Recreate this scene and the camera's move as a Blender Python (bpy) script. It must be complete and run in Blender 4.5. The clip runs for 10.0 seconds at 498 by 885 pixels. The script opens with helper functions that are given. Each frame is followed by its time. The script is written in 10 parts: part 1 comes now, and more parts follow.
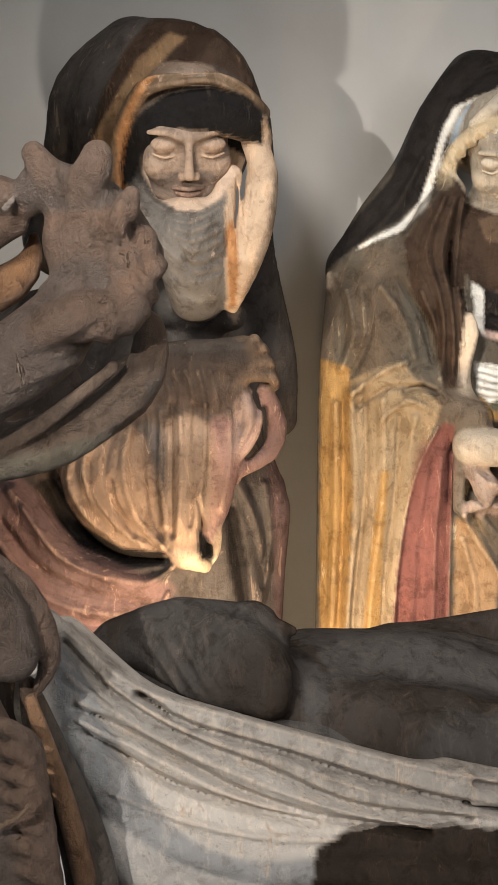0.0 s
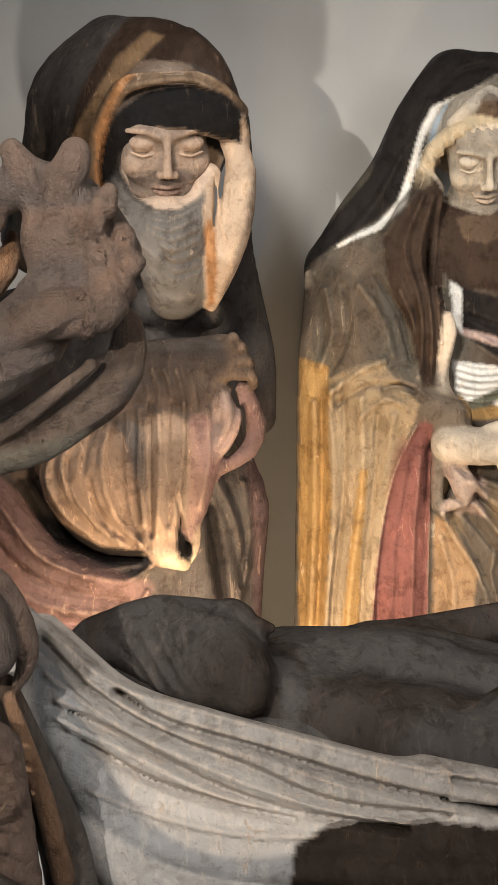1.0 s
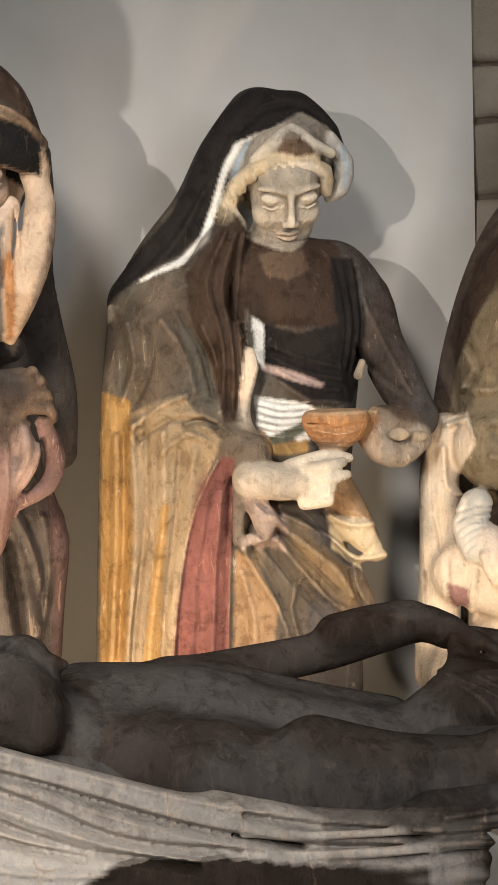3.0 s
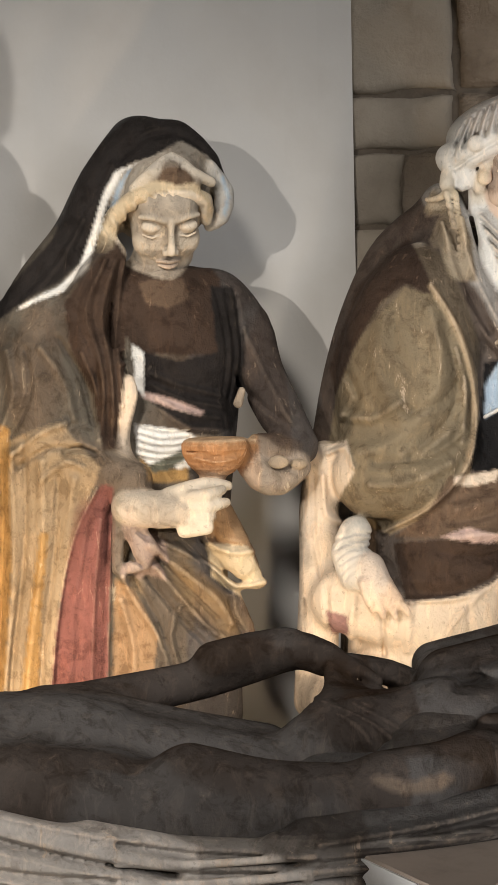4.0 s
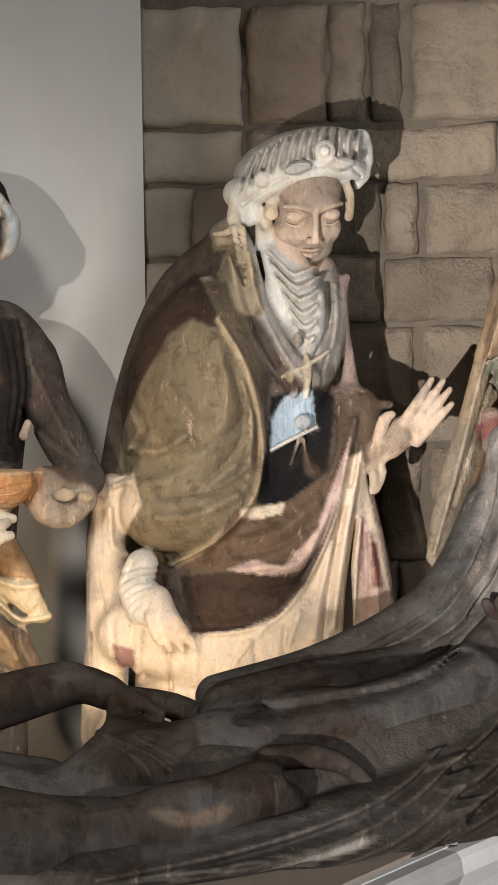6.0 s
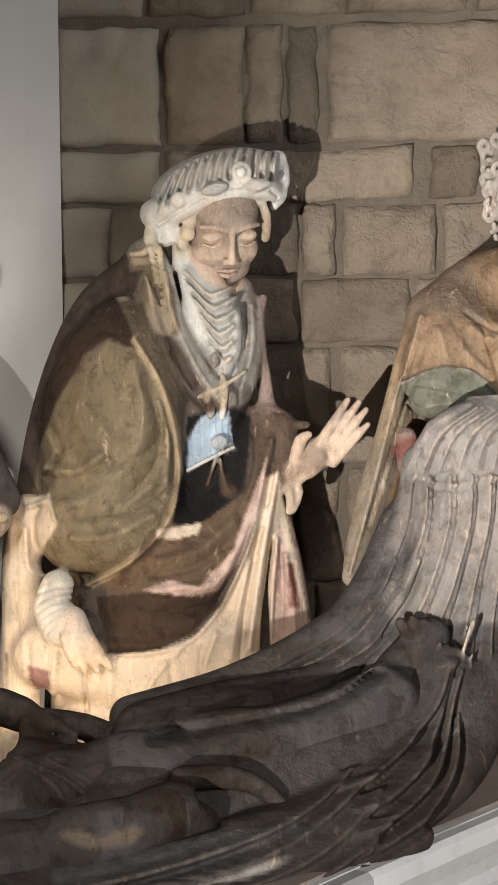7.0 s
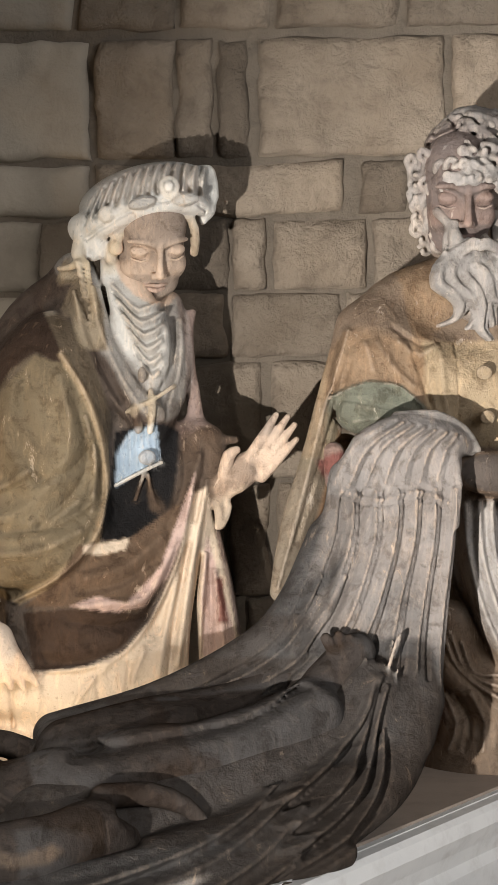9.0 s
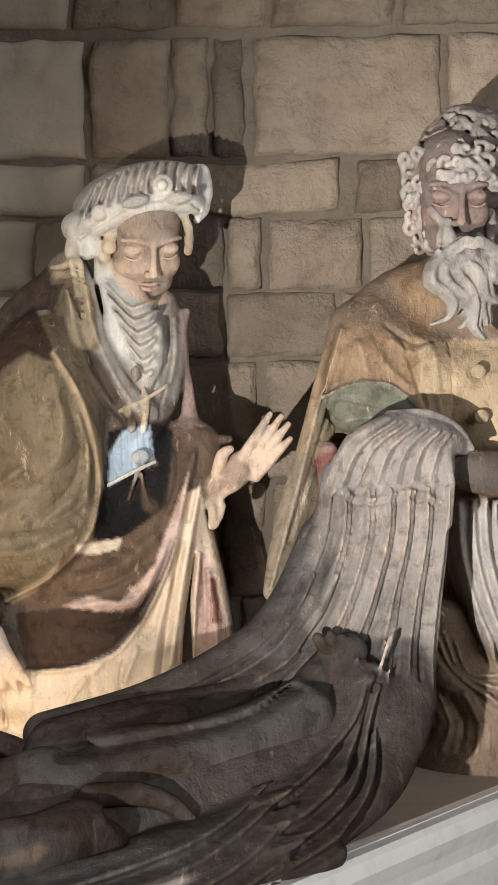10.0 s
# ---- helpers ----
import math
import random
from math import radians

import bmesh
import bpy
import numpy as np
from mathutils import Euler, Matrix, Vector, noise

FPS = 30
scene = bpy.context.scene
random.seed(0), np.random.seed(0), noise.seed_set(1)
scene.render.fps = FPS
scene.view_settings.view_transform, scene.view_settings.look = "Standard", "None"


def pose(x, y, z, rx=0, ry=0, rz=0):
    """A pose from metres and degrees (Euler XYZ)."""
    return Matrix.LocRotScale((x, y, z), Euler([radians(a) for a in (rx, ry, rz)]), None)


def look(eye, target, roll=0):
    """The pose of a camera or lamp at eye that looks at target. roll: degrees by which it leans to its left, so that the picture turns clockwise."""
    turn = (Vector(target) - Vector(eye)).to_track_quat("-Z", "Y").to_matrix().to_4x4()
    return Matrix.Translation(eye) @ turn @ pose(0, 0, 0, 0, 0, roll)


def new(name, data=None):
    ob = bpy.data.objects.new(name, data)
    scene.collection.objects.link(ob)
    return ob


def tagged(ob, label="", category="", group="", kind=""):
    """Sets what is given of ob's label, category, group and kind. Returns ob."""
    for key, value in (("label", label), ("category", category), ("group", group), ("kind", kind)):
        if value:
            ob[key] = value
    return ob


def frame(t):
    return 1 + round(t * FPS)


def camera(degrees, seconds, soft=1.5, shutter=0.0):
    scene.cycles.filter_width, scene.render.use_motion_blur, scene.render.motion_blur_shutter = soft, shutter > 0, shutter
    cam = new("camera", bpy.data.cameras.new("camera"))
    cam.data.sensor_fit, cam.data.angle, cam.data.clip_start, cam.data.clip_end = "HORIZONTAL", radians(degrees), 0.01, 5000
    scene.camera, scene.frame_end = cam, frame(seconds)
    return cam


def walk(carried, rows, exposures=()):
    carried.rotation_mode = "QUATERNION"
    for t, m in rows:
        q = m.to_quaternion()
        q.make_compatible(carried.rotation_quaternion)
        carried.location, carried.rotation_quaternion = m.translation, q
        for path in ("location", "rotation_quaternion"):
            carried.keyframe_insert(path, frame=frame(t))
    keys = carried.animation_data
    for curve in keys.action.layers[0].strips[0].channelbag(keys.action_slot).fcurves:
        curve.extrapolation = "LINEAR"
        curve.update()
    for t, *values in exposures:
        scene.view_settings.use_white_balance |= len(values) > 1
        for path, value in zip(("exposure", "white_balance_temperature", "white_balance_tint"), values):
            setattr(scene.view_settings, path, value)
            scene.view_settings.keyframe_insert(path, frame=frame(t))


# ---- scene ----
cam = camera(16, 10.0, soft=1.2)
PATH = [
    (0, (-0.1819, -3.1153, 1.6121), (-0.2430, -1.1248, 1.4279), -2.27),
    (0.5, (-0.1776, -3.1164, 1.6096), (-0.2242, -1.1255, 1.4254), -2.26),
    (1, (-0.1795, -3.1181, 1.6064), (-0.2183, -1.1269, 1.4235), -2.27),
    (1.5, (-0.1730, -3.1166, 1.6037), (-0.1919, -1.1249, 1.4222), -2.13),
    (2, (-0.1617, -3.1166, 1.6044), (-0.1278, -1.1241, 1.4345), -1.85),
    (2.5, (-0.1507, -3.1162, 1.6081), (-0.0567, -1.1248, 1.4492), -1.62),
    (3, (-0.1324, -3.1131, 1.6055), (0.0229, -1.1249, 1.4544), -1.58),
    (4.5, (-0.1004, -3.1200, 1.6058), (0.2271, -1.1499, 1.4994), -1.09),
    (5, (-0.0914, -3.1175, 1.5972), (0.2837, -1.1553, 1.5027), -0.97),
    (5.5, (-0.0772, -3.1205, 1.5993), (0.3531, -1.1695, 1.5062), -0.87),
    (6, (-0.0669, -3.1244, 1.6006), (0.4192, -1.1863, 1.5133), -0.84),
    (7.5, (-0.0276, -3.1331, 1.5989), (0.5575, -1.2214, 1.5437), -0.72),
    (8, (-0.0149, -3.1312, 1.5976), (0.5878, -1.2248, 1.5475), -0.72),
    (8.5, (-0.0108, -3.1314, 1.5970), (0.6042, -1.2289, 1.5485), -0.68),
    (9, (0.0024, -3.1346, 1.6002), (0.6163, -1.2318, 1.5504), -0.74),
    (9.5, (0.0193, -3.1344, 1.5933), (0.6277, -1.2297, 1.5468), -0.74),
    (10, (0.0355, -3.1338, 1.5905), (0.6377, -1.2272, 1.5458), -0.72),
]
walk(cam, [(t, look(eye, target, roll)) for t, eye, target, roll in PATH], [(0, 0.0)])

# ---- light ----
world = bpy.data.worlds.new("world")
scene.world = world
world.use_nodes = True
world.node_tree.nodes["Background"].inputs[0].default_value = (0.75, 0.85, 1.0, 1)
world.node_tree.nodes["Background"].inputs[1].default_value = 0.1


def spot(name, eye, target, watts, colour, angle, blend, size):
    lamp = bpy.data.lights.new(name, "SPOT")
    lamp.energy, lamp.color, lamp.spot_size, lamp.spot_blend, lamp.shadow_soft_size = watts, colour, radians(angle), blend, size
    ob = new(name, lamp)
    ob.matrix_world = look(eye, target)
    return ob


spot("spotlight", (-1.5, -3.6, 2.15), (-0.3, -0.35, 1.35), 300, (1.0, 0.96, 0.90), 35, 0.8, 0.02)
spot("spotlight", (-0.9, -3.3, 3.2), (-0.12, -0.3, 1.42), 470, (1.0, 0.95, 0.88), 30, 0.9, 0.28)
spot("spotlight", (-0.9, -2.8, 0.92), (1.55, -0.30, 1.70), 980, (1.0, 0.98, 0.95), 35, 0.9, 0.02)
spot("floor_light", (-0.37, -0.52, 1.02), (-0.33, -0.2, 1.3), 13.5, (1.0, 0.74, 0.48), 150, 0.6, 0.02)
spot("floor_light", (-0.185, -0.40, 0.99), (-0.185, 0.1, 1.3), 5, (1.0, 0.76, 0.5), 150, 0.6, 0.02)
spot("floor_light", (0.42, -0.36, 0.97), (0.38, -0.05, 1.3), 4.6, (1.0, 0.80, 0.55), 140, 0.6, 0.02)
spot("floor_light", (0.80, -0.30, 0.97), (0.75, 0.0, 1.3), 1.2, (1.0, 0.84, 0.64), 140, 0.6, 0.02)
hall = bpy.data.lights.new("hall_light", "AREA")
hall.energy, hall.color, hall.size = 100, (0.95, 0.97, 1.0), 2.2
new("hall_light", hall).matrix_world = look((2.6, -4.6, 2.9), (0.7, 0.0, 1.3))


# ---- materials ----
class Nodes:
    """A small helper for node trees: n(type, input values by name or index) adds a node."""

    def __init__(self, name):
        self.material = bpy.data.materials.new(name)
        self.material.use_nodes = True
        self.tree = self.material.node_tree
        self.shader = self.tree.nodes["Principled BSDF"]

    def add(self, kind, inputs=(), **settings):
        node = self.tree.nodes.new("ShaderNode" + kind)
        for key, value in settings.items():
            setattr(node, key, value)
        for key, value in dict(inputs).items():
            self.put(node, key, value)
        return node

    def put(self, node, key, value):
        if isinstance(value, bpy.types.NodeSocket):
            self.tree.links.new(value, node.inputs[key])
        else:
            node.inputs[key].default_value = value

    def place(self):
        return self.add("TexCoord").outputs["Object"]

    def noise(self, where, scale, detail=6, rough=0.6, distort=0.0):
        return self.add("TexNoise", {"Vector": where, "Scale": scale, "Detail": detail, "Roughness": rough, "Distortion": distort}).outputs["Fac"]

    def ramp(self, value, low, high, a=0.0, b=1.0):
        return self.add("MapRange", {"Value": value, "From Min": low, "From Max": high, "To Min": a, "To Max": b}).outputs["Result"]

    def mix(self, fac, a, b, blend="MIX"):
        node = self.add("Mix", data_type="RGBA", blend_type=blend)
        for n, v in ((0, fac), (6, a), (7, b)):
            self.put(node, n, v)
        return node.outputs[2]

    def maths(self, op, a, b):
        return self.add("Math", {0: a, 1: b}, operation=op).outputs[0]

    def finish(self, colour, rough, height=None, strength=0.4, distance=0.004, metal=0.0):
        self.put(self.shader, "Base Color", colour)
        self.put(self.shader, "Roughness", rough)
        self.put(self.shader, "Metallic", metal)
        if height is not None:
            bump = self.add("Bump", {"Height": height, "Strength": strength, "Distance": distance})
            self.tree.links.new(bump.outputs[0], self.shader.inputs["Normal"])
        return self.material


def polychrome(name, worn, wear=0.5, rough=0.55, grain=1.0, gloss=0.18):
    """Old paint on carved stone: pigment from the carving, chipped down to a worn ground, with grime and fine relief."""
    n = Nodes(name)
    where = n.place()
    paint = n.add("VertexColor", layer_name="paint").outputs["Color"]
    broad, mid, fine = n.noise(where, 7, 5), n.noise(where, 34, 8, 0.68, 0.5), n.noise(where, 210, 5, 0.7)
    stretched = n.add("Mapping", {"Vector": where, "Scale": (1.0, 1.0, 0.3)}).outputs[0]
    flake = n.noise(stretched, 48, 9, 0.7, 0.7)
    grime = n.mix(1.0, paint, (0.34, 0.29, 0.25, 1), "MULTIPLY")
    bright = n.mix(1.0, paint, (1.7, 1.55, 1.4, 1), "MULTIPLY")
    bare = n.ramp(n.add("RGBToBW", {0: paint}).outputs[0], 0.25, 0.55, 1.0, 0.22)
    tone = n.mix(n.maths("MULTIPLY", n.ramp(broad, 0.35, 0.7, 0.0, 0.6), bare), paint, grime)
    tone = n.mix(n.maths("MULTIPLY", n.ramp(mid, 0.5, 0.62, 0.0, 0.55), bare), tone, grime)
    tone = n.mix(n.ramp(flake, 0.5, 0.66, 0.0, 0.4), tone, bright)
    chipped = n.ramp(n.maths("ADD", flake, n.maths("MULTIPLY", broad, 0.25)), 0.80 - 0.12 * wear, 0.84 - 0.12 * wear)
    light = n.ramp(n.add("RGBToBW", {0: paint}).outputs[0], 0.03, 0.16, 0.04, 0.65)
    tone = n.mix(n.maths("MULTIPLY", chipped, 0.75), tone, n.mix(light, bright, worn))
    ridge = n.ramp(n.add("NewGeometry").outputs["Pointiness"], 0.515, 0.575)
    ridge = n.maths("MULTIPLY", ridge, n.ramp(flake, 0.38, 0.58, 0.05, 0.6))
    tone = n.mix(ridge, tone, n.mix(light, bright, worn))
    speck = n.ramp(n.noise(where, 95, 4), 0.62, 0.68)
    tone = n.mix(n.maths("MULTIPLY", speck, 0.25), tone, (0.025, 0.02, 0.016, 1))
    relief = n.maths("ADD", mid, n.maths("MULTIPLY", fine, 0.45))
    relief = n.maths("SUBTRACT", n.maths("ADD", relief, n.maths("MULTIPLY", flake, 0.6)), n.maths("MULTIPLY", chipped, 0.3))
    n.put(n.shader, "Specular IOR Level", gloss)
    return n.finish(tone, n.ramp(mid, 0.3, 0.7, rough - 0.12, rough + 0.15), relief, 0.75 * grain, 0.008)


def plaster():
    n = Nodes("grey_plaster")
    where = n.place()
    broad, mid, fine = n.noise(where, 1.3, 4), n.noise(where, 9, 6), n.noise(where, 120, 4)
    tone = n.mix(n.ramp(broad, 0.3, 0.7), (0.45, 0.425, 0.395, 1), (0.52, 0.5, 0.47, 1))
    tone = n.mix(n.ramp(mid, 0.45, 0.8, 0, 0.35), tone, (0.40, 0.365, 0.325, 1))
    return n.finish(tone, 0.85, n.maths("ADD", mid, n.maths("MULTIPLY", fine, 0.15)), 0.25, 0.006)


def rubble(name, a, b, c, rugged=0.8):
    """Rough-cut stone: three tones, tool marks and pits; each stone of its own shade."""
    n = Nodes(name)
    where = n.place()
    shade = n.add("ObjectInfo").outputs["Random"]
    moved = n.add("VectorMath", {0: where, 1: n.add("CombineXYZ", {0: n.maths("MULTIPLY", shade, 9), 1: shade, 2: shade}).outputs[0]}, operation="ADD").outputs[0]
    broad, mid, fine = n.noise(moved, 5, 5), n.noise(moved, 22, 8, 0.65, 0.3), n.noise(moved, 110, 5)
    tone = n.mix(n.ramp(broad, 0.3, 0.7), a, b)
    tone = n.mix(n.ramp(mid, 0.5, 0.75, 0, 0.6), tone, c)
    tone = n.mix(1.0, tone, n.add("CombineColor", {0: n.ramp(shade, 0, 1, 0.58, 1.2), 1: n.ramp(shade, 0, 1, 0.57, 1.18), 2: n.ramp(shade, 0, 1, 0.56, 1.15)}).outputs[0], "MULTIPLY")
    relief = n.maths("ADD", mid, n.maths("MULTIPLY", fine, 0.3))
    return n.finish(tone, 0.9, relief, rugged, 0.014)


PLASTER = plaster()
STONE = rubble("wall_stone", (0.165, 0.125, 0.088, 1), (0.26, 0.21, 0.16, 1), (0.085, 0.061, 0.042, 1), 1.2)
QUOIN = rubble("dressed_stone", (0.32, 0.275, 0.22, 1), (0.37, 0.32, 0.255, 1), (0.26, 0.215, 0.17, 1), 0.5)
MORTAR = rubble("lime_mortar", (0.10, 0.08, 0.06, 1), (0.15, 0.12, 0.09, 1), (0.06, 0.048, 0.036, 1))
SLAB = rubble("slab_limestone", (0.58, 0.58, 0.58, 1), (0.66, 0.65, 0.64, 1), (0.45, 0.43, 0.41, 1), 0.12)
SLAB_TOP = rubble("slab_bed", (0.22, 0.175, 0.145, 1), (0.27, 0.22, 0.18, 1), (0.17, 0.135, 0.11, 1), 0.15)
FLOOR = rubble("floor_stone", (0.25, 0.22, 0.19, 1), (0.32, 0.28, 0.24, 1), (0.16, 0.14, 0.12, 1))


# ---- carving ----
def curve(points, step):
    """A smooth line (Catmull-Rom) through points, in pieces of about that length."""
    p = np.array(points, float)
    if len(p) < 3:
        return p
    q = np.vstack([2 * p[0] - p[1], p, 2 * p[-1] - p[-2]])
    out = []
    for i in range(1, len(q) - 2):
        many = max(2, int(np.linalg.norm(q[i + 1, :3] - q[i, :3]) / step))
        u = np.linspace(0, 1, many, endpoint=False)[:, None]
        a, b, c, d = q[i - 1], q[i], q[i + 1], q[i + 2]
        out.append(0.5 * (2 * b + (c - a) * u + (2 * a - 5 * b + 4 * c - d) * u**2 + (3 * b - a - 3 * c + d) * u**3))
    return np.vstack(out + [p[-1:]])


class Clay:
    """A block to carve: a field of distances that limbs, folds and cuts are worked into, then skinned as one mesh."""

    def __init__(self, low, high, size):
        self.low, self.size = np.array(low, float), size
        self.many = np.ceil((np.array(high) - self.low) / size).astype(int) + 1
        self.field = np.full(self.many, 0.2, np.float32)
        self.paint = np.full((*self.many, 3), 0.1, np.float32)

    def region(self, low, high):
        a = np.clip(np.floor((np.array(low) - self.low) / self.size).astype(int), 0, self.many)
        b = np.clip(np.ceil((np.array(high) - self.low) / self.size).astype(int) + 1, 0, self.many)
        if (b <= a).any():
            return None, None
        cut = tuple(slice(i, j) for i, j in zip(a, b))
        axes = [self.low[n] + self.size * np.arange(a[n], b[n]) for n in range(3)]
        return cut, np.stack(np.meshgrid(*axes, indexing="ij"), -1).astype(np.float32)

    def join(self, cut, found, colour, k):
        was = self.field[cut]
        h = np.clip(0.5 + 0.5 * (was - found) / k, 0, 1)
        self.field[cut] = was * (1 - h) + found * h - k * h * (1 - h)
        if colour is not None:
            g = np.clip(0.5 + 0.5 * (was - found) / 0.003, 0, 1)[..., None]
            self.paint[cut] = self.paint[cut] * (1 - g) + np.array(colour, np.float32) * g

    def reach(self, points, grid, flat):
        best = None
        for a, b in zip(points, points[1:]):
            ab = (b - a)[:3].astype(np.float32)
            off = grid - a[:3].astype(np.float32)
            u = np.clip((off @ ab) / max(1e-9, float(ab @ ab)), 0, 1)
            off -= u[..., None] * ab
            if flat is not None:
                n, f = np.array(flat[:3], np.float32), flat[3]
                n = n / np.linalg.norm(n)
                off += (f - 1) * (off @ n)[..., None] * n
            d = np.sqrt((off * off).sum(-1)) - (a[3] + u * (b[3] - a[3])).astype(np.float32)
            best = d if best is None else np.minimum(best, d)
        return best

    def tube(self, points, colour, k=0.012, flat=None, cut=False):
        """A limb, fold or cord through (x, y, z, radius) points; flat: (direction, factor) by which it is thinner that way."""
        line = curve(points, max(0.022, 0.4 * min(p[3] for p in points)))
        margin = line[:, 3].max() + k + 3 * self.size
        low, high = line[:, :3].min(0) - margin, line[:, :3].max(0) + margin
        where, grid = self.region(low, high)
        if where is None:
            return
        start = np.array([s.start for s in where])
        found = np.full(grid.shape[:3], 0.5, np.float32)
        for i in range(0, len(line) - 1, 3):
            piece = line[i : i + 4]
            around = piece[:, 3].max() + k + 3 * self.size
            near, part = self.region(piece[:, :3].min(0) - around, piece[:, :3].max(0) + around)
            if near is None:
                continue
            here = tuple(slice(s.start - o, s.stop - o) for s, o in zip(near, start))
            if found[here].shape != part.shape[:3]:
                continue
            found[here] = np.minimum(found[here], self.reach(piece, part, flat))
        if cut:
            was = self.field[where]
            h = np.clip(0.5 + 0.5 * (was + found) / k, 0, 1)
            self.field[where] = np.where(found < k, was * h - found * (1 - h) + k * h * (1 - h), was)
            if colour is not None:
                g = np.clip(0.5 - 0.5 * (found - 0.002) / 0.004, 0, 1)[..., None]
                self.paint[where] = self.paint[where] * (1 - g) + np.array(colour, np.float32) * g
        else:
            self.join(where, found, colour, k)

    def groove(self, points, k=0.008, colour=None):
        self.tube(points, colour, k, None, True)

    def ball(self, centre, radii, colour, turn=(0, 0, 0), k=0.015):
        r = np.array(radii, float)
        margin = r.max() + k + 3 * self.size
        where, grid = self.region(np.array(centre) - margin, np.array(centre) + margin)
        if where is None:
            return
        m = np.array(Euler([radians(a) for a in turn]).to_matrix(), np.float32)
        p = (grid - np.array(centre, np.float32)) @ m
        near = np.sqrt(((p / r) ** 2).sum(-1))
        slope = np.sqrt(((p / r**2) ** 2).sum(-1)) + 1e-6
        self.join(where, (near * (near - 1) / slope).astype(np.float32), colour, k)

    def flatways(self, points, front, deep):
        """Where the space round a drawn line lies, seen from the front of the figure: the box, its offsets from the first point, and the two axes across."""
        p = np.array(points, float)
        n = np.array(front, float) / np.linalg.norm(front)
        right = np.cross(n, (0, 0, 1.0))
        right /= np.linalg.norm(right)
        up = np.cross(right, n)
        margin = p[:, 3].max() + 2 * self.size + deep * np.abs(n)
        where, grid = self.region(p[:, :3].min(0) - margin, p[:, :3].max(0) + margin)
        return p, n, right, up, where, grid

    def fold(self, points, height, front=(0, -1, 0), deep=0.09):
        """A ridge (or, below nought, a furrow) worked along a line over whatever surface is there, seen from the front; points are (x, y, z, half width)."""
        p, n, right, up, where, grid = self.flatways(curve(points, 0.02), front, deep)
        if where is None:
            return
        start = np.array([w.start for w in where])
        px, pz, ps = p[:, :3] @ right, p[:, :3] @ up, p[:, :3] @ n
        right, up, front = right.astype(np.float32), up.astype(np.float32), n.astype(np.float32)
        best = np.full(grid.shape[:3], 9.0, np.float32)
        for i in range(len(p) - 1):
            pair = p[i : i + 2]
            margin = pair[:, 3].max() + self.size + deep * np.abs(n)
            near, part = self.region(pair[:, :3].min(0) - margin, pair[:, :3].max(0) + margin)
            if near is None:
                continue
            gx, gz, gs = part @ right, part @ up, part @ front
            ax, az = px[i + 1] - px[i], pz[i + 1] - pz[i]
            u = np.clip(((gx - px[i]) * ax + (gz - pz[i]) * az) / max(1e-9, ax * ax + az * az), 0, 1)
            far = np.hypot(gx - px[i] - u * ax, gz - pz[i] - u * az) / (p[i, 3] + u * (p[i + 1, 3] - p[i, 3]))
            deepness = np.abs(gs - ps[i] - u * (ps[i + 1] - ps[i]))
            here = tuple(slice(max(0, w.start - o), w.stop - o) for w, o in zip(near, start))
            view = best[here]
            if view.shape == part.shape[:3]:
                best[here] = np.minimum(view, np.where(deepness < deep, far, 9.0))
        rise = np.clip(1 - best, 0, 1)
        shape = rise * rise * (3 - 2 * rise) if height > 0 else rise**1.3
        self.field[where] -= (height * shape).astype(np.float32)

    def dye(self, points, colour, front=(0, -1, 0), deep=0.12):
        """Pigment inside a drawn outline, on the side towards the front."""
        p, n, right, up, where, grid = self.flatways([(*q, 0.0) for q in points], front, deep)
        if where is None:
            return
        gx, gz, gs = grid @ right.astype(np.float32), grid @ up.astype(np.float32), grid @ n.astype(np.float32)
        px, pz = p[:, :3] @ right, p[:, :3] @ up
        inside = np.zeros(gx.shape, bool)
        for i in range(len(p)):
            j = i - 1
            crosses = (pz[i] > gz) != (pz[j] > gz)
            run = (px[j] - px[i]) * (gz - pz[i]) / (pz[j] - pz[i] + 1e-9) + px[i]
            inside ^= crosses & (gx < run)
        inside &= gs > (p[:, :3] @ n).mean() - deep
        self.paint[where] = np.where(inside[..., None], np.array(colour, np.float32), self.paint[where])

    def surface(self):
        """The surface of the field: its points, faces and pigment."""
        f = self.field
        for n in range(3):
            ends = [slice(None)] * 3
            for e in (0, -1):
                ends[n] = e
                f[tuple(ends)] = np.maximum(f[tuple(ends)], 0.001)
        inside = f < 0
        corner = [(i, j, k) for i in (0, 1) for j in (0, 1) for k in (0, 1)]
        part = lambda a, c: a[tuple(slice(o, a.shape[n] - 1 + o) for n, o in enumerate(c))]
        count = sum(part(inside, c).astype(np.int8) for c in corner)
        cells = np.argwhere((count > 0) & (count < 8))
        number = np.full(tuple(np.array(f.shape) - 1), -1, np.int32)
        number[tuple(cells.T)] = np.arange(len(cells))
        value = np.stack([f[tuple((cells + c).T)] for c in corner], 1)
        total, weight = np.zeros((len(cells), 3)), np.zeros(len(cells))
        for a in range(8):
            for b in range(a + 1, 8):
                if sum(abs(x - y) for x, y in zip(corner[a], corner[b])) != 1:
                    continue
                va, vb = value[:, a], value[:, b]
                cross = (va < 0) != (vb < 0)
                u = np.where(cross, va / np.where(cross, va - vb, 1), 0)[:, None]
                total += np.where(cross[:, None], (1 - u) * np.array(corner[a]) + u * np.array(corner[b]), 0)
                weight += cross
        verts = self.low + self.size * (cells + total / weight[:, None])
        paint = np.mean([self.paint[tuple((cells + c).T)] for c in corner], 0)
        quads = []
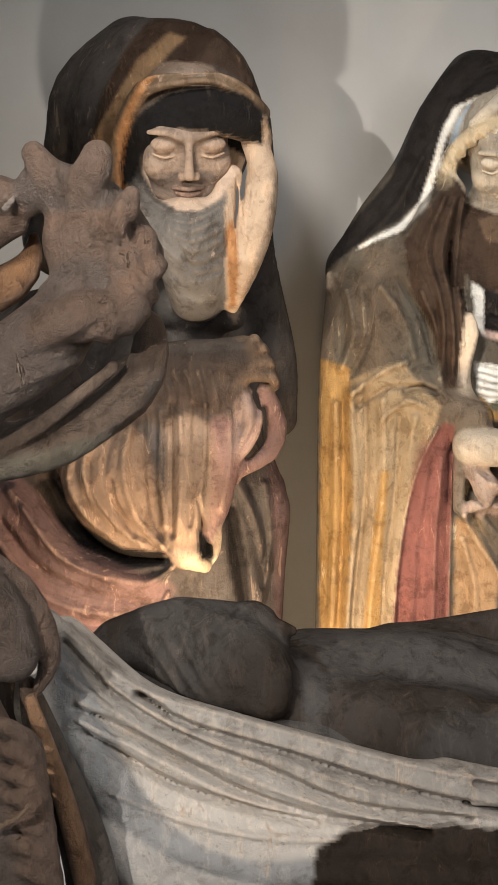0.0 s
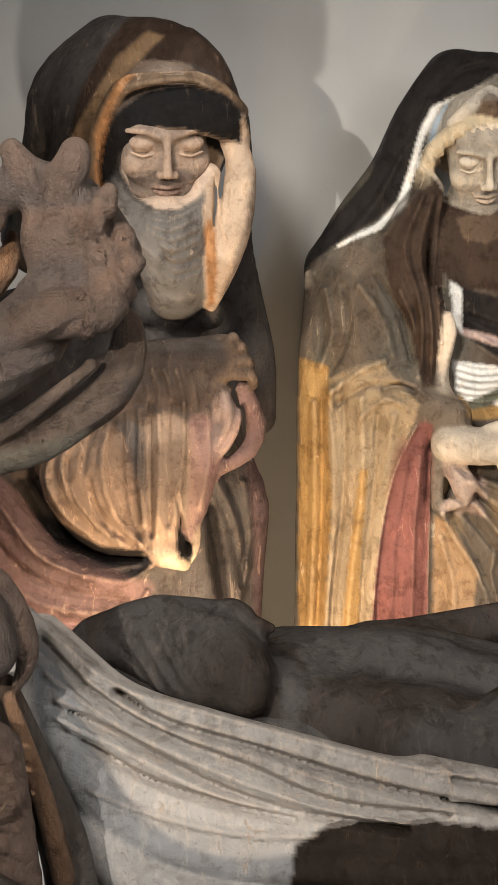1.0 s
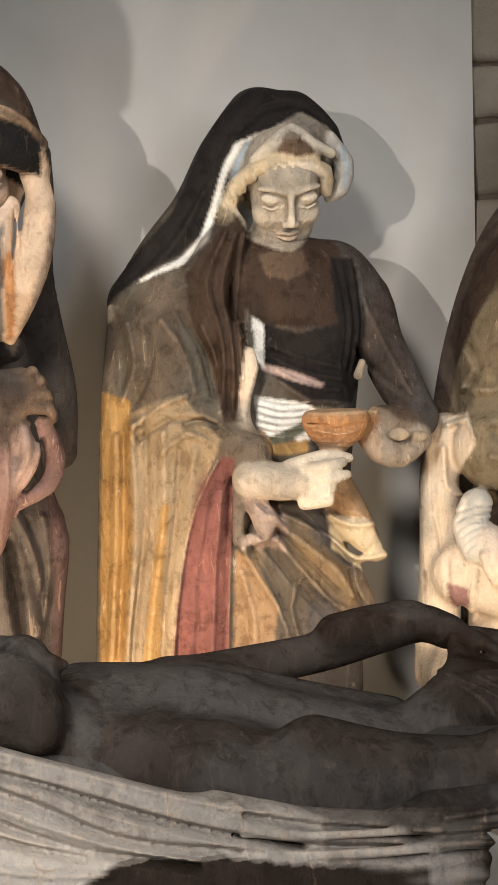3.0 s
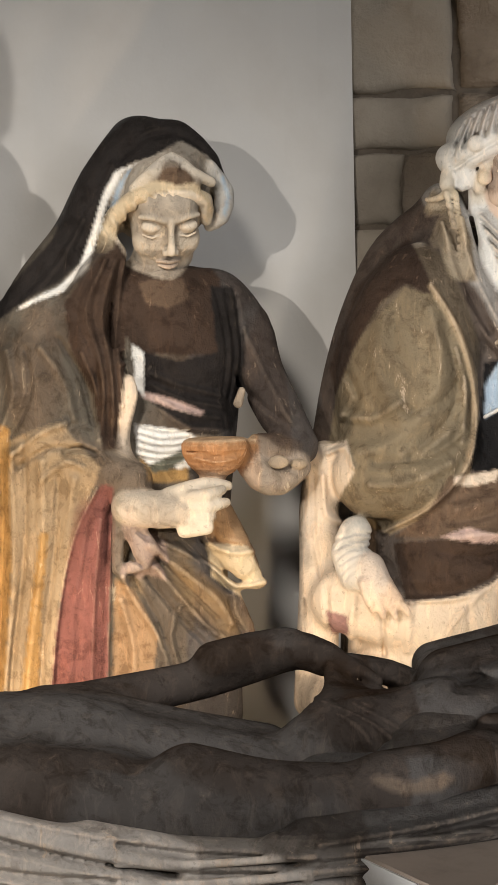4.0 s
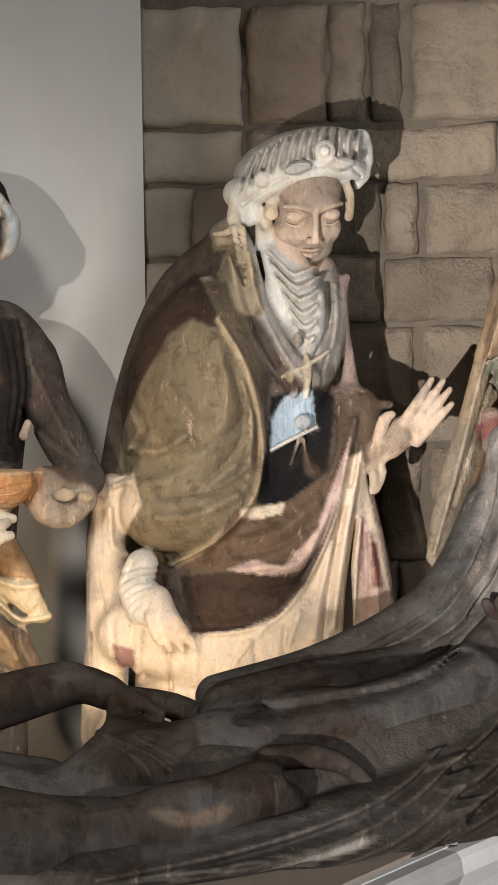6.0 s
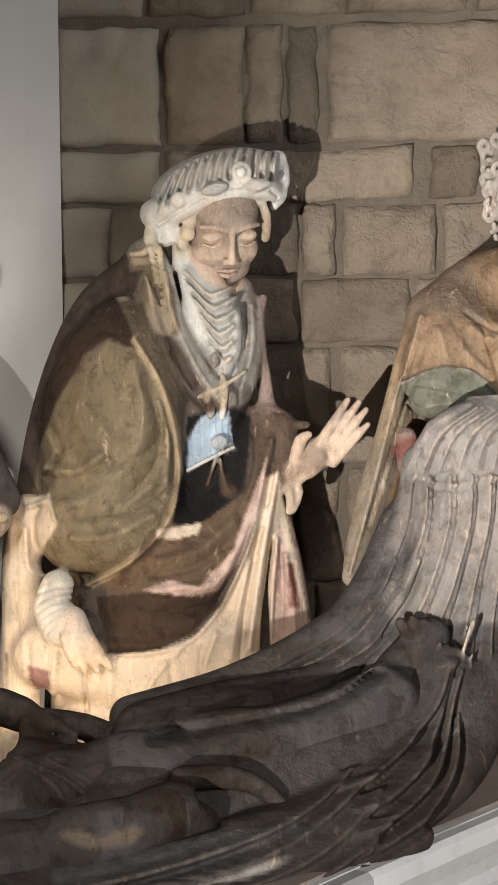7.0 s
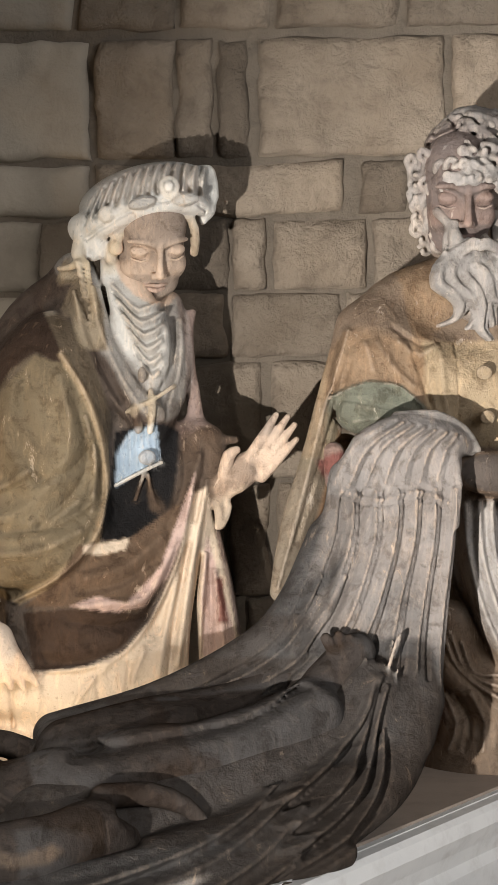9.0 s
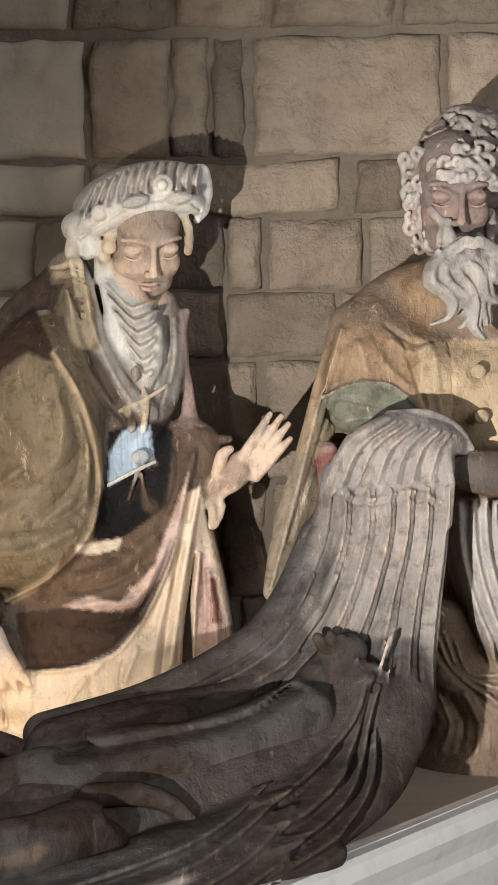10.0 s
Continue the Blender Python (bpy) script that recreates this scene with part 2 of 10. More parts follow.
        for n in range(3):
            p, q = (n + 1) % 3, (n + 2) % 3
            lo = [slice(1, -1)] * 3
            lo[n] = slice(0, -1)
            hi = list(lo)
            hi[n] = slice(1, None)
            a, b = inside[tuple(lo)], inside[tuple(hi)]
            edges = np.argwhere(a != b)
            base = edges + np.array([0 if m == n else 1 for m in range(3)])
            flip = a[tuple(edges.T)]
            ids = []
            for dp, dq in ((0, 0), (1, 0), (1, 1), (0, 1)):
                at = base.copy()
                at[:, p] -= dp
                at[:, q] -= dq
                ids.append(number[tuple(at.T)])
            ids = np.stack(ids, 1)
            ids[~flip] = ids[~flip][:, ::-1]
            quads.append(ids)
        quads = np.vstack(quads)
        quads = quads[(quads >= 0).all(1)]
        return verts, quads, paint

    def skin(self, name, material, finer=()):
        """One smooth mesh with its pigment, together with the blocks that were carved finer."""
        verts, quads, paint = self.surface()
        for other in finer:
            v, q, c = other.surface()
            quads = np.vstack([quads, q + len(verts)])
            verts, paint = np.vstack([verts, v]), np.vstack([paint, c])
        mesh = bpy.data.meshes.new(name)
        mesh.vertices.add(len(verts))
        mesh.vertices.foreach_set("co", verts.astype(np.float32).ravel())
        mesh.loops.add(quads.size)
        mesh.loops.foreach_set("vertex_index", quads.astype(np.int32).ravel())
        mesh.polygons.add(len(quads))
        mesh.polygons.foreach_set("loop_start", np.arange(0, quads.size, 4, dtype=np.int32))
        mesh.polygons.foreach_set("use_smooth", np.ones(len(quads), bool))
        mesh.update(calc_edges=True)
        layer = mesh.color_attributes.new("paint", "FLOAT_COLOR", "POINT")
        layer.data.foreach_set("color", np.hstack([paint, np.ones((len(paint), 1))]).astype(np.float32).ravel())
        mesh.materials.append(material)
        return new(name, mesh)


def head(clay, at, size, turn, skin, lips=(0.3, 0.14, 0.1), wide=1.0, old=False, crown=1.0):
    """A carved head, face towards -y before the turn; size is the height from chin to crown. The core goes into the figure's block, the face into a finer one."""
    m = Euler([radians(a) for a in turn]).to_matrix()
    s = size / 0.23
    fine = Clay(np.array(at) - 0.145 * s, np.array(at) + 0.145 * s, 0.002)
    shade = tuple(0.72 * v for v in skin)

    def put(x, y, z):
        return tuple(Vector(at) + m @ (Vector((x * wide, y, z)) * s))

    def ball(c, r, colour=skin, k=0.012, block=fine):
        block.ball(put(*c), [r[0] * s * wide, r[1] * s, r[2] * s], colour, turn, k * s)

    def line(points, colour=skin, k=0.006, cut=False):
        fine.tube([(*put(*p[:3]), p[3] * s) for p in points], colour, k * s, None, cut)

    ball((0, 0.03, 0.035), (0.064, 0.078, 0.072), k=0.006, block=clay)
    ball((0, 0.018, 0.033), (0.070 * crown, 0.090 * crown, 0.079 * crown))
    ball((0, -0.020, -0.030), (0.056, 0.061, 0.080), k=0.03)
    ball((0, -0.035, 0.035 + 0.015 * (crown == 1.0)), (0.048, 0.044, 0.018 + 0.012 * (crown == 1.0)), k=0.03)
    ball((0, -0.054, -0.092), (0.021, 0.020, 0.017), k=0.028)
    for e in (-1, 1):
        ball((e * 0.037, -0.050, -0.030), (0.023, 0.024, 0.027), k=0.022)
        ball((e * 0.030, -0.034, -0.078), (0.022, 0.026, 0.020), k=0.022)
        line([(e * 0.014, -0.090, 0.010, 0.006), (e * 0.032, -0.093, 0.010, 0.009), (e * 0.052, -0.079, 0.008, 0.006)], None, 0.014, True)
        ball((e * 0.033, -0.0665, 0.007), (0.0165, 0.0135, 0.0115), k=0.003)
        ball((e * 0.033, -0.0675, 0.0115), (0.0185, 0.0148, 0.0105), k=0.0015)
        line([(e * 0.0165, -0.0775, 0.003, 0.0015), (e * 0.033, -0.0835, 0.0015, 0.0016), (e * 0.050, -0.0725, 0.003, 0.0014)], shade, 0.0018, True)
        line([(e * 0.018, -0.0755, -0.004, 0.002), (e * 0.033, -0.0795, -0.0065, 0.0022), (e * 0.049, -0.071, -0.003, 0.0018)], k=0.003)
        line([(e * 0.012, -0.082, 0.030, 0.0035), (e * 0.032, -0.0815, 0.036, 0.0035), (e * 0.054, -0.064, 0.030, 0.003)], k=0.014)
        line([(e * 0.016, -0.0825, 0.0215, 0.001), (e * 0.033, -0.083, 0.0245, 0.0012), (e * 0.051, -0.070, 0.020, 0.001)], None, 0.003, True)
        ball((e * 0.0095, -0.0905, -0.0335), (0.0065, 0.009, 0.0065), k=0.005)
        line([(e * 0.006, -0.0985, -0.0385, 0.0018), (e * 0.0095, -0.094, -0.0395, 0.0018)], shade, 0.002, True)
        line([(e * 0.016, -0.088, -0.036, 0.0012), (e * 0.025, -0.081, -0.049, 0.0014), (e * 0.027, -0.074, -0.061, 0.0012)], None, 0.008 if not old else 0.005, True)
        if old:
            line([(e * 0.020, -0.080, -0.012, 0.0012), (e * 0.034, -0.079, -0.017, 0.0014), (e * 0.050, -0.066, -0.012, 0.0012)], None, 0.004, True)
            line([(e * 0.006, -0.088, 0.040, 0.001), (e * 0.005, -0.086, 0.028, 0.0012)], None, 0.003, True)
    line([(0, -0.081, 0.030, 0.0065), (0, -0.088, 0.010, 0.0058), (0, -0.0955, -0.012, 0.0065), (0, -0.0995, -0.027, 0.0088)], k=0.007)
    line([(0, -0.0905, -0.041, 0.0012), (0, -0.0885, -0.052, 0.0014)], None, 0.004, True)
    line([(-0.021, -0.0755, -0.0615, 0.0022), (-0.007, -0.0845, -0.0572, 0.0042), (0, -0.085, -0.0585, 0.0038), (0.007, -0.0845, -0.0572, 0.0042), (0.021, -0.0755, -0.0615, 0.0022)], lips, 0.004)
    line([(-0.016, -0.0765, -0.0685, 0.0030), (0, -0.0835, -0.0695, 0.0054), (0.016, -0.0765, -0.0685, 0.0030)], lips, 0.004)
    line([(-0.022, -0.0785, -0.0622, 0.0012), (-0.008, -0.0885, -0.0628, 0.0012), (0, -0.0885, -0.0638, 0.0012), (0.008, -0.0885, -0.0628, 0.0012), (0.022, -0.0785, -0.0622, 0.0012)], tuple(0.7 * v for v in lips), 0.0022, True)
    line([(-0.010, -0.079, -0.0785, 0.001), (0, -0.082, -0.0795, 0.002), (0.010, -0.079, -0.0785, 0.001)], None, 0.006, True)
    return fine


# ---- large structure ----
def solid(name, bm, material, parent=None, label="", smooth=False):
    bmesh.ops.recalc_face_normals(bm, faces=bm.faces)
    mesh = bpy.data.meshes.new(name)
    bm.to_mesh(mesh)
    bm.free()
    mesh.materials.append(material)
    for p in mesh.polygons:
        p.use_smooth = smooth
    ob = new(name, mesh)
    if parent:
        ob.parent = parent
    return tagged(ob, label)


def prism(outline, low, high, bevel=0.0):
    """An upright block over a ground outline."""
    bm = bmesh.new()
    base = [bm.verts.new((x, y, low)) for x, y in outline]
    top = [bm.verts.new((x, y, high)) for x, y in outline]
    bm.faces.new(base[::-1])
    bm.faces.new(top)
    for i in range(len(base)):
        j = (i + 1) % len(base)
        bm.faces.new((base[i], base[j], top[j], top[i]))
    if bevel:
        bmesh.ops.bevel(bm, geom=bm.edges[:], offset=bevel, segments=2, affect="EDGES")
    return bm
FLOOR_Z = 0.3
tagged(solid("floor", prism([(-4, -6), (5, -6), (5, 1.2), (-4, 1.2)], FLOOR_Z - 0.2, FLOOR_Z), FLOOR), "worn grey-brown stone floor of the chapel", "floor", kind="structure")
tagged(solid("wall_north", prism([(-3.2, 0.285)] + [(-0.1 + 0.07 * n, 0.285 + 0.083 * (0.5 - 0.5 * math.cos(math.pi * n / 10))) for n in range(11)] + [(0.6, 0.75), (-3.2, 0.75)], FLOOR_Z, 4.2), PLASTER), "smooth light grey plastered niche wall", "wall", kind="structure")
# the stone wall runs on from the plaster at a slight turn
tagged(solid("wall_east", prism([(0.56, 0.415), (3.2, -0.46), (3.3, -0.05), (0.704, 0.75)], FLOOR_Z, 4.2), MORTAR), "rough stone wall in thick lime mortar", "wall", kind="structure")
tagged(solid("wall_west", prism([(-3.6, -6), (-3.2, -6), (-3.2, 0.75), (-3.6, 0.75)], FLOOR_Z, 4.2), PLASTER), "plain plastered side wall", "wall", kind="structure")
tagged(solid("wall_far_east", prism([(4.2, -6), (4.6, -6), (4.6, 0.2), (4.2, 0.2)], FLOOR_Z, 4.2), PLASTER), "plain plastered side wall", "wall", kind="structure")
tagged(solid("wall_south", prism([(-3.6, -6.4), (4.6, -6.4), (4.6, -6), (-3.6, -6)], FLOOR_Z, 4.2), PLASTER), "plain plastered wall behind", "wall", kind="structure")
tagged(solid("ceiling", prism([(-3.6, -6.4), (4.6, -6.4), (4.6, 0.8), (-3.6, 0.8)], 4.2, 4.4), PLASTER), "plain plastered ceiling", "ceiling", kind="structure")

# courses of the stone wall: height of bed and top, then the joints along it
COURSES = (
    (0.942, 1.202, ((-0.012, 0.084), (0.084, 0.31), (0.31, 0.501), (0.501, 0.738), (0.738, 1.03))),
    (1.208, 1.431, ((-0.012, 0.155), (0.155, 0.358), (0.358, 0.462), (0.468, 0.549), (0.561, 0.741), (0.752, 0.942), (0.954, 1.099))),
    (1.440, 1.672, ((-0.012, 0.136), (0.136, 0.35), (0.361, 0.536), (0.552, 0.71), (0.721, 0.922), (0.934, 1.101))),
    (1.683, 1.809, ((-0.012, 0.072), (0.081, 0.252), (0.261, 0.467), (0.478, 0.698), (0.707, 0.924), (0.936, 1.103))),
    (1.817, 1.956, ((-0.012, 0.096), (0.096, 0.321), (0.33, 0.474), (0.48, 0.548), (0.561, 0.749), (0.76, 0.926), (0.937, 1.104))),
    (1.967, 2.068, ((-0.012, 0.199), (0.206, 0.401), (0.41, 0.704), (0.737, 0.833), (0.842, 1.039), (1.044, 1.15))),
    (2.081, 2.315, ((-0.012, 0.2), (0.211, 0.37), (0.372, 0.446), (0.455, 0.518), (0.534, 0.907), (0.922, 1.107))),
    (2.337, 2.522, ((-0.012, 0.17), (0.179, 0.373), (0.382, 0.563), (0.574, 0.82), (0.833, 1.042), (1.048, 1.176))),
)

FACING, TURNED = (0.02, -1.0, 0.12), (-0.24, -0.96, 0.12)
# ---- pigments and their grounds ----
# the second colour is dark paint, and also shade dyed into robes
BLACK, DARK_AND_SHADE, UMBER, BARK = (0.009, 0.008, 0.008), (0.018, 0.0145, 0.013), (0.055, 0.034, 0.023), (0.13, 0.085, 0.055)
TAN, GOLD, OCHRE, ORANGE = (0.30, 0.19, 0.105), (0.40, 0.24, 0.09), (0.36, 0.27, 0.17), (0.46, 0.23, 0.10)
CREAM, IVORY, LINEN, GREY = (0.62, 0.50, 0.38), (0.74, 0.66, 0.55), (0.78, 0.75, 0.69), (0.33, 0.30, 0.27)
ROSE, RED, WINE, PINK = (0.30, 0.17, 0.155), (0.20, 0.08, 0.066), (0.14, 0.075, 0.075), (0.50, 0.36, 0.31)
FLESH, PALE, GREEN, BLUE = (0.60, 0.45, 0.34), (0.70, 0.60, 0.47), (0.14, 0.14, 0.105), (0.34, 0.42, 0.50)
OLIVE, STRAW, ASH, PITCH = (0.21, 0.165, 0.105), (0.56, 0.45, 0.30), (0.33, 0.30, 0.275), (0.029, 0.018, 0.0115)
BRONZE = (0.165, 0.102, 0.070)
PEACH = (0.50, 0.33, 0.22)
# the first of these is shroud cloth with its shade put into the colour
SHADED_CLOTH, CLOTH, BLUE_AND_SHADE, CHALK = (0.042, 0.031, 0.0235), (0.62, 0.56, 0.50), (0.20, 0.24, 0.28), (0.5, 0.46, 0.42)
MOURNER = polychrome("mourner_paint", (0.55, 0.40, 0.29, 1), 0.55, 0.78)
MAIDEN = polychrome("maiden_paint", (0.60, 0.50, 0.36, 1), 0.42, 0.78)
LADY = polychrome("lady_paint", (0.55, 0.45, 0.35, 1), 0.5, 0.78)
ELDER = polychrome("elder_paint", (0.50, 0.43, 0.36, 1), 0.5, 0.78)
DEAD = polychrome("dead_patina", (0.10, 0.075, 0.055, 1), 0.1, 0.9, 0.6, 0.0)
SHROUD = polychrome("shroud_paint", (0.5, 0.36, 0.25, 1), 0.35, 0.78, 1.0, 0.12)
BEARER = polychrome("bearer_patina", (0.20, 0.17, 0.145, 1), 0.4, 0.42, 1.8, 0.4)

# ---- statues ----
a = Clay((-0.91, -0.40, 0.60), (-0.16, 0.23, 2.09), 0.0036)
a.tube([(-0.379, 0.000, 1.551, 0.1392), (-0.405, -0.060, 1.318, 0.1609), (-0.437, -0.080, 1.005, 0.1792), (-0.450, 0.000, 0.596, 0.1989), (-0.467, 0.000, 0.226, 0.1989)], UMBER, k=0.0375)
a.tube([(-0.618, -0.020, 1.501, 0.1087), (-0.653, -0.040, 1.326, 0.1374), (-0.679, -0.050, 1.178, 0.1565), (-0.690, -0.050, 0.977, 0.1761), (-0.706, -0.050, 0.254, 0.1761)], UMBER, k=0.0375)
a.ball((-0.404, -0.130, 1.866), (0.154, 0.156, 0.178), UMBER, k=0.02)
a.tube([(-0.448, -0.100, 2.005, 0.0481), (-0.523, -0.100, 1.933, 0.0577), (-0.556, -0.080, 1.842, 0.0484), (-0.584, -0.050, 1.696, 0.0685)], DARK_AND_SHADE, k=0.0375)
a.tube([(-0.412, -0.200, 1.988, 0.0425), (-0.346, -0.220, 1.984, 0.0431), (-0.292, -0.220, 1.946, 0.0404), (-0.254, -0.200, 1.885, 0.0266)], UMBER, k=0.0375)
face_a = head(a, (-0.352, -0.246, 1.850), 0.232, (30, 1.2, 6.9), (0.50, 0.36, 0.265), (0.36, 0.22, 0.17), wide=1.14, old=True, crown=0.92)
a.tube([(-0.445, -0.250, 1.794, 0.0183), (-0.420, -0.275, 1.858, 0.0290), (-0.373, -0.300, 1.880, 0.0341), (-0.310, -0.310, 1.880, 0.0358), (-0.254, -0.285, 1.862, 0.0325), (-0.231, -0.250, 1.839, 0.0183)], BLACK, k=0.006)
a.tube([(-0.436, -0.250, 1.767, 0.0201), (-0.414, -0.270, 1.716, 0.0272), (-0.360, -0.285, 1.682, 0.0398), (-0.310, -0.275, 1.707, 0.0272), (-0.281, -0.260, 1.778, 0.0164)], (0.18, 0.162, 0.145), k=0.015)
a.tube([(-0.356, -0.265, 1.691, 0.0564), (-0.346, -0.250, 1.637, 0.0567), (-0.345, -0.220, 1.591, 0.0481)], (0.18, 0.162, 0.145), k=0.025)
a.tube([(-0.241, -0.260, 1.823, 0.0201), (-0.230, -0.265, 1.776, 0.0237), (-0.247, -0.270, 1.696, 0.0309), (-0.271, -0.255, 1.625, 0.0256), (-0.288, -0.230, 1.566, 0.0092)], (0.56, 0.41, 0.29), k=0.0187)
a.tube([(-0.463, -0.290, 1.766, 0.0090), (-0.457, -0.300, 1.836, 0.0108), (-0.425, -0.325, 1.895, 0.0134), (-0.396, -0.345, 1.916, 0.0133), (-0.341, -0.355, 1.921, 0.0106), (-0.293, -0.345, 1.920, 0.0106), (-0.256, -0.325, 1.901, 0.0125), (-0.228, -0.290, 1.871, 0.0126)], TAN, k=0.015)
a.dye([(-0.391, -0.200, 2.044), (-0.310, -0.200, 2.014), (-0.257, -0.200, 1.962), (-0.228, -0.200, 1.884), (-0.259, -0.200, 1.921), (-0.299, -0.200, 1.944), (-0.349, -0.200, 1.948), (-0.409, -0.200, 1.955), (-0.458, -0.200, 1.889), (-0.473, -0.200, 1.771), (-0.523, -0.200, 1.782), (-0.490, -0.200, 1.890), (-0.449, -0.200, 1.970)], UMBER, FACING)
a.dye([(-0.515, -0.250, 1.824), (-0.466, -0.250, 1.893), (-0.422, -0.250, 1.963), (-0.371, -0.250, 2.005), (-0.344, -0.250, 1.995), (-0.382, -0.250, 1.961), (-0.415, -0.250, 1.927), (-0.456, -0.250, 1.871), (-0.468, -0.250, 1.768), (-0.489, -0.250, 1.796)], TAN, FACING)
a.dye([(-0.463, -0.300, 1.765), (-0.456, -0.300, 1.853), (-0.420, -0.300, 1.909), (-0.404, -0.300, 1.937), (-0.379, -0.300, 1.939), (-0.389, -0.300, 1.921), (-0.426, -0.300, 1.878), (-0.444, -0.300, 1.835), (-0.447, -0.300, 1.765)], ORANGE, FACING)
a.dye([(-0.423, -0.280, 1.791), (-0.405, -0.280, 1.824), (-0.358, -0.280, 1.839), (-0.287, -0.280, 1.833), (-0.251, -0.280, 1.823), (-0.257, -0.280, 1.793), (-0.281, -0.280, 1.761), (-0.299, -0.280, 1.738), (-0.332, -0.280, 1.717), (-0.368, -0.280, 1.719), (-0.402, -0.280, 1.748)], FLESH, FACING)
a.dye([(-0.436, -0.280, 1.783), (-0.414, -0.280, 1.750), (-0.381, -0.280, 1.719), (-0.341, -0.280, 1.712), (-0.298, -0.280, 1.737), (-0.286, -0.280, 1.755), (-0.295, -0.280, 1.590), (-0.333, -0.280, 1.573), (-0.378, -0.280, 1.589), (-0.397, -0.280, 1.666), (-0.426, -0.280, 1.720)], (0.18, 0.162, 0.145), FACING)
a.dye([(-0.290, -0.270, 1.755), (-0.262, -0.270, 1.794), (-0.251, -0.270, 1.824), (-0.228, -0.270, 1.824), (-0.226, -0.270, 1.868), (-0.213, -0.270, 1.837), (-0.206, -0.270, 1.792), (-0.225, -0.270, 1.695), (-0.260, -0.270, 1.606), (-0.285, -0.270, 1.549), (-0.298, -0.270, 1.567)], (0.56, 0.41, 0.29), FACING)
a.dye([(-0.291, -0.270, 1.697), (-0.278, -0.270, 1.706), (-0.273, -0.270, 1.634), (-0.283, -0.270, 1.571), (-0.294, -0.270, 1.567)], ORANGE, FACING)
a.dye([(-0.455, -0.280, 1.793), (-0.444, -0.280, 1.837), (-0.415, -0.280, 1.875), (-0.373, -0.280, 1.897), (-0.310, -0.280, 1.904), (-0.249, -0.280, 1.889), (-0.230, -0.280, 1.868), (-0.227, -0.280, 1.822), (-0.260, -0.280, 1.828), (-0.304, -0.280, 1.834), (-0.358, -0.280, 1.841), (-0.399, -0.280, 1.834), (-0.422, -0.280, 1.812), (-0.437, -0.280, 1.776), (-0.453, -0.280, 1.770)], BLACK, FACING)
a.tube([(-0.430, -0.262, 1.834, 0.0170), (-0.385, -0.306, 1.855, 0.0225), (-0.340, -0.321, 1.859, 0.0235), (-0.295, -0.315, 1.858, 0.0225), (-0.248, -0.275, 1.844, 0.0180)], BLACK, k=0.006)
a.fold([(-0.373, -0.300, 1.876, 0.0054), (-0.310, -0.300, 1.884, 0.0054), (-0.249, -0.300, 1.873, 0.0054)], -0.0027, FACING)
a.fold([(-0.400, -0.300, 1.912, 0.0081), (-0.344, -0.300, 1.917, 0.0081), (-0.291, -0.300, 1.916, 0.0081), (-0.248, -0.300, 1.890, 0.0081)], -0.0081, FACING)
a.fold([(-0.437, -0.120, 2.007, 0.0249), (-0.497, -0.120, 1.935, 0.0249), (-0.549, -0.120, 1.834, 0.0249)], -0.0115, FACING)
a.fold([(-0.374, -0.200, 2.012, 0.0205), (-0.451, -0.200, 1.934, 0.0205), (-0.497, -0.200, 1.836, 0.0205)], 0.0056, FACING)
a.fold([(-0.301, -0.200, 2.000, 0.0167), (-0.257, -0.200, 1.953, 0.0167), (-0.237, -0.200, 1.898, 0.0167)], 0.0056, FACING)
a.fold([(-0.427, -0.290, 1.757, 0.0054), (-0.394, -0.290, 1.720, 0.0063), (-0.350, -0.290, 1.706, 0.0054), (-0.301, -0.290, 1.733, 0.0045)], -0.0045, FACING)
a.fold([(-0.423, -0.290, 1.745, 0.0054), (-0.388, -0.290, 1.708, 0.0063), (-0.348, -0.290, 1.691, 0.0054), (-0.302, -0.290, 1.715, 0.0045)], -0.0045, FACING)
a.fold([(-0.419, -0.290, 1.732, 0.0054), (-0.382, -0.290, 1.695, 0.0063), (-0.347, -0.290, 1.676, 0.0054), (-0.302, -0.290, 1.697, 0.0045)], -0.0045, FACING)
a.fold([(-0.415, -0.290, 1.720, 0.0054), (-0.377, -0.290, 1.682, 0.0063), (-0.346, -0.290, 1.661, 0.0054), (-0.303, -0.290, 1.679, 0.0045)], -0.0045, FACING)
a.fold([(-0.411, -0.290, 1.707, 0.0054), (-0.371, -0.290, 1.670, 0.0063), (-0.345, -0.290, 1.645, 0.0054), (-0.304, -0.290, 1.662, 0.0045)], -0.0045, FACING)
a.fold([(-0.408, -0.290, 1.694, 0.0054), (-0.365, -0.290, 1.657, 0.0063), (-0.344, -0.290, 1.630, 0.0054), (-0.305, -0.290, 1.644, 0.0045)], -0.0045, FACING)
a.fold([(-0.404, -0.290, 1.682, 0.0054), (-0.359, -0.290, 1.644, 0.0063), (-0.343, -0.290, 1.615, 0.0054), (-0.305, -0.290, 1.626, 0.0045)], -0.0045, FACING)
a.fold([(-0.272, -0.270, 1.768, 0.0045), (-0.276, -0.270, 1.697, 0.0054), (-0.286, -0.270, 1.625, 0.0045)], -0.0045, FACING)
a.fold([(-0.261, -0.270, 1.760, 0.0045), (-0.268, -0.270, 1.696, 0.0054), (-0.281, -0.270, 1.631, 0.0045)], -0.0045, FACING)
a.fold([(-0.251, -0.270, 1.753, 0.0045), (-0.260, -0.270, 1.696, 0.0054), (-0.275, -0.270, 1.636, 0.0045)], -0.0045, FACING)
a.fold([(-0.240, -0.270, 1.745, 0.0045), (-0.252, -0.270, 1.696, 0.0054), (-0.269, -0.270, 1.641, 0.0045)], -0.0045, FACING)
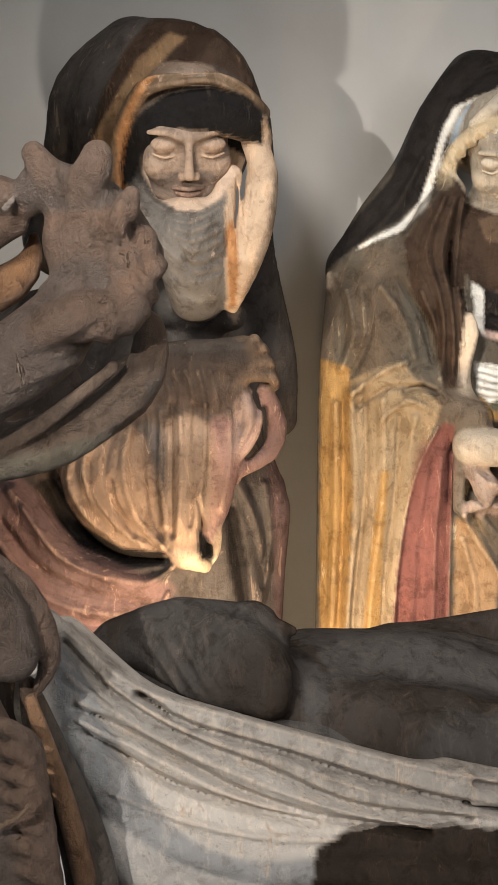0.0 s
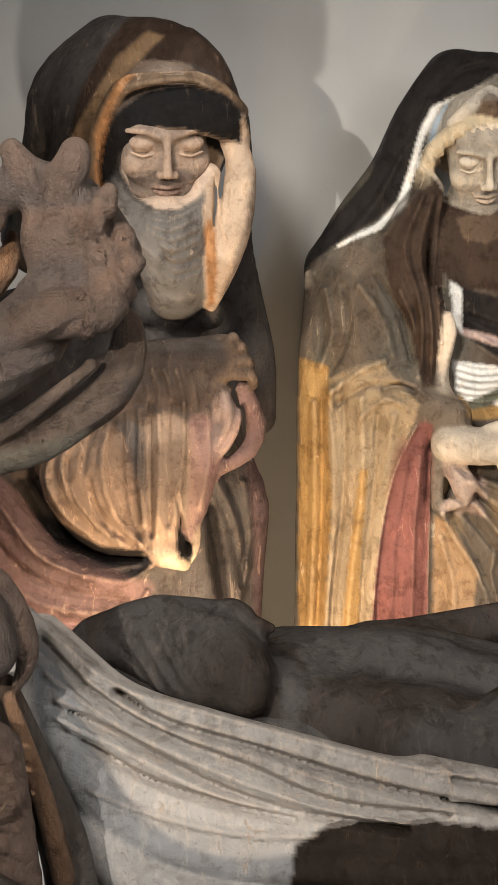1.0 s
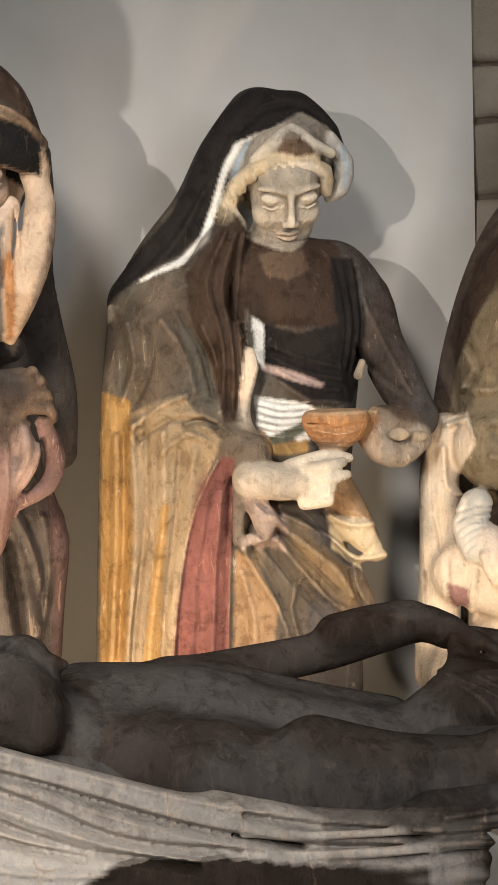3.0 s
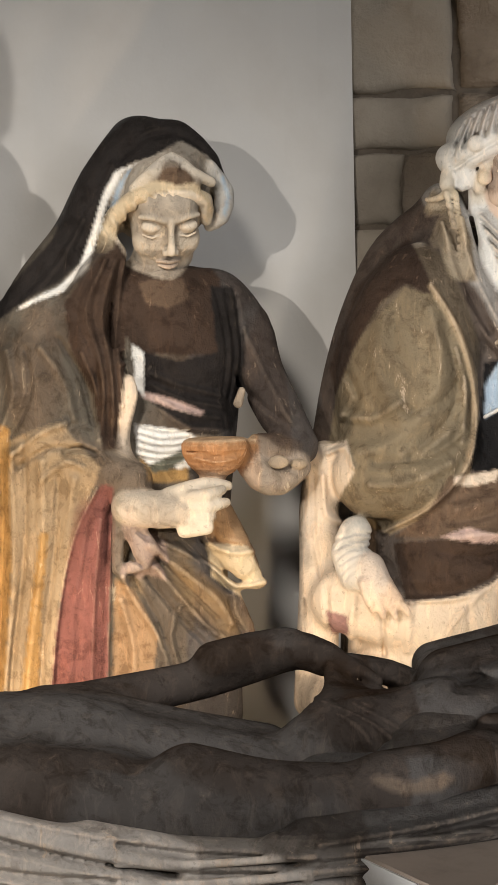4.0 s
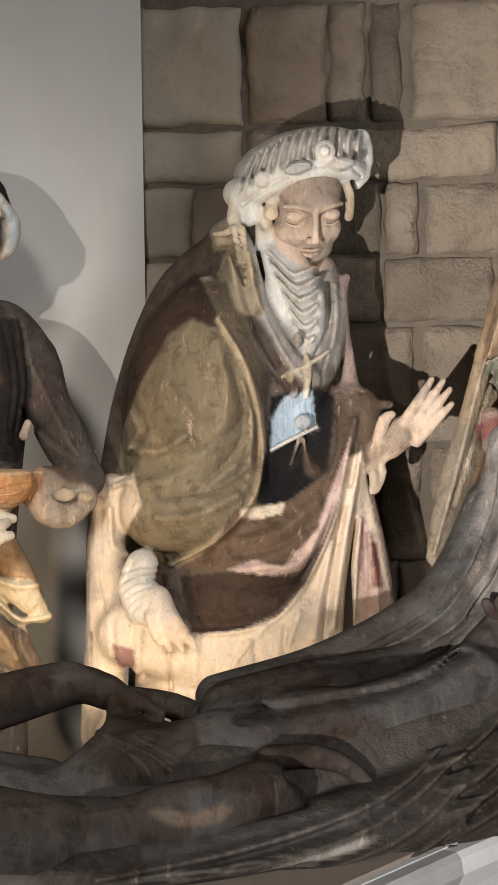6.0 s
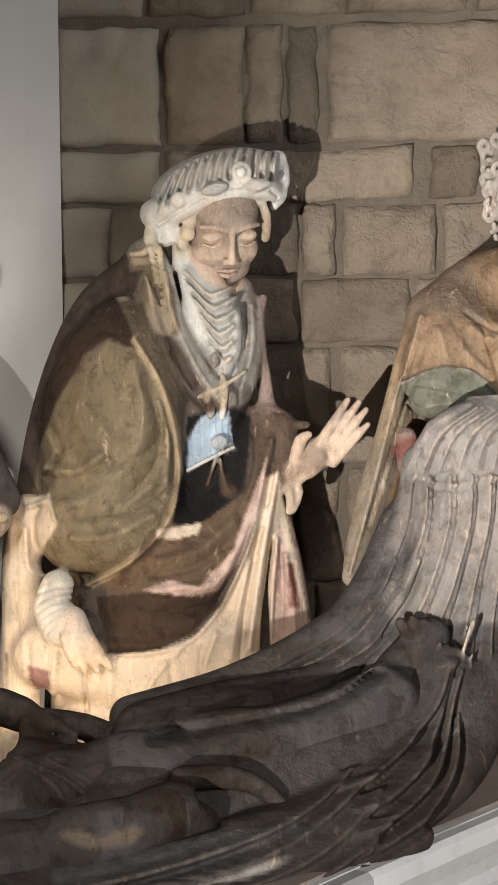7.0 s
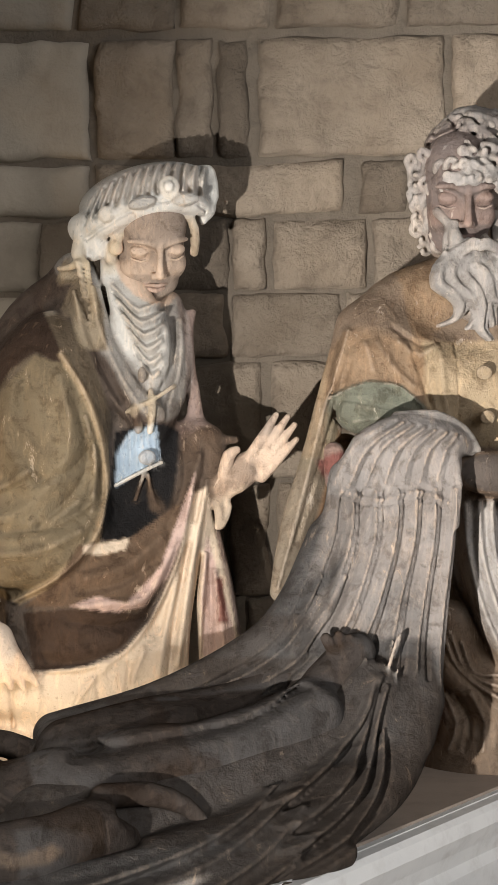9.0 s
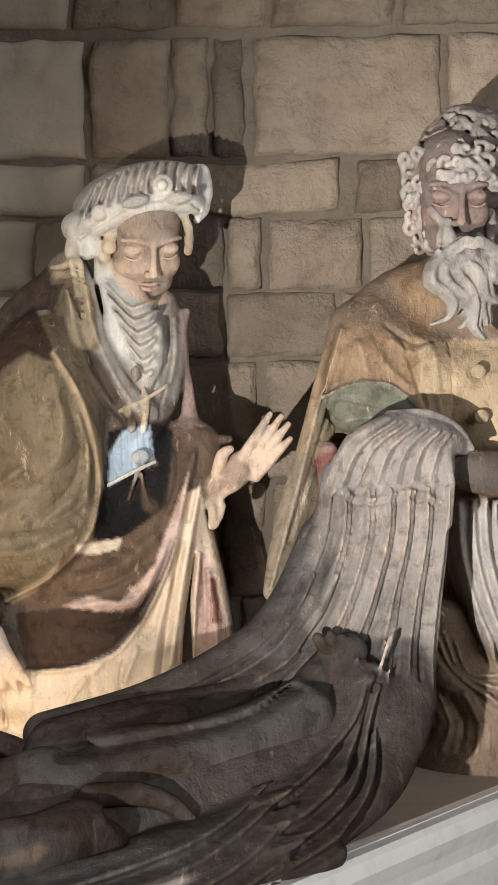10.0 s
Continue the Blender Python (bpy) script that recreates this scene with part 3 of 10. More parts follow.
a.fold([(-0.255, -0.280, 1.756, 0.0063), (-0.244, -0.280, 1.741, 0.0063)], 0.0036, FACING)
a.fold([(-0.264, -0.280, 1.725, 0.0063), (-0.254, -0.280, 1.711, 0.0063)], 0.0036, FACING)
a.fold([(-0.262, -0.280, 1.685, 0.0063), (-0.252, -0.280, 1.670, 0.0063)], 0.0036, FACING)
a.fold([(-0.277, -0.280, 1.654, 0.0063), (-0.266, -0.280, 1.640, 0.0063)], 0.0036, FACING)
a.fold([(-0.249, -0.280, 1.791, 0.0063), (-0.239, -0.280, 1.777, 0.0063)], 0.0036, FACING)
a.tube([(-0.231, -0.150, 1.870, 0.0158), (-0.228, -0.120, 1.793, 0.0151), (-0.246, -0.100, 1.681, 0.0267), (-0.254, -0.080, 1.586, 0.0465), (-0.232, -0.050, 1.468, 0.0440), (-0.224, -0.040, 1.369, 0.0334)], DARK_AND_SHADE, k=0.025)
a.tube([(-0.396, -0.160, 1.569, 0.0340), (-0.342, -0.140, 1.552, 0.0342), (-0.293, -0.160, 1.551, 0.0245)], DARK_AND_SHADE, k=0.0187)
a.tube([(-0.467, -0.170, 1.445, 0.0451), (-0.387, -0.220, 1.478, 0.0370), (-0.321, -0.235, 1.480, 0.0368), (-0.275, -0.220, 1.485, 0.0351)], UMBER, k=0.025)
a.tube([(-0.276, -0.240, 1.490, 0.0119), (-0.255, -0.245, 1.513, 0.0101), (-0.249, -0.230, 1.498, 0.0074)], BARK, k=0.006)
a.tube([(-0.277, -0.240, 1.479, 0.0119), (-0.243, -0.245, 1.498, 0.0101), (-0.237, -0.230, 1.482, 0.0074)], BARK, k=0.006)
a.tube([(-0.277, -0.240, 1.468, 0.0119), (-0.235, -0.245, 1.476, 0.0101), (-0.228, -0.230, 1.460, 0.0074)], BARK, k=0.006)
a.tube([(-0.278, -0.240, 1.457, 0.0119), (-0.230, -0.245, 1.452, 0.0101), (-0.224, -0.230, 1.436, 0.0074)], BARK, k=0.006)
a.tube([(-0.292, -0.215, 1.423, 0.0259), (-0.324, -0.220, 1.434, 0.0425), (-0.380, -0.220, 1.426, 0.0388), (-0.437, -0.200, 1.418, 0.0372)], UMBER, k=0.025)
a.fold([(-0.408, -0.250, 1.466, 0.0082), (-0.396, -0.250, 1.438, 0.0091), (-0.399, -0.250, 1.401, 0.0082)], 0.0046, FACING)
a.fold([(-0.388, -0.250, 1.465, 0.0082), (-0.377, -0.250, 1.437, 0.0091), (-0.379, -0.250, 1.401, 0.0082)], 0.0046, FACING)
a.fold([(-0.368, -0.250, 1.465, 0.0082), (-0.359, -0.250, 1.437, 0.0091), (-0.359, -0.250, 1.400, 0.0082)], 0.0046, FACING)
a.fold([(-0.348, -0.250, 1.464, 0.0082), (-0.341, -0.250, 1.436, 0.0091), (-0.338, -0.250, 1.399, 0.0082)], 0.0046, FACING)
a.fold([(-0.328, -0.250, 1.463, 0.0082), (-0.322, -0.250, 1.435, 0.0091), (-0.318, -0.250, 1.398, 0.0082)], 0.0046, FACING)
a.tube([(-0.241, -0.220, 1.430, 0.0129), (-0.224, -0.200, 1.372, 0.0167), (-0.237, -0.200, 1.326, 0.0149), (-0.288, -0.210, 1.299, 0.0130)], ROSE, k=0.0125)
a.tube([(-0.280, -0.230, 1.414, 0.0221), (-0.263, -0.230, 1.381, 0.0184), (-0.281, -0.230, 1.340, 0.0166)], PINK, k=0.015)
a.fold([(-0.259, -0.240, 1.423, 0.0073), (-0.256, -0.240, 1.377, 0.0083), (-0.286, -0.240, 1.327, 0.0064)], -0.0064, FACING)
a.fold([(-0.241, -0.240, 1.404, 0.0055), (-0.245, -0.240, 1.358, 0.0064), (-0.272, -0.240, 1.322, 0.0055)], -0.0055, FACING)
a.fold([(-0.277, -0.240, 1.424, 0.0046), (-0.284, -0.240, 1.369, 0.0055), (-0.293, -0.240, 1.341, 0.0046)], -0.0046, FACING)
a.tube([(-0.283, -0.090, 1.268, 0.0599), (-0.259, -0.080, 1.217, 0.0504), (-0.263, -0.060, 1.115, 0.0429), (-0.275, -0.050, 0.994, 0.0430)], WINE, k=0.025)
a.fold([(-0.297, -0.120, 1.272, 0.0153), (-0.266, -0.120, 1.203, 0.0153), (-0.250, -0.120, 1.115, 0.0134)], 0.0096, FACING)
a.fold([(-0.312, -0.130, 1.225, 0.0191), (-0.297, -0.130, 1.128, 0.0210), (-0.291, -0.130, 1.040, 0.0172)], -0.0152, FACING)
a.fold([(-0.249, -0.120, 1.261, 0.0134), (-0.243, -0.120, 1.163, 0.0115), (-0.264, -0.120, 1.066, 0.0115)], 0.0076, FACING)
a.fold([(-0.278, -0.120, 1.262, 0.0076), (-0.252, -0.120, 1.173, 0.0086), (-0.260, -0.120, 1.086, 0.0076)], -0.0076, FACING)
# shade of the furrow between the folds, dyed in
a.dye([(-0.319, -0.120, 1.244), (-0.298, -0.120, 1.224), (-0.283, -0.120, 1.126), (-0.282, -0.120, 1.038), (-0.301, -0.120, 1.038), (-0.314, -0.120, 1.127)], DARK_AND_SHADE, FACING)
a.tube([(-0.500, -0.160, 1.370, 0.0849), (-0.500, -0.200, 1.289, 0.0884), (-0.454, -0.220, 1.214, 0.0610), (-0.389, -0.250, 1.174, 0.0311)], PEACH, k=0.0375)
a.tube([(-0.370, -0.220, 1.426, 0.0314), (-0.372, -0.235, 1.334, 0.0331), (-0.379, -0.260, 1.245, 0.0310), (-0.381, -0.275, 1.178, 0.0236)], (0.44, 0.31, 0.22), k=0.0187)
a.tube([(-0.318, -0.215, 1.405, 0.0333), (-0.317, -0.225, 1.313, 0.0295), (-0.331, -0.240, 1.240, 0.0239), (-0.351, -0.255, 1.183, 0.0128)], ROSE, k=0.0187)
a.tube([(-0.400, -0.275, 1.188, 0.0163), (-0.373, -0.285, 1.167, 0.0181), (-0.349, -0.280, 1.152, 0.0118)], STRAW, k=0.015)
a.tube([(-0.352, -0.270, 1.147, 0.0073), (-0.334, -0.265, 1.165, 0.0073), (-0.326, -0.255, 1.196, 0.0064), (-0.331, -0.245, 1.236, 0.0055)], STRAW, k=0.006)
# the hollow beside the sleeve tip gets its shade as black dye
a.dye([(-0.357, -0.260, 1.212), (-0.339, -0.260, 1.188), (-0.335, -0.260, 1.164), (-0.353, -0.260, 1.160), (-0.360, -0.260, 1.184)], BLACK, FACING)
a.fold([(-0.339, -0.280, 1.168, 0.0091), (-0.349, -0.280, 1.205, 0.0081), (-0.354, -0.280, 1.260, 0.0045)], -0.0109, FACING)
a.fold([(-0.515, -0.240, 1.368, 0.0128), (-0.541, -0.240, 1.313, 0.0128), (-0.507, -0.240, 1.237, 0.0128), (-0.449, -0.240, 1.184, 0.0128)], 0.0083, FACING)
a.fold([(-0.482, -0.240, 1.385, 0.0083), (-0.504, -0.240, 1.303, 0.0083), (-0.475, -0.240, 1.227, 0.0083), (-0.426, -0.240, 1.178, 0.0083)], -0.0073, FACING)
a.fold([(-0.458, -0.240, 1.394, 0.0119), (-0.474, -0.240, 1.311, 0.0119), (-0.454, -0.240, 1.226, 0.0119), (-0.417, -0.240, 1.183, 0.0119)], 0.0083, FACING)
a.fold([(-0.433, -0.240, 1.397, 0.0073), (-0.437, -0.240, 1.300, 0.0073), (-0.426, -0.240, 1.216, 0.0073), (-0.406, -0.240, 1.178, 0.0073)], -0.0073, FACING)
a.fold([(-0.412, -0.240, 1.401, 0.0110), (-0.417, -0.240, 1.299, 0.0110), (-0.410, -0.240, 1.215, 0.0110)], 0.0073, FACING)
a.fold([(-0.393, -0.240, 1.410, 0.0073), (-0.397, -0.240, 1.289, 0.0073), (-0.399, -0.240, 1.196, 0.0073)], -0.0083, FACING)
a.fold([(-0.356, -0.240, 1.408, 0.0073), (-0.363, -0.240, 1.307, 0.0073), (-0.371, -0.240, 1.214, 0.0073)], -0.0083, FACING)
a.fold([(-0.338, -0.240, 1.408, 0.0092), (-0.344, -0.240, 1.315, 0.0092), (-0.357, -0.240, 1.223, 0.0092)], 0.0064, FACING)
a.fold([(-0.549, -0.240, 1.341, 0.0119), (-0.569, -0.240, 1.296, 0.0119), (-0.535, -0.240, 1.229, 0.0119), (-0.482, -0.240, 1.185, 0.0119)], 0.0083, FACING)
a.fold([(-0.573, -0.240, 1.324, 0.0083), (-0.588, -0.240, 1.296, 0.0083), (-0.554, -0.240, 1.234, 0.0083), (-0.509, -0.240, 1.200, 0.0083)], -0.0064, FACING)
a.fold([(-0.495, -0.240, 1.293, 0.0064), (-0.486, -0.240, 1.246, 0.0064), (-0.462, -0.240, 1.198, 0.0064)], -0.0083, FACING)
a.fold([(-0.531, -0.240, 1.322, 0.0064), (-0.526, -0.240, 1.266, 0.0064), (-0.494, -0.240, 1.214, 0.0064)], -0.0064, FACING)
a.fold([(-0.380, -0.240, 1.391, 0.0083), (-0.382, -0.240, 1.289, 0.0083), (-0.390, -0.240, 1.196, 0.0083)], 0.0055, FACING)
a.fold([(-0.301, -0.240, 1.397, 0.0092), (-0.302, -0.240, 1.314, 0.0092), (-0.320, -0.240, 1.240, 0.0092)], 0.0055, FACING)
a.tube([(-0.694, -0.170, 1.264, 0.0564), (-0.618, -0.200, 1.179, 0.0614), (-0.532, -0.230, 1.124, 0.0553), (-0.439, -0.240, 1.104, 0.0404), (-0.405, -0.240, 1.135, 0.0147)], ROSE, k=0.0187)
a.tube([(-0.737, -0.180, 1.151, 0.0750), (-0.624, -0.200, 1.065, 0.0744), (-0.491, -0.220, 1.026, 0.0647), (-0.398, -0.220, 1.004, 0.0554)], ROSE, k=0.025)
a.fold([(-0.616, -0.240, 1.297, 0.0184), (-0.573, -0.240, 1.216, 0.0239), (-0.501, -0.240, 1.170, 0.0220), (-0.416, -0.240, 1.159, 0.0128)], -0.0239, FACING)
# the deep furrow above the rose drape has its shade dyed in
a.dye([(-0.626, -0.220, 1.295), (-0.600, -0.220, 1.295), (-0.548, -0.220, 1.217), (-0.484, -0.220, 1.177), (-0.414, -0.220, 1.170), (-0.415, -0.220, 1.147), (-0.485, -0.220, 1.151), (-0.559, -0.220, 1.185), (-0.603, -0.220, 1.243)], DARK_AND_SHADE, FACING)
a.fold([(-0.666, -0.250, 1.282, 0.0165), (-0.601, -0.250, 1.191, 0.0201), (-0.529, -0.250, 1.146, 0.0201), (-0.446, -0.250, 1.123, 0.0165), (-0.403, -0.250, 1.146, 0.0082)], 0.0128, FACING)
a.fold([(-0.683, -0.250, 1.231, 0.0110), (-0.622, -0.250, 1.154, 0.0137), (-0.540, -0.250, 1.111, 0.0137), (-0.448, -0.250, 1.091, 0.0110)], -0.0128, FACING)
a.fold([(-0.693, -0.250, 1.208, 0.0128), (-0.633, -0.250, 1.122, 0.0165), (-0.551, -0.250, 1.081, 0.0165), (-0.439, -0.250, 1.073, 0.0128), (-0.410, -0.250, 1.105, 0.0073)], 0.0110, FACING)
a.fold([(-0.687, -0.250, 1.152, 0.0082), (-0.634, -0.250, 1.089, 0.0101), (-0.552, -0.250, 1.058, 0.0101), (-0.440, -0.250, 1.049, 0.0082)], -0.0091, FACING)
a.fold([(-0.644, -0.250, 1.253, 0.0082), (-0.584, -0.250, 1.172, 0.0091), (-0.511, -0.250, 1.134, 0.0082)], 0.0073, FACING)
a.tube([(-0.383, -0.220, 1.122, 0.0148), (-0.374, -0.220, 1.069, 0.0185), (-0.370, -0.220, 0.993, 0.0203)], ORANGE, k=0.0125)
a.tube([(-0.345, -0.200, 1.127, 0.0149), (-0.329, -0.200, 1.064, 0.0186), (-0.324, -0.200, 0.987, 0.0205)], BARK, k=0.0125)
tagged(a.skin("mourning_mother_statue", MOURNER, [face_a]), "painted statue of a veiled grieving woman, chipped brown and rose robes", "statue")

b = Clay((-0.20, -0.19, 0.60), (0.48, 0.27, 2.04), 0.0034)
b.tube([(0.019, 0.120, 1.602, 0.1136), (0.012, 0.090, 1.438, 0.1483), (-0.004, 0.080, 1.234, 0.1479), (-0.017, 0.080, 0.975, 0.1428), (-0.032, 0.080, 0.230, 0.1428)], OLIVE, k=0.0375)
b.tube([(0.236, 0.120, 1.616, 0.1084), (0.222, 0.080, 1.432, 0.0918), (0.187, 0.050, 1.179, 0.1010), (0.181, 0.050, 0.921, 0.1212), (0.168, 0.080, 0.220, 0.1326)], UMBER, k=0.0375)
face_b = head(b, (0.184, 0.030, 1.822), 0.213, (34.1, -2.3, 5.4), PALE, (0.62, 0.48, 0.38), 1.05)
b.ball((0.185, 0.105, 1.880), (0.101, 0.120, 0.112), DARK_AND_SHADE, (0, 0, 10), k=0.02)
b.tube([(0.141, 0.080, 1.950, 0.0450), (0.085, 0.070, 1.875, 0.0470), (0.042, 0.060, 1.777, 0.0548), (-0.021, 0.060, 1.698, 0.0548), (-0.080, 0.080, 1.632, 0.0419)], DARK_AND_SHADE, k=0.0375)
b.tube([(0.213, 0.060, 1.952, 0.0325), (0.262, 0.060, 1.908, 0.0305), (0.293, 0.080, 1.858, 0.0170)], DARK_AND_SHADE, k=0.025)
b.tube([(0.271, 0.020, 1.897, 0.0120), (0.295, 0.030, 1.858, 0.0181), (0.290, 0.040, 1.816, 0.0161), (0.270, 0.050, 1.799, 0.0101)], LINEN, k=0.0125)
b.tube([(0.082, 0.000, 1.787, 0.0159), (0.099, -0.010, 1.817, 0.0159), (0.125, -0.030, 1.840, 0.0148), (0.168, -0.050, 1.853, 0.0127), (0.211, -0.050, 1.852, 0.0127), (0.255, -0.015, 1.840, 0.0139), (0.261, 0.020, 1.808, 0.0110)], STRAW, k=0.008)
b.tube([(0.130, -0.030, 1.860, 0.0089), (0.159, -0.050, 1.886, 0.0098), (0.195, -0.050, 1.912, 0.0088), (0.230, -0.045, 1.887, 0.0098), (0.267, -0.015, 1.871, 0.0089)], IVORY, k=0.006)
b.tube([(0.166, -0.040, 1.872, 0.0157), (0.197, -0.050, 1.876, 0.0176), (0.233, -0.040, 1.868, 0.0137)], BARK, k=0.008)
b.ball((0.194, -0.058, 1.890), (0.015, 0.009, 0.015), BARK, k=0.004)
b.dye([(0.186, 0.050, 2.006), (0.266, 0.050, 1.969), (0.317, 0.050, 1.894), (0.316, 0.050, 1.859), (0.290, 0.050, 1.894), (0.265, 0.050, 1.920), (0.215, 0.050, 1.941), (0.200, 0.050, 1.931), (0.164, 0.050, 1.909), (0.124, 0.050, 1.902), (0.098, 0.050, 1.877), (0.084, 0.050, 1.840), (0.069, 0.050, 1.795), (0.039, 0.050, 1.733), (-0.003, 0.050, 1.696), (-0.076, 0.050, 1.658), (-0.136, 0.050, 1.616), (-0.109, 0.050, 1.675), (-0.010, 0.050, 1.777), (0.038, 0.050, 1.881), (0.080, 0.050, 1.954), (0.136, 0.050, 1.997)], DARK_AND_SHADE, FACING, deep=0.16)
b.dye([(0.072, 0.000, 1.782), (0.093, 0.000, 1.831), (0.133, 0.000, 1.856), (0.188, 0.000, 1.871), (0.257, 0.000, 1.853), (0.271, 0.000, 1.812), (0.253, 0.000, 1.832), (0.217, 0.000, 1.848), (0.167, 0.000, 1.843), (0.127, 0.000, 1.823), (0.112, 0.000, 1.791), (0.096, 0.000, 1.769)], STRAW, FACING)
b.dye([(0.097, 0.000, 1.738), (0.096, 0.000, 1.767), (0.113, 0.000, 1.804), (0.167, 0.000, 1.842), (0.227, 0.000, 1.847), (0.257, 0.000, 1.832), (0.256, 0.000, 1.792), (0.239, 0.000, 1.748), (0.214, 0.000, 1.713), (0.192, 0.000, 1.700), (0.164, 0.000, 1.704), (0.130, 0.000, 1.722), (0.110, 0.000, 1.742)], PALE, FACING)
b.dye([(0.165, -0.030, 1.869), (0.183, -0.030, 1.889), (0.215, -0.030, 1.889), (0.236, -0.030, 1.867), (0.204, -0.030, 1.858)], BARK, FACING)
b.dye([(0.144, 0.000, 1.908), (0.114, 0.000, 1.894), (0.088, 0.000, 1.846), (0.072, 0.000, 1.792), (0.045, 0.000, 1.719), (0.005, 0.000, 1.683), (-0.075, 0.000, 1.654), (-0.073, 0.000, 1.661), (-0.005, 0.000, 1.693), (0.034, 0.000, 1.729), (0.059, 0.000, 1.793), (0.079, 0.000, 1.856), (0.104, 0.000, 1.899)], LINEN, FACING)
b.dye([(0.141, 0.000, 1.901), (0.119, 0.000, 1.879), (0.101, 0.000, 1.836), (0.090, 0.000, 1.826), (0.104, 0.000, 1.870), (0.124, 0.000, 1.896)], BLUE, FACING)
b.dye([(0.292, 0.020, 1.887), (0.304, 0.020, 1.847), (0.297, 0.020, 1.814), (0.291, 0.020, 1.818), (0.297, 0.020, 1.847), (0.286, 0.020, 1.877)], BLUE, FACING)
b.fold([(0.074, -0.020, 1.788, 0.0059), (0.082, -0.020, 1.778, 0.0059)], 0.0040, FACING)
b.fold([(0.082, -0.020, 1.792, 0.0040), (0.090, -0.020, 1.780, 0.0040)], -0.0040, FACING)
b.fold([(0.092, -0.020, 1.804, 0.0059), (0.099, -0.020, 1.794, 0.0059)], 0.0040, FACING)
b.fold([(0.100, -0.020, 1.807, 0.0040), (0.107, -0.020, 1.795, 0.0040)], -0.0040, FACING)
b.fold([(0.109, -0.020, 1.818, 0.0059), (0.116, -0.020, 1.808, 0.0059)], 0.0040, FACING)
b.fold([(0.117, -0.020, 1.822, 0.0040), (0.124, -0.020, 1.810, 0.0040)], -0.0040, FACING)
b.fold([(0.126, -0.020, 1.830, 0.0059), (0.133, -0.020, 1.820, 0.0059)], 0.0040, FACING)
b.fold([(0.134, -0.020, 1.833, 0.0040), (0.141, -0.020, 1.822, 0.0040)], -0.0040, FACING)
b.fold([(0.143, -0.020, 1.838, 0.0059), (0.150, -0.020, 1.828, 0.0059)], 0.0040, FACING)
b.fold([(0.151, -0.020, 1.842, 0.0040), (0.158, -0.020, 1.830, 0.0040)], -0.0040, FACING)
b.fold([(0.159, -0.020, 1.842, 0.0059), (0.167, -0.020, 1.832, 0.0059)], 0.0040, FACING)
b.fold([(0.167, -0.020, 1.846, 0.0040), (0.175, -0.020, 1.834, 0.0040)], -0.0040, FACING)
b.fold([(0.176, -0.020, 1.841, 0.0059), (0.184, -0.020, 1.831, 0.0059)], 0.0040, FACING)
b.fold([(0.184, -0.020, 1.845, 0.0040), (0.192, -0.020, 1.833, 0.0040)], -0.0040, FACING)
b.fold([(0.193, -0.020, 1.836, 0.0059), (0.200, -0.020, 1.826, 0.0059)], 0.0040, FACING)
b.fold([(0.201, -0.020, 1.840, 0.0040), (0.208, -0.020, 1.828, 0.0040)], -0.0040, FACING)
b.fold([(0.209, -0.020, 1.826, 0.0059), (0.217, -0.020, 1.816, 0.0059)], 0.0040, FACING)
b.fold([(0.217, -0.020, 1.830, 0.0040), (0.225, -0.020, 1.818, 0.0040)], -0.0040, FACING)
b.fold([(0.226, -0.020, 1.813, 0.0059), (0.234, -0.020, 1.803, 0.0059)], 0.0040, FACING)
b.fold([(0.234, -0.020, 1.817, 0.0040), (0.241, -0.020, 1.805, 0.0040)], -0.0040, FACING)
b.fold([(0.242, -0.020, 1.798, 0.0059), (0.250, -0.020, 1.788, 0.0059)], 0.0040, FACING)
b.fold([(0.250, -0.020, 1.802, 0.0040), (0.258, -0.020, 1.790, 0.0040)], -0.0040, FACING)
b.fold([(0.212, 0.020, 1.967, 0.0100), (0.132, 0.020, 1.944, 0.0100), (0.075, 0.020, 1.857, 0.0100), (0.028, 0.020, 1.760, 0.0100)], -0.0050, FACING)
b.fold([(0.173, 0.020, 1.983, 0.0100), (0.102, 0.020, 1.925, 0.0100), (0.049, 0.020, 1.828, 0.0100), (-0.013, 0.020, 1.731, 0.0100)], -0.0050, FACING)
b.fold([(0.261, 0.020, 1.932, 0.0100), (0.222, 0.020, 1.957, 0.0100), (0.162, 0.020, 1.953, 0.0100), (0.111, 0.020, 1.915, 0.0100)], -0.0050, FACING)
b.fold([(0.101, 0.020, 1.906, 0.0130), (0.049, 0.020, 1.809, 0.0130), (-0.003, 0.020, 1.721, 0.0130), (-0.065, 0.020, 1.664, 0.0130)], 0.0050, FACING)
b.fold([(0.039, 0.020, 1.809, 0.0130), (-0.013, 0.020, 1.722, 0.0130), (-0.085, 0.020, 1.644, 0.0130)], 0.0050, FACING)
b.fold([(0.222, 0.020, 1.942, 0.0130), (0.271, 0.020, 1.907, 0.0130), (0.290, 0.020, 1.867, 0.0130)], 0.0050, FACING)
b.tube([(0.171, 0.060, 1.738, 0.0405), (0.179, 0.060, 1.668, 0.0628), (0.193, 0.060, 1.617, 0.0730)], UMBER, k=0.0375)
b.tube([(0.069, 0.080, 1.661, 0.0765), (0.168, 0.060, 1.638, 0.0790), (0.278, 0.080, 1.653, 0.0653)], UMBER, k=0.0375)
b.tube([(0.284, 0.080, 1.666, 0.0409), (0.336, 0.080, 1.618, 0.0450), (0.355, 0.050, 1.539, 0.0425), (0.386, 0.010, 1.460, 0.0409), (0.419, 0.000, 1.405, 0.0318)], UMBER, k=0.025)
b.ball((0.214, 0.030, 1.566), (0.100, 0.055, 0.095), UMBER, k=0.03)
b.ball((0.200, 0.020, 1.446), (0.090, 0.060, 0.060), UMBER, k=0.03)
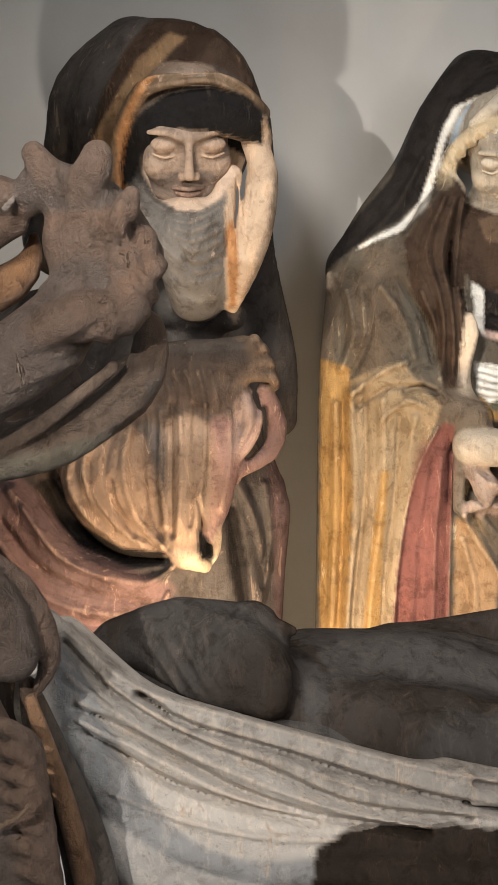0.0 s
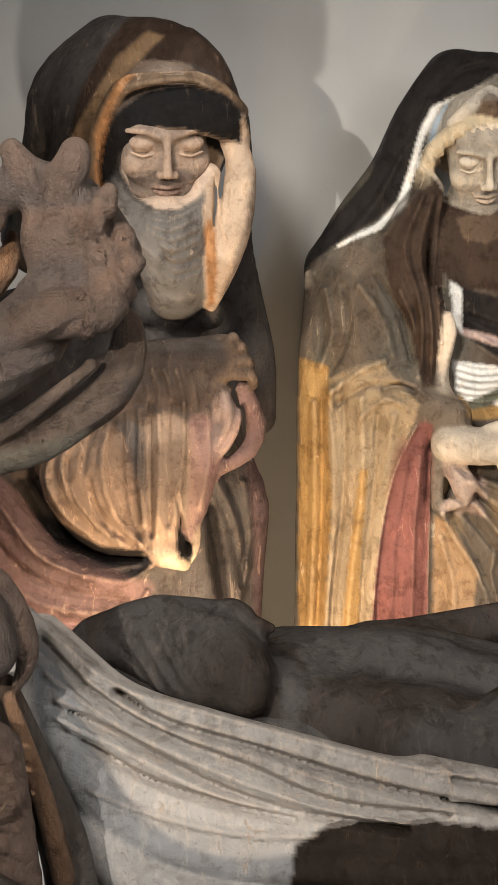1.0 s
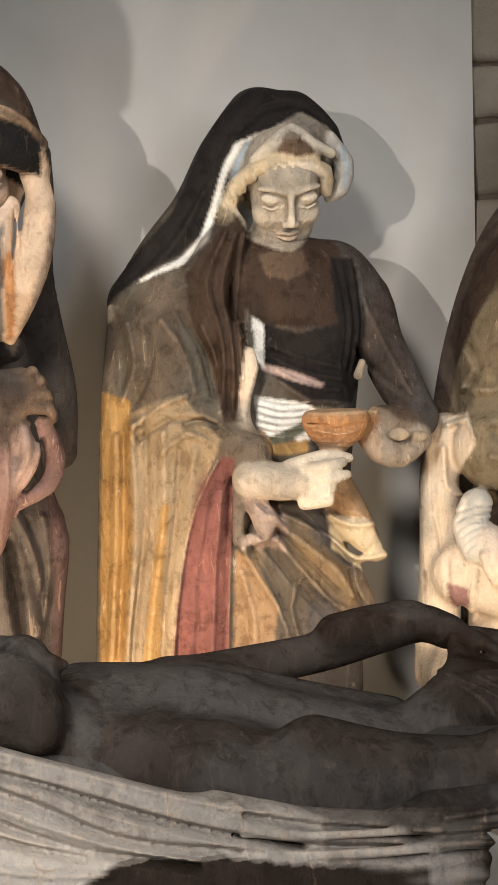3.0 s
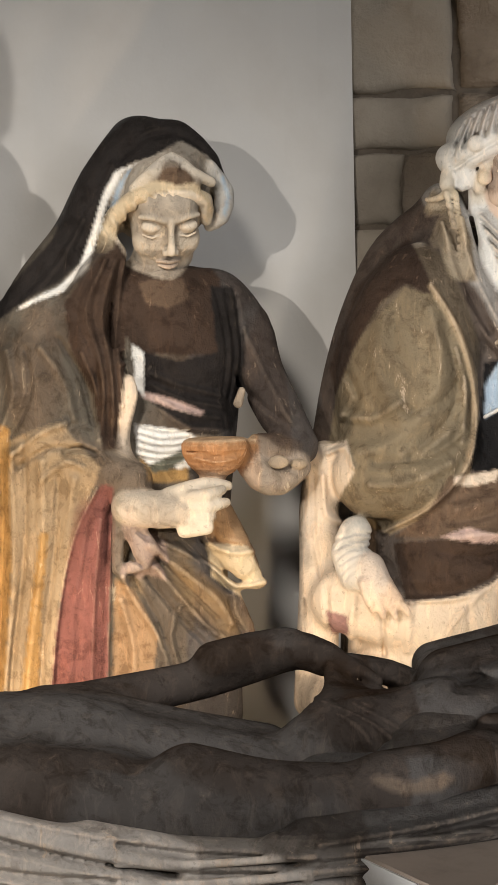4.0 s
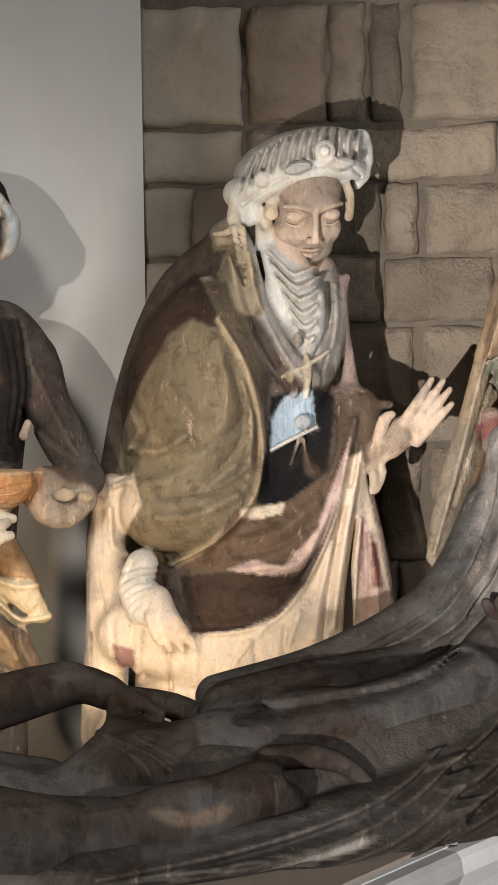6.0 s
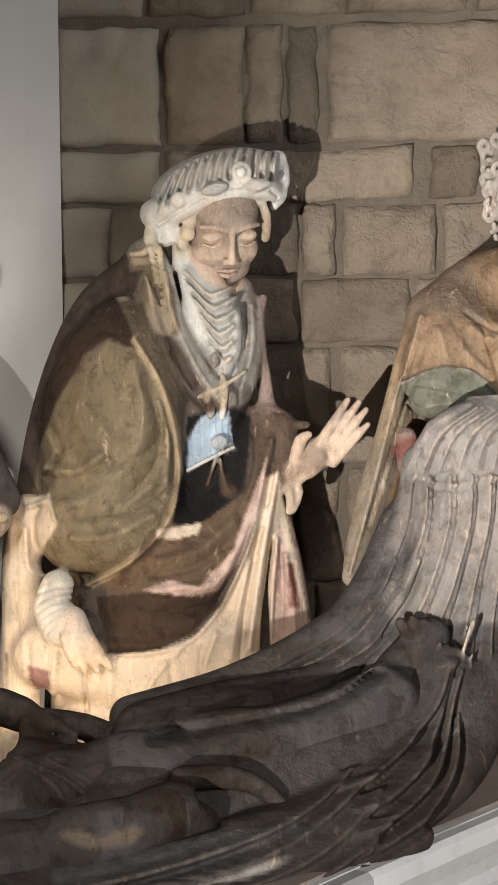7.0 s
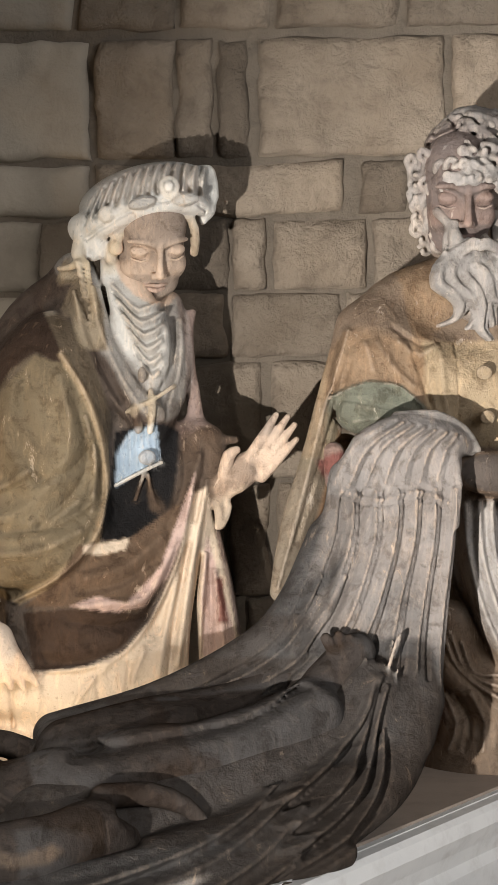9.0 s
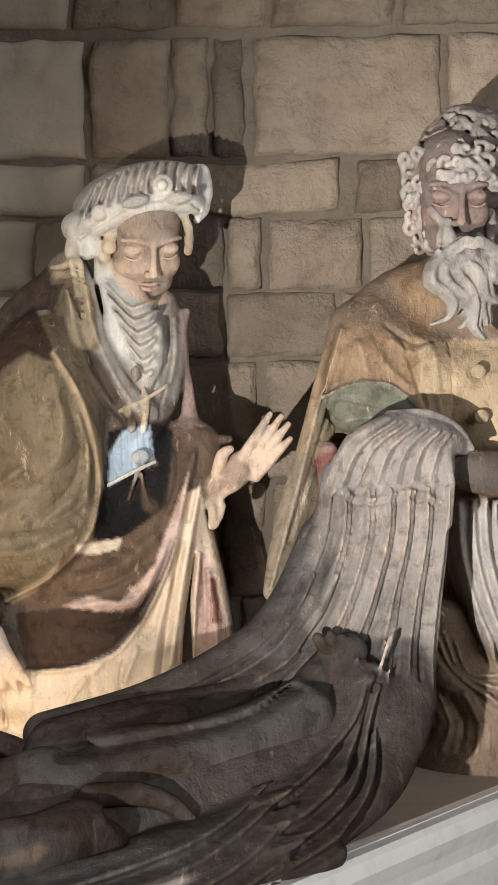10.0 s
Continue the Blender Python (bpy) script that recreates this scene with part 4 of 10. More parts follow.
# neck and upper chest dyed dark for the shade under the chin
b.dye([(0.092, 0.020, 1.770), (0.112, 0.020, 1.742), (0.131, 0.020, 1.722), (0.166, 0.020, 1.704), (0.194, 0.020, 1.699), (0.216, 0.020, 1.713), (0.242, 0.020, 1.749), (0.260, 0.020, 1.764), (0.286, 0.020, 1.704), (0.283, 0.020, 1.564), (0.123, 0.020, 1.569), (0.095, 0.020, 1.669)], UMBER, FACING)
b.dye([(0.136, 0.020, 1.698), (0.216, 0.020, 1.704), (0.225, 0.020, 1.666), (0.185, 0.020, 1.647), (0.145, 0.020, 1.658)], BARK, FACING)
# darker band of shadow across the chest, put into the colour
b.dye([(0.131, 0.000, 1.579), (0.200, 0.000, 1.557), (0.281, 0.000, 1.574), (0.319, 0.000, 1.474), (0.298, 0.000, 1.434), (0.218, 0.000, 1.437), (0.134, 0.000, 1.499)], DARK_AND_SHADE, FACING)
b.dye([(0.263, 0.000, 1.694), (0.308, 0.000, 1.693), (0.326, 0.000, 1.573), (0.319, 0.000, 1.484), (0.274, 0.000, 1.495)], DARK_AND_SHADE, FACING)
b.dye([(0.138, -0.020, 1.511), (0.192, -0.020, 1.492), (0.244, -0.020, 1.469), (0.236, -0.020, 1.461), (0.184, -0.020, 1.476), (0.135, -0.020, 1.500)], PINK, FACING)
b.dye([(0.122, -0.020, 1.451), (0.215, -0.020, 1.433), (0.245, -0.020, 1.407), (0.214, -0.020, 1.368), (0.144, -0.020, 1.380), (0.125, -0.020, 1.401)], LINEN, FACING)
b.dye([(0.144, -0.020, 1.378), (0.205, -0.020, 1.403), (0.222, -0.020, 1.393), (0.154, -0.020, 1.355)], GREEN, FACING)
b.dye([(0.130, -0.020, 1.396), (0.154, -0.020, 1.365), (0.214, -0.020, 1.373), (0.213, -0.020, 1.348), (0.133, -0.020, 1.346)], GOLD, FACING)
b.dye([(0.122, -0.020, 1.594), (0.141, -0.020, 1.578), (0.141, -0.020, 1.499), (0.126, -0.020, 1.520)], LINEN, FACING)
b.fold([(0.128, -0.020, 1.450, 0.0049), (0.168, -0.020, 1.437, 0.0059), (0.215, -0.020, 1.438, 0.0049)], 0.0040, FACING)
b.fold([(0.128, -0.020, 1.437, 0.0049), (0.167, -0.020, 1.425, 0.0059), (0.215, -0.020, 1.427, 0.0049)], 0.0040, FACING)
b.fold([(0.127, -0.020, 1.425, 0.0049), (0.167, -0.020, 1.413, 0.0059), (0.215, -0.020, 1.416, 0.0049)], 0.0040, FACING)
b.fold([(0.127, -0.020, 1.412, 0.0049), (0.167, -0.020, 1.401, 0.0059), (0.215, -0.020, 1.405, 0.0049)], 0.0040, FACING)
b.fold([(0.127, -0.020, 1.399, 0.0049), (0.166, -0.020, 1.390, 0.0059), (0.214, -0.020, 1.394, 0.0049)], 0.0040, FACING)
b.fold([(0.126, -0.020, 1.386, 0.0049), (0.166, -0.020, 1.378, 0.0059), (0.214, -0.020, 1.383, 0.0049)], 0.0040, FACING)
b.fold([(0.150, 0.000, 1.538, 0.0099), (0.209, 0.000, 1.512, 0.0109), (0.279, 0.000, 1.495, 0.0089)], 0.0050, FACING)
b.fold([(0.155, 0.000, 1.516, 0.0099), (0.209, 0.000, 1.488, 0.0109), (0.275, 0.000, 1.475, 0.0089)], 0.0050, FACING)
b.fold([(0.161, 0.000, 1.494, 0.0099), (0.208, 0.000, 1.464, 0.0109), (0.270, 0.000, 1.455, 0.0089)], 0.0050, FACING)
b.fold([(0.166, 0.000, 1.472, 0.0099), (0.208, 0.000, 1.440, 0.0109), (0.266, 0.000, 1.435, 0.0089)], 0.0050, FACING)
b.fold([(0.275, 0.000, 1.684, 0.0060), (0.289, 0.000, 1.584, 0.0070), (0.281, 0.000, 1.495, 0.0060)], -0.0050, FACING)
b.fold([(0.293, 0.000, 1.683, 0.0060), (0.305, 0.000, 1.584, 0.0070), (0.295, 0.000, 1.494, 0.0060)], -0.0050, FACING)
b.fold([(0.311, 0.000, 1.683, 0.0060), (0.321, 0.000, 1.583, 0.0070), (0.309, 0.000, 1.494, 0.0060)], -0.0050, FACING)
b.fold([(0.325, 0.020, 1.613, 0.0140), (0.354, 0.020, 1.532, 0.0140), (0.392, 0.020, 1.440, 0.0120)], 0.0060, FACING)
b.fold([(0.308, 0.020, 1.533, 0.0080), (0.352, 0.020, 1.472, 0.0090), (0.402, 0.020, 1.430, 0.0070)], -0.0060, FACING)
b.tube([(0.091, 0.000, 1.748, 0.0259), (0.053, -0.020, 1.679, 0.0395), (0.040, -0.025, 1.601, 0.0355), (0.073, -0.040, 1.551, 0.0314), (0.080, -0.045, 1.482, 0.0255), (0.066, -0.035, 1.413, 0.0177)], UMBER, k=0.025)
b.dye([(0.104, -0.020, 1.766), (0.122, -0.020, 1.697), (0.115, -0.020, 1.619), (0.104, -0.020, 1.540), (0.095, -0.020, 1.402), (0.060, -0.020, 1.403), (0.048, -0.020, 1.502), (0.011, -0.020, 1.582), (0.003, -0.020, 1.661), (0.064, -0.020, 1.738)], UMBER, FACING)
b.fold([(0.068, -0.030, 1.737, 0.0059), (0.024, -0.030, 1.650, 0.0069), (0.049, -0.030, 1.571, 0.0059), (0.057, -0.030, 1.502, 0.0059), (0.055, -0.030, 1.423, 0.0049)], -0.0049, FACING)
b.fold([(0.077, -0.030, 1.737, 0.0059), (0.039, -0.030, 1.650, 0.0069), (0.058, -0.030, 1.571, 0.0059), (0.065, -0.030, 1.502, 0.0059), (0.063, -0.030, 1.423, 0.0049)], 0.0039, FACING)
b.fold([(0.086, -0.030, 1.737, 0.0059), (0.053, -0.030, 1.650, 0.0069), (0.067, -0.030, 1.571, 0.0059), (0.073, -0.030, 1.502, 0.0059), (0.071, -0.030, 1.423, 0.0049)], -0.0049, FACING)
b.fold([(0.095, -0.030, 1.736, 0.0059), (0.068, -0.030, 1.649, 0.0069), (0.076, -0.030, 1.571, 0.0059), (0.081, -0.030, 1.502, 0.0059), (0.079, -0.030, 1.423, 0.0049)], 0.0039, FACING)
b.fold([(0.104, -0.030, 1.736, 0.0059), (0.083, -0.030, 1.649, 0.0069), (0.085, -0.030, 1.570, 0.0059), (0.089, -0.030, 1.501, 0.0059), (0.087, -0.030, 1.422, 0.0049)], -0.0049, FACING)
b.fold([(0.113, -0.030, 1.736, 0.0059), (0.098, -0.030, 1.648, 0.0069), (0.094, -0.030, 1.570, 0.0059), (0.097, -0.030, 1.501, 0.0059), (0.095, -0.030, 1.422, 0.0049)], 0.0039, FACING)
b.fold([(-0.021, -0.030, 1.661, 0.0069), (-0.008, -0.030, 1.667, 0.0069), (-0.005, -0.030, 1.653, 0.0059)], 0.0049, FACING)
b.fold([(-0.007, -0.030, 1.641, 0.0069), (0.006, -0.030, 1.647, 0.0069), (0.010, -0.030, 1.633, 0.0059)], 0.0049, FACING)
b.fold([(0.097, -0.030, 1.550, 0.0069), (0.110, -0.030, 1.556, 0.0069), (0.114, -0.030, 1.542, 0.0059)], 0.0049, FACING)
b.fold([(0.108, -0.030, 1.516, 0.0069), (0.121, -0.030, 1.521, 0.0069), (0.125, -0.030, 1.507, 0.0059)], 0.0049, FACING)
b.fold([(0.099, -0.030, 1.481, 0.0069), (0.112, -0.030, 1.487, 0.0069), (0.116, -0.030, 1.473, 0.0059)], 0.0049, FACING)
b.fold([(0.095, -0.030, 1.580, 0.0069), (0.108, -0.030, 1.585, 0.0069), (0.111, -0.030, 1.572, 0.0059)], 0.0049, FACING)
b.dye([(0.102, -0.040, 1.531), (0.126, -0.040, 1.540), (0.123, -0.040, 1.491), (0.107, -0.040, 1.452), (0.098, -0.040, 1.403), (0.089, -0.040, 1.443)], CREAM, FACING)
b.tube([(0.111, -0.055, 1.531, 0.0088), (0.116, -0.060, 1.502, 0.0107), (0.105, -0.055, 1.453, 0.0088), (0.098, -0.050, 1.404, 0.0088)], CREAM, k=0.008)
b.tube([(-0.087, 0.050, 1.612, 0.0405), (-0.099, 0.030, 1.505, 0.0422), (-0.114, 0.020, 1.366, 0.0380), (-0.125, 0.030, 1.193, 0.0321), (-0.138, 0.030, 0.979, 0.0321)], BARK, k=0.0375)
b.tube([(-0.016, 0.020, 1.622, 0.0620), (-0.040, 0.000, 1.524, 0.0716), (-0.018, -0.020, 1.430, 0.0652), (0.052, -0.055, 1.381, 0.0469), (0.113, -0.080, 1.358, 0.0329)], BARK, k=0.0375)
b.dye([(-0.146, 0.000, 1.468), (-0.097, 0.000, 1.446), (-0.098, 0.000, 1.246), (-0.121, 0.000, 0.974), (-0.166, 0.000, 0.976)], GOLD, FACING)
b.dye([(-0.098, -0.020, 1.428), (-0.013, -0.020, 1.455), (0.054, -0.020, 1.373), (0.023, -0.020, 1.294), (-0.021, -0.020, 1.146), (-0.038, -0.020, 0.975), (-0.121, -0.020, 0.978), (-0.100, -0.020, 1.199)], OCHRE, FACING)
b.dye([(-0.050, -0.020, 1.267), (-0.036, -0.020, 1.266), (-0.052, -0.020, 1.127), (-0.061, -0.020, 0.976), (-0.091, -0.020, 0.977), (-0.072, -0.020, 1.127)], GOLD, FACING)
b.fold([(-0.098, -0.030, 1.408, 0.0138), (-0.096, -0.030, 1.250, 0.0138), (-0.118, -0.030, 0.980, 0.0138)], 0.0089, FACING)
b.fold([(-0.071, -0.030, 1.427, 0.0089), (-0.076, -0.030, 1.249, 0.0089), (-0.102, -0.030, 1.050, 0.0089), (-0.108, -0.030, 0.979, 0.0089)], -0.0089, FACING)
b.fold([(-0.045, -0.030, 1.387, 0.0148), (-0.047, -0.030, 1.248, 0.0148), (-0.075, -0.030, 1.049, 0.0148), (-0.081, -0.030, 0.978, 0.0148)], 0.0098, FACING)
b.fold([(-0.016, -0.030, 1.366, 0.0089), (-0.025, -0.030, 1.247, 0.0089), (-0.048, -0.030, 1.088, 0.0089), (-0.059, -0.030, 0.978, 0.0089)], -0.0089, FACING)
b.fold([(0.009, -0.030, 1.356, 0.0128), (-0.010, -0.030, 1.227, 0.0128), (-0.034, -0.030, 1.087, 0.0128), (-0.042, -0.030, 0.977, 0.0128)], 0.0089, FACING)
b.fold([(-0.124, -0.030, 1.389, 0.0118), (-0.131, -0.030, 1.201, 0.0118), (-0.146, -0.030, 0.981, 0.0118)], 0.0079, FACING)
b.fold([(-0.110, -0.030, 1.389, 0.0069), (-0.116, -0.030, 1.201, 0.0069), (-0.131, -0.030, 1.000, 0.0069)], -0.0069, FACING)
b.fold([(-0.094, -0.030, 1.403, 0.0118), (-0.048, -0.030, 1.435, 0.0118), (-0.003, -0.030, 1.453, 0.0118)], 0.0098, FACING)
b.fold([(-0.084, -0.030, 1.383, 0.0089), (-0.034, -0.030, 1.411, 0.0089), (0.025, -0.030, 1.410, 0.0089)], -0.0098, FACING)
b.fold([(0.024, -0.030, 1.375, 0.0098), (-0.005, -0.030, 1.386, 0.0098), (-0.046, -0.030, 1.357, 0.0098)], 0.0069, FACING)
b.fold([(-0.005, -0.030, 1.404, 0.0089), (0.020, -0.030, 1.409, 0.0089), (0.045, -0.030, 1.399, 0.0089)], -0.0158, FACING)
b.fold([(-0.039, -0.030, 1.584, 0.0138), (-0.001, -0.030, 1.524, 0.0138), (0.012, -0.030, 1.464, 0.0138)], 0.0079, FACING)
b.fold([(-0.064, -0.030, 1.584, 0.0098), (-0.061, -0.030, 1.506, 0.0098), (-0.093, -0.030, 1.438, 0.0098)], -0.0079, FACING)
b.fold([(-0.009, -0.030, 1.602, 0.0089), (0.028, -0.030, 1.533, 0.0089), (0.046, -0.030, 1.453, 0.0089)], -0.0079, FACING)
b.fold([(-0.098, -0.030, 1.585, 0.0118), (-0.090, -0.030, 1.507, 0.0118), (-0.112, -0.030, 1.448, 0.0118)], 0.0079, FACING)
b.fold([(0.030, -0.030, 1.572, 0.0098), (0.057, -0.030, 1.492, 0.0098), (0.055, -0.030, 1.423, 0.0098)], 0.0069, FACING)
b.tube([(-0.124, 0.020, 1.611, 0.0066), (-0.121, 0.018, 1.593, 0.0110)], CREAM, k=0.015)
b.tube([(-0.110, 0.020, 1.566, 0.0054), (-0.106, 0.018, 1.548, 0.0090)], CREAM, k=0.015)
b.tube([(-0.117, 0.020, 1.516, 0.0066), (-0.114, 0.018, 1.498, 0.0110)], CREAM, k=0.015)
b.tube([(-0.129, 0.020, 1.467, 0.0048), (-0.125, 0.018, 1.449, 0.0080)], CREAM, k=0.015)
b.tube([(-0.106, 0.020, 1.491, 0.0048), (-0.102, 0.018, 1.473, 0.0080)], CREAM, k=0.015)
b.tube([(-0.135, 0.020, 1.397, 0.0048), (-0.131, 0.018, 1.379, 0.0080)], CREAM, k=0.015)
b.tube([(0.051, -0.060, 1.347, 0.0254), (0.030, -0.050, 1.268, 0.0411), (0.022, -0.030, 1.146, 0.0473), (0.015, -0.020, 0.963, 0.0494)], RED, k=0.0187)
b.dye([(0.055, -0.070, 1.349), (0.075, -0.070, 1.347), (0.076, -0.070, 1.268), (0.067, -0.070, 1.150), (0.060, -0.070, 0.971), (-0.042, -0.070, 0.975), (-0.025, -0.070, 1.114), (-0.002, -0.070, 1.231), (0.020, -0.070, 1.300)], RED, FACING)
b.fold([(0.048, -0.070, 1.343, 0.0058), (0.004, -0.070, 1.251, 0.0068), (-0.022, -0.070, 1.123, 0.0068), (-0.039, -0.070, 0.975, 0.0068)], 0.0068, FACING)
b.fold([(0.076, -0.070, 1.298, 0.0058), (0.067, -0.070, 1.150, 0.0058), (0.060, -0.070, 0.971, 0.0058)], 0.0058, FACING)
b.fold([(0.039, -0.070, 1.289, 0.0078), (0.016, -0.070, 1.152, 0.0087), (0.004, -0.070, 1.003, 0.0078)], -0.0049, FACING)
b.fold([(0.054, -0.070, 1.289, 0.0078), (0.040, -0.070, 1.151, 0.0087), (0.031, -0.070, 1.002, 0.0078)], 0.0039, FACING)
b.tube([(0.095, -0.090, 1.333, 0.0135), (0.084, -0.085, 1.270, 0.0116), (0.081, -0.080, 1.205, 0.0097)], GREEN, k=0.006)
b.tube([(0.106, -0.090, 1.279, 0.0174), (0.124, -0.090, 1.249, 0.0212), (0.124, -0.085, 1.217, 0.0155), (0.094, -0.085, 1.205, 0.0087)], PINK, k=0.008)
b.fold([(0.117, -0.110, 1.271, 0.0067), (0.131, -0.110, 1.259, 0.0077)], -0.0115, FACING)
b.fold([(0.110, -0.110, 1.223, 0.0067), (0.122, -0.110, 1.213, 0.0058)], -0.0115, FACING)
b.tube([(0.106, -0.100, 1.314, 0.0327), (0.153, -0.115, 1.309, 0.0326), (0.200, -0.120, 1.306, 0.0287)], PALE, k=0.015)
b.tube([(0.195, -0.130, 1.327, 0.0133), (0.231, -0.150, 1.333, 0.0123), (0.259, -0.135, 1.341, 0.0086)], PALE, k=0.005)
b.tube([(0.194, -0.130, 1.307, 0.0133), (0.231, -0.150, 1.314, 0.0123), (0.265, -0.135, 1.319, 0.0086)], PALE, k=0.005)
b.tube([(0.194, -0.130, 1.288, 0.0133), (0.230, -0.150, 1.295, 0.0123), (0.242, -0.135, 1.297, 0.0086)], PALE, k=0.005)
b.tube([(0.194, -0.130, 1.273, 0.0133), (0.230, -0.150, 1.279, 0.0123), (0.227, -0.135, 1.278, 0.0086)], PALE, k=0.005)
b.tube([(0.172, -0.120, 1.333, 0.0153), (0.230, -0.120, 1.350, 0.0124), (0.273, -0.105, 1.345, 0.0086)], PALE, k=0.008)
b.tube([(0.247, -0.080, 1.352, 0.0213), (0.252, -0.080, 1.369, 0.0252)], ORANGE, k=0.006)
b.ball((0.255, -0.080, 1.369), (0.034, 0.034, 0.008), ORANGE, k=0.006)
b.ball((0.255, -0.080, 1.376), (0.042, 0.042, 0.008), ORANGE, k=0.006)
b.ball((0.255, -0.080, 1.383), (0.048, 0.048, 0.008), ORANGE, k=0.006)
b.ball((0.255, -0.080, 1.390), (0.052, 0.052, 0.008), ORANGE, k=0.006)
b.ball((0.255, -0.080, 1.397), (0.055, 0.055, 0.008), ORANGE, k=0.006)
b.ball((0.255, -0.080, 1.403), (0.057, 0.057, 0.008), ORANGE, k=0.006)
b.ball((0.256, -0.080, 1.410), (0.059, 0.059, 0.008), ORANGE, k=0.006)
b.ball((0.256, -0.080, 1.417), (0.059, 0.059, 0.008), ORANGE, k=0.006)
b.ball((0.257, -0.080, 1.424), (0.058, 0.058, 0.004), STRAW, k=0.002)
b.fold([(0.207, -0.120, 1.409, 0.0038), (0.251, -0.120, 1.398, 0.0038), (0.296, -0.120, 1.404, 0.0038)], -0.0029, FACING)
b.fold([(0.214, -0.120, 1.395, 0.0048), (0.251, -0.120, 1.386, 0.0048), (0.285, -0.120, 1.391, 0.0048)], 0.0029, FACING)
b.tube([(0.310, -0.050, 1.387, 0.0196), (0.339, -0.050, 1.358, 0.0293), (0.371, -0.045, 1.347, 0.0274), (0.408, -0.030, 1.368, 0.0236)], CREAM, k=0.015)
b.tube([(0.343, -0.030, 1.400, 0.0295), (0.400, -0.020, 1.400, 0.0237), (0.430, 0.000, 1.388, 0.0119)], BARK, k=0.015)
b.ball((0.366, -0.082, 1.381), (0.019, 0.007, 0.012), OCHRE, k=0.003)
b.ball((0.405, -0.060, 1.375), (0.015, 0.007, 0.010), OCHRE, k=0.003)
b.tube([(0.304, -0.030, 1.483, 0.0089), (0.311, -0.030, 1.505, 0.0069)], CREAM, k=0.006)
b.tube([(0.110, -0.010, 1.180, 0.0496), (0.139, 0.000, 1.076, 0.0597), (0.125, 0.000, 0.934, 0.0636)], GOLD, k=0.0375)
b.tube([(0.162, -0.010, 1.239, 0.0496), (0.199, -0.020, 1.158, 0.0593), (0.239, -0.010, 1.084, 0.0575), (0.247, 0.000, 0.929, 0.0497)], GOLD, k=0.0375)
b.tube([(0.263, -0.030, 1.288, 0.0295), (0.284, -0.035, 1.237, 0.0334), (0.308, -0.035, 1.197, 0.0256), (0.332, -0.030, 1.165, 0.0118)], TAN, k=0.025)
b.tube([(0.280, -0.010, 1.134, 0.0238), (0.306, 0.000, 1.080, 0.0219), (0.319, 0.000, 1.049, 0.0139)], TAN, k=0.025)
b.dye([(0.241, -0.030, 1.288), (0.286, -0.030, 1.307), (0.324, -0.030, 1.215), (0.289, -0.030, 1.212), (0.249, -0.030, 1.228), (0.235, -0.030, 1.258)], TAN, FACING)
b.dye([(0.240, -0.030, 1.238), (0.310, -0.030, 1.231), (0.348, -0.030, 1.164), (0.308, -0.030, 1.136), (0.248, -0.030, 1.178)], STRAW, FACING)
b.dye([(0.077, -0.020, 1.182), (0.109, -0.020, 1.161), (0.147, -0.020, 1.079), (0.134, -0.020, 0.968), (0.066, -0.020, 0.991)], TAN, FACING)
b.fold([(0.148, -0.040, 1.198, 0.0118), (0.196, -0.040, 1.136, 0.0118), (0.245, -0.040, 1.084, 0.0118), (0.305, -0.040, 1.057, 0.0118)], 0.0118, FACING)
b.fold([(0.133, -0.040, 1.183, 0.0088), (0.186, -0.040, 1.111, 0.0088), (0.234, -0.040, 1.059, 0.0088)], -0.0088, FACING)
b.fold([(0.139, -0.040, 1.238, 0.0147), (0.207, -0.040, 1.181, 0.0147), (0.256, -0.040, 1.139, 0.0147), (0.280, -0.040, 1.098, 0.0147)], 0.0108, FACING)
b.fold([(0.148, -0.040, 1.218, 0.0079), (0.207, -0.040, 1.156, 0.0079), (0.255, -0.040, 1.104, 0.0079)], -0.0098, FACING)
b.fold([(0.164, -0.040, 1.242, 0.0108), (0.238, -0.040, 1.202, 0.0108), (0.292, -0.040, 1.160, 0.0108), (0.342, -0.040, 1.166, 0.0108)], 0.0108, FACING)
b.fold([(0.189, -0.040, 1.246, 0.0069), (0.247, -0.040, 1.189, 0.0069), (0.281, -0.040, 1.153, 0.0069)], -0.0088, FACING)
b.fold([(0.239, -0.040, 1.284, 0.0088), (0.238, -0.040, 1.245, 0.0088), (0.278, -0.040, 1.220, 0.0088), (0.320, -0.040, 1.222, 0.0088)], 0.0088, FACING)
b.fold([(0.254, -0.040, 1.269, 0.0069), (0.258, -0.040, 1.244, 0.0069), (0.298, -0.040, 1.232, 0.0069)], -0.0079, FACING)
b.fold([(0.088, -0.040, 1.185, 0.0108), (0.118, -0.040, 1.129, 0.0108), (0.150, -0.040, 1.077, 0.0108), (0.164, -0.040, 1.022, 0.0108)], 0.0088, FACING)
b.fold([(0.108, -0.040, 1.184, 0.0079), (0.146, -0.040, 1.113, 0.0079), (0.159, -0.040, 1.062, 0.0079)], -0.0079, FACING)
b.fold([(0.186, -0.040, 1.131, 0.0098), (0.170, -0.040, 1.082, 0.0098), (0.184, -0.040, 1.021, 0.0098)], 0.0079, FACING)
b.fold([(0.281, -0.040, 1.138, 0.0079), (0.286, -0.040, 1.108, 0.0079), (0.310, -0.040, 1.067, 0.0079)], -0.0088, FACING)
b.fold([(0.087, -0.040, 1.145, 0.0118), (0.105, -0.040, 1.064, 0.0118), (0.103, -0.040, 0.984, 0.0118)], 0.0069, FACING)
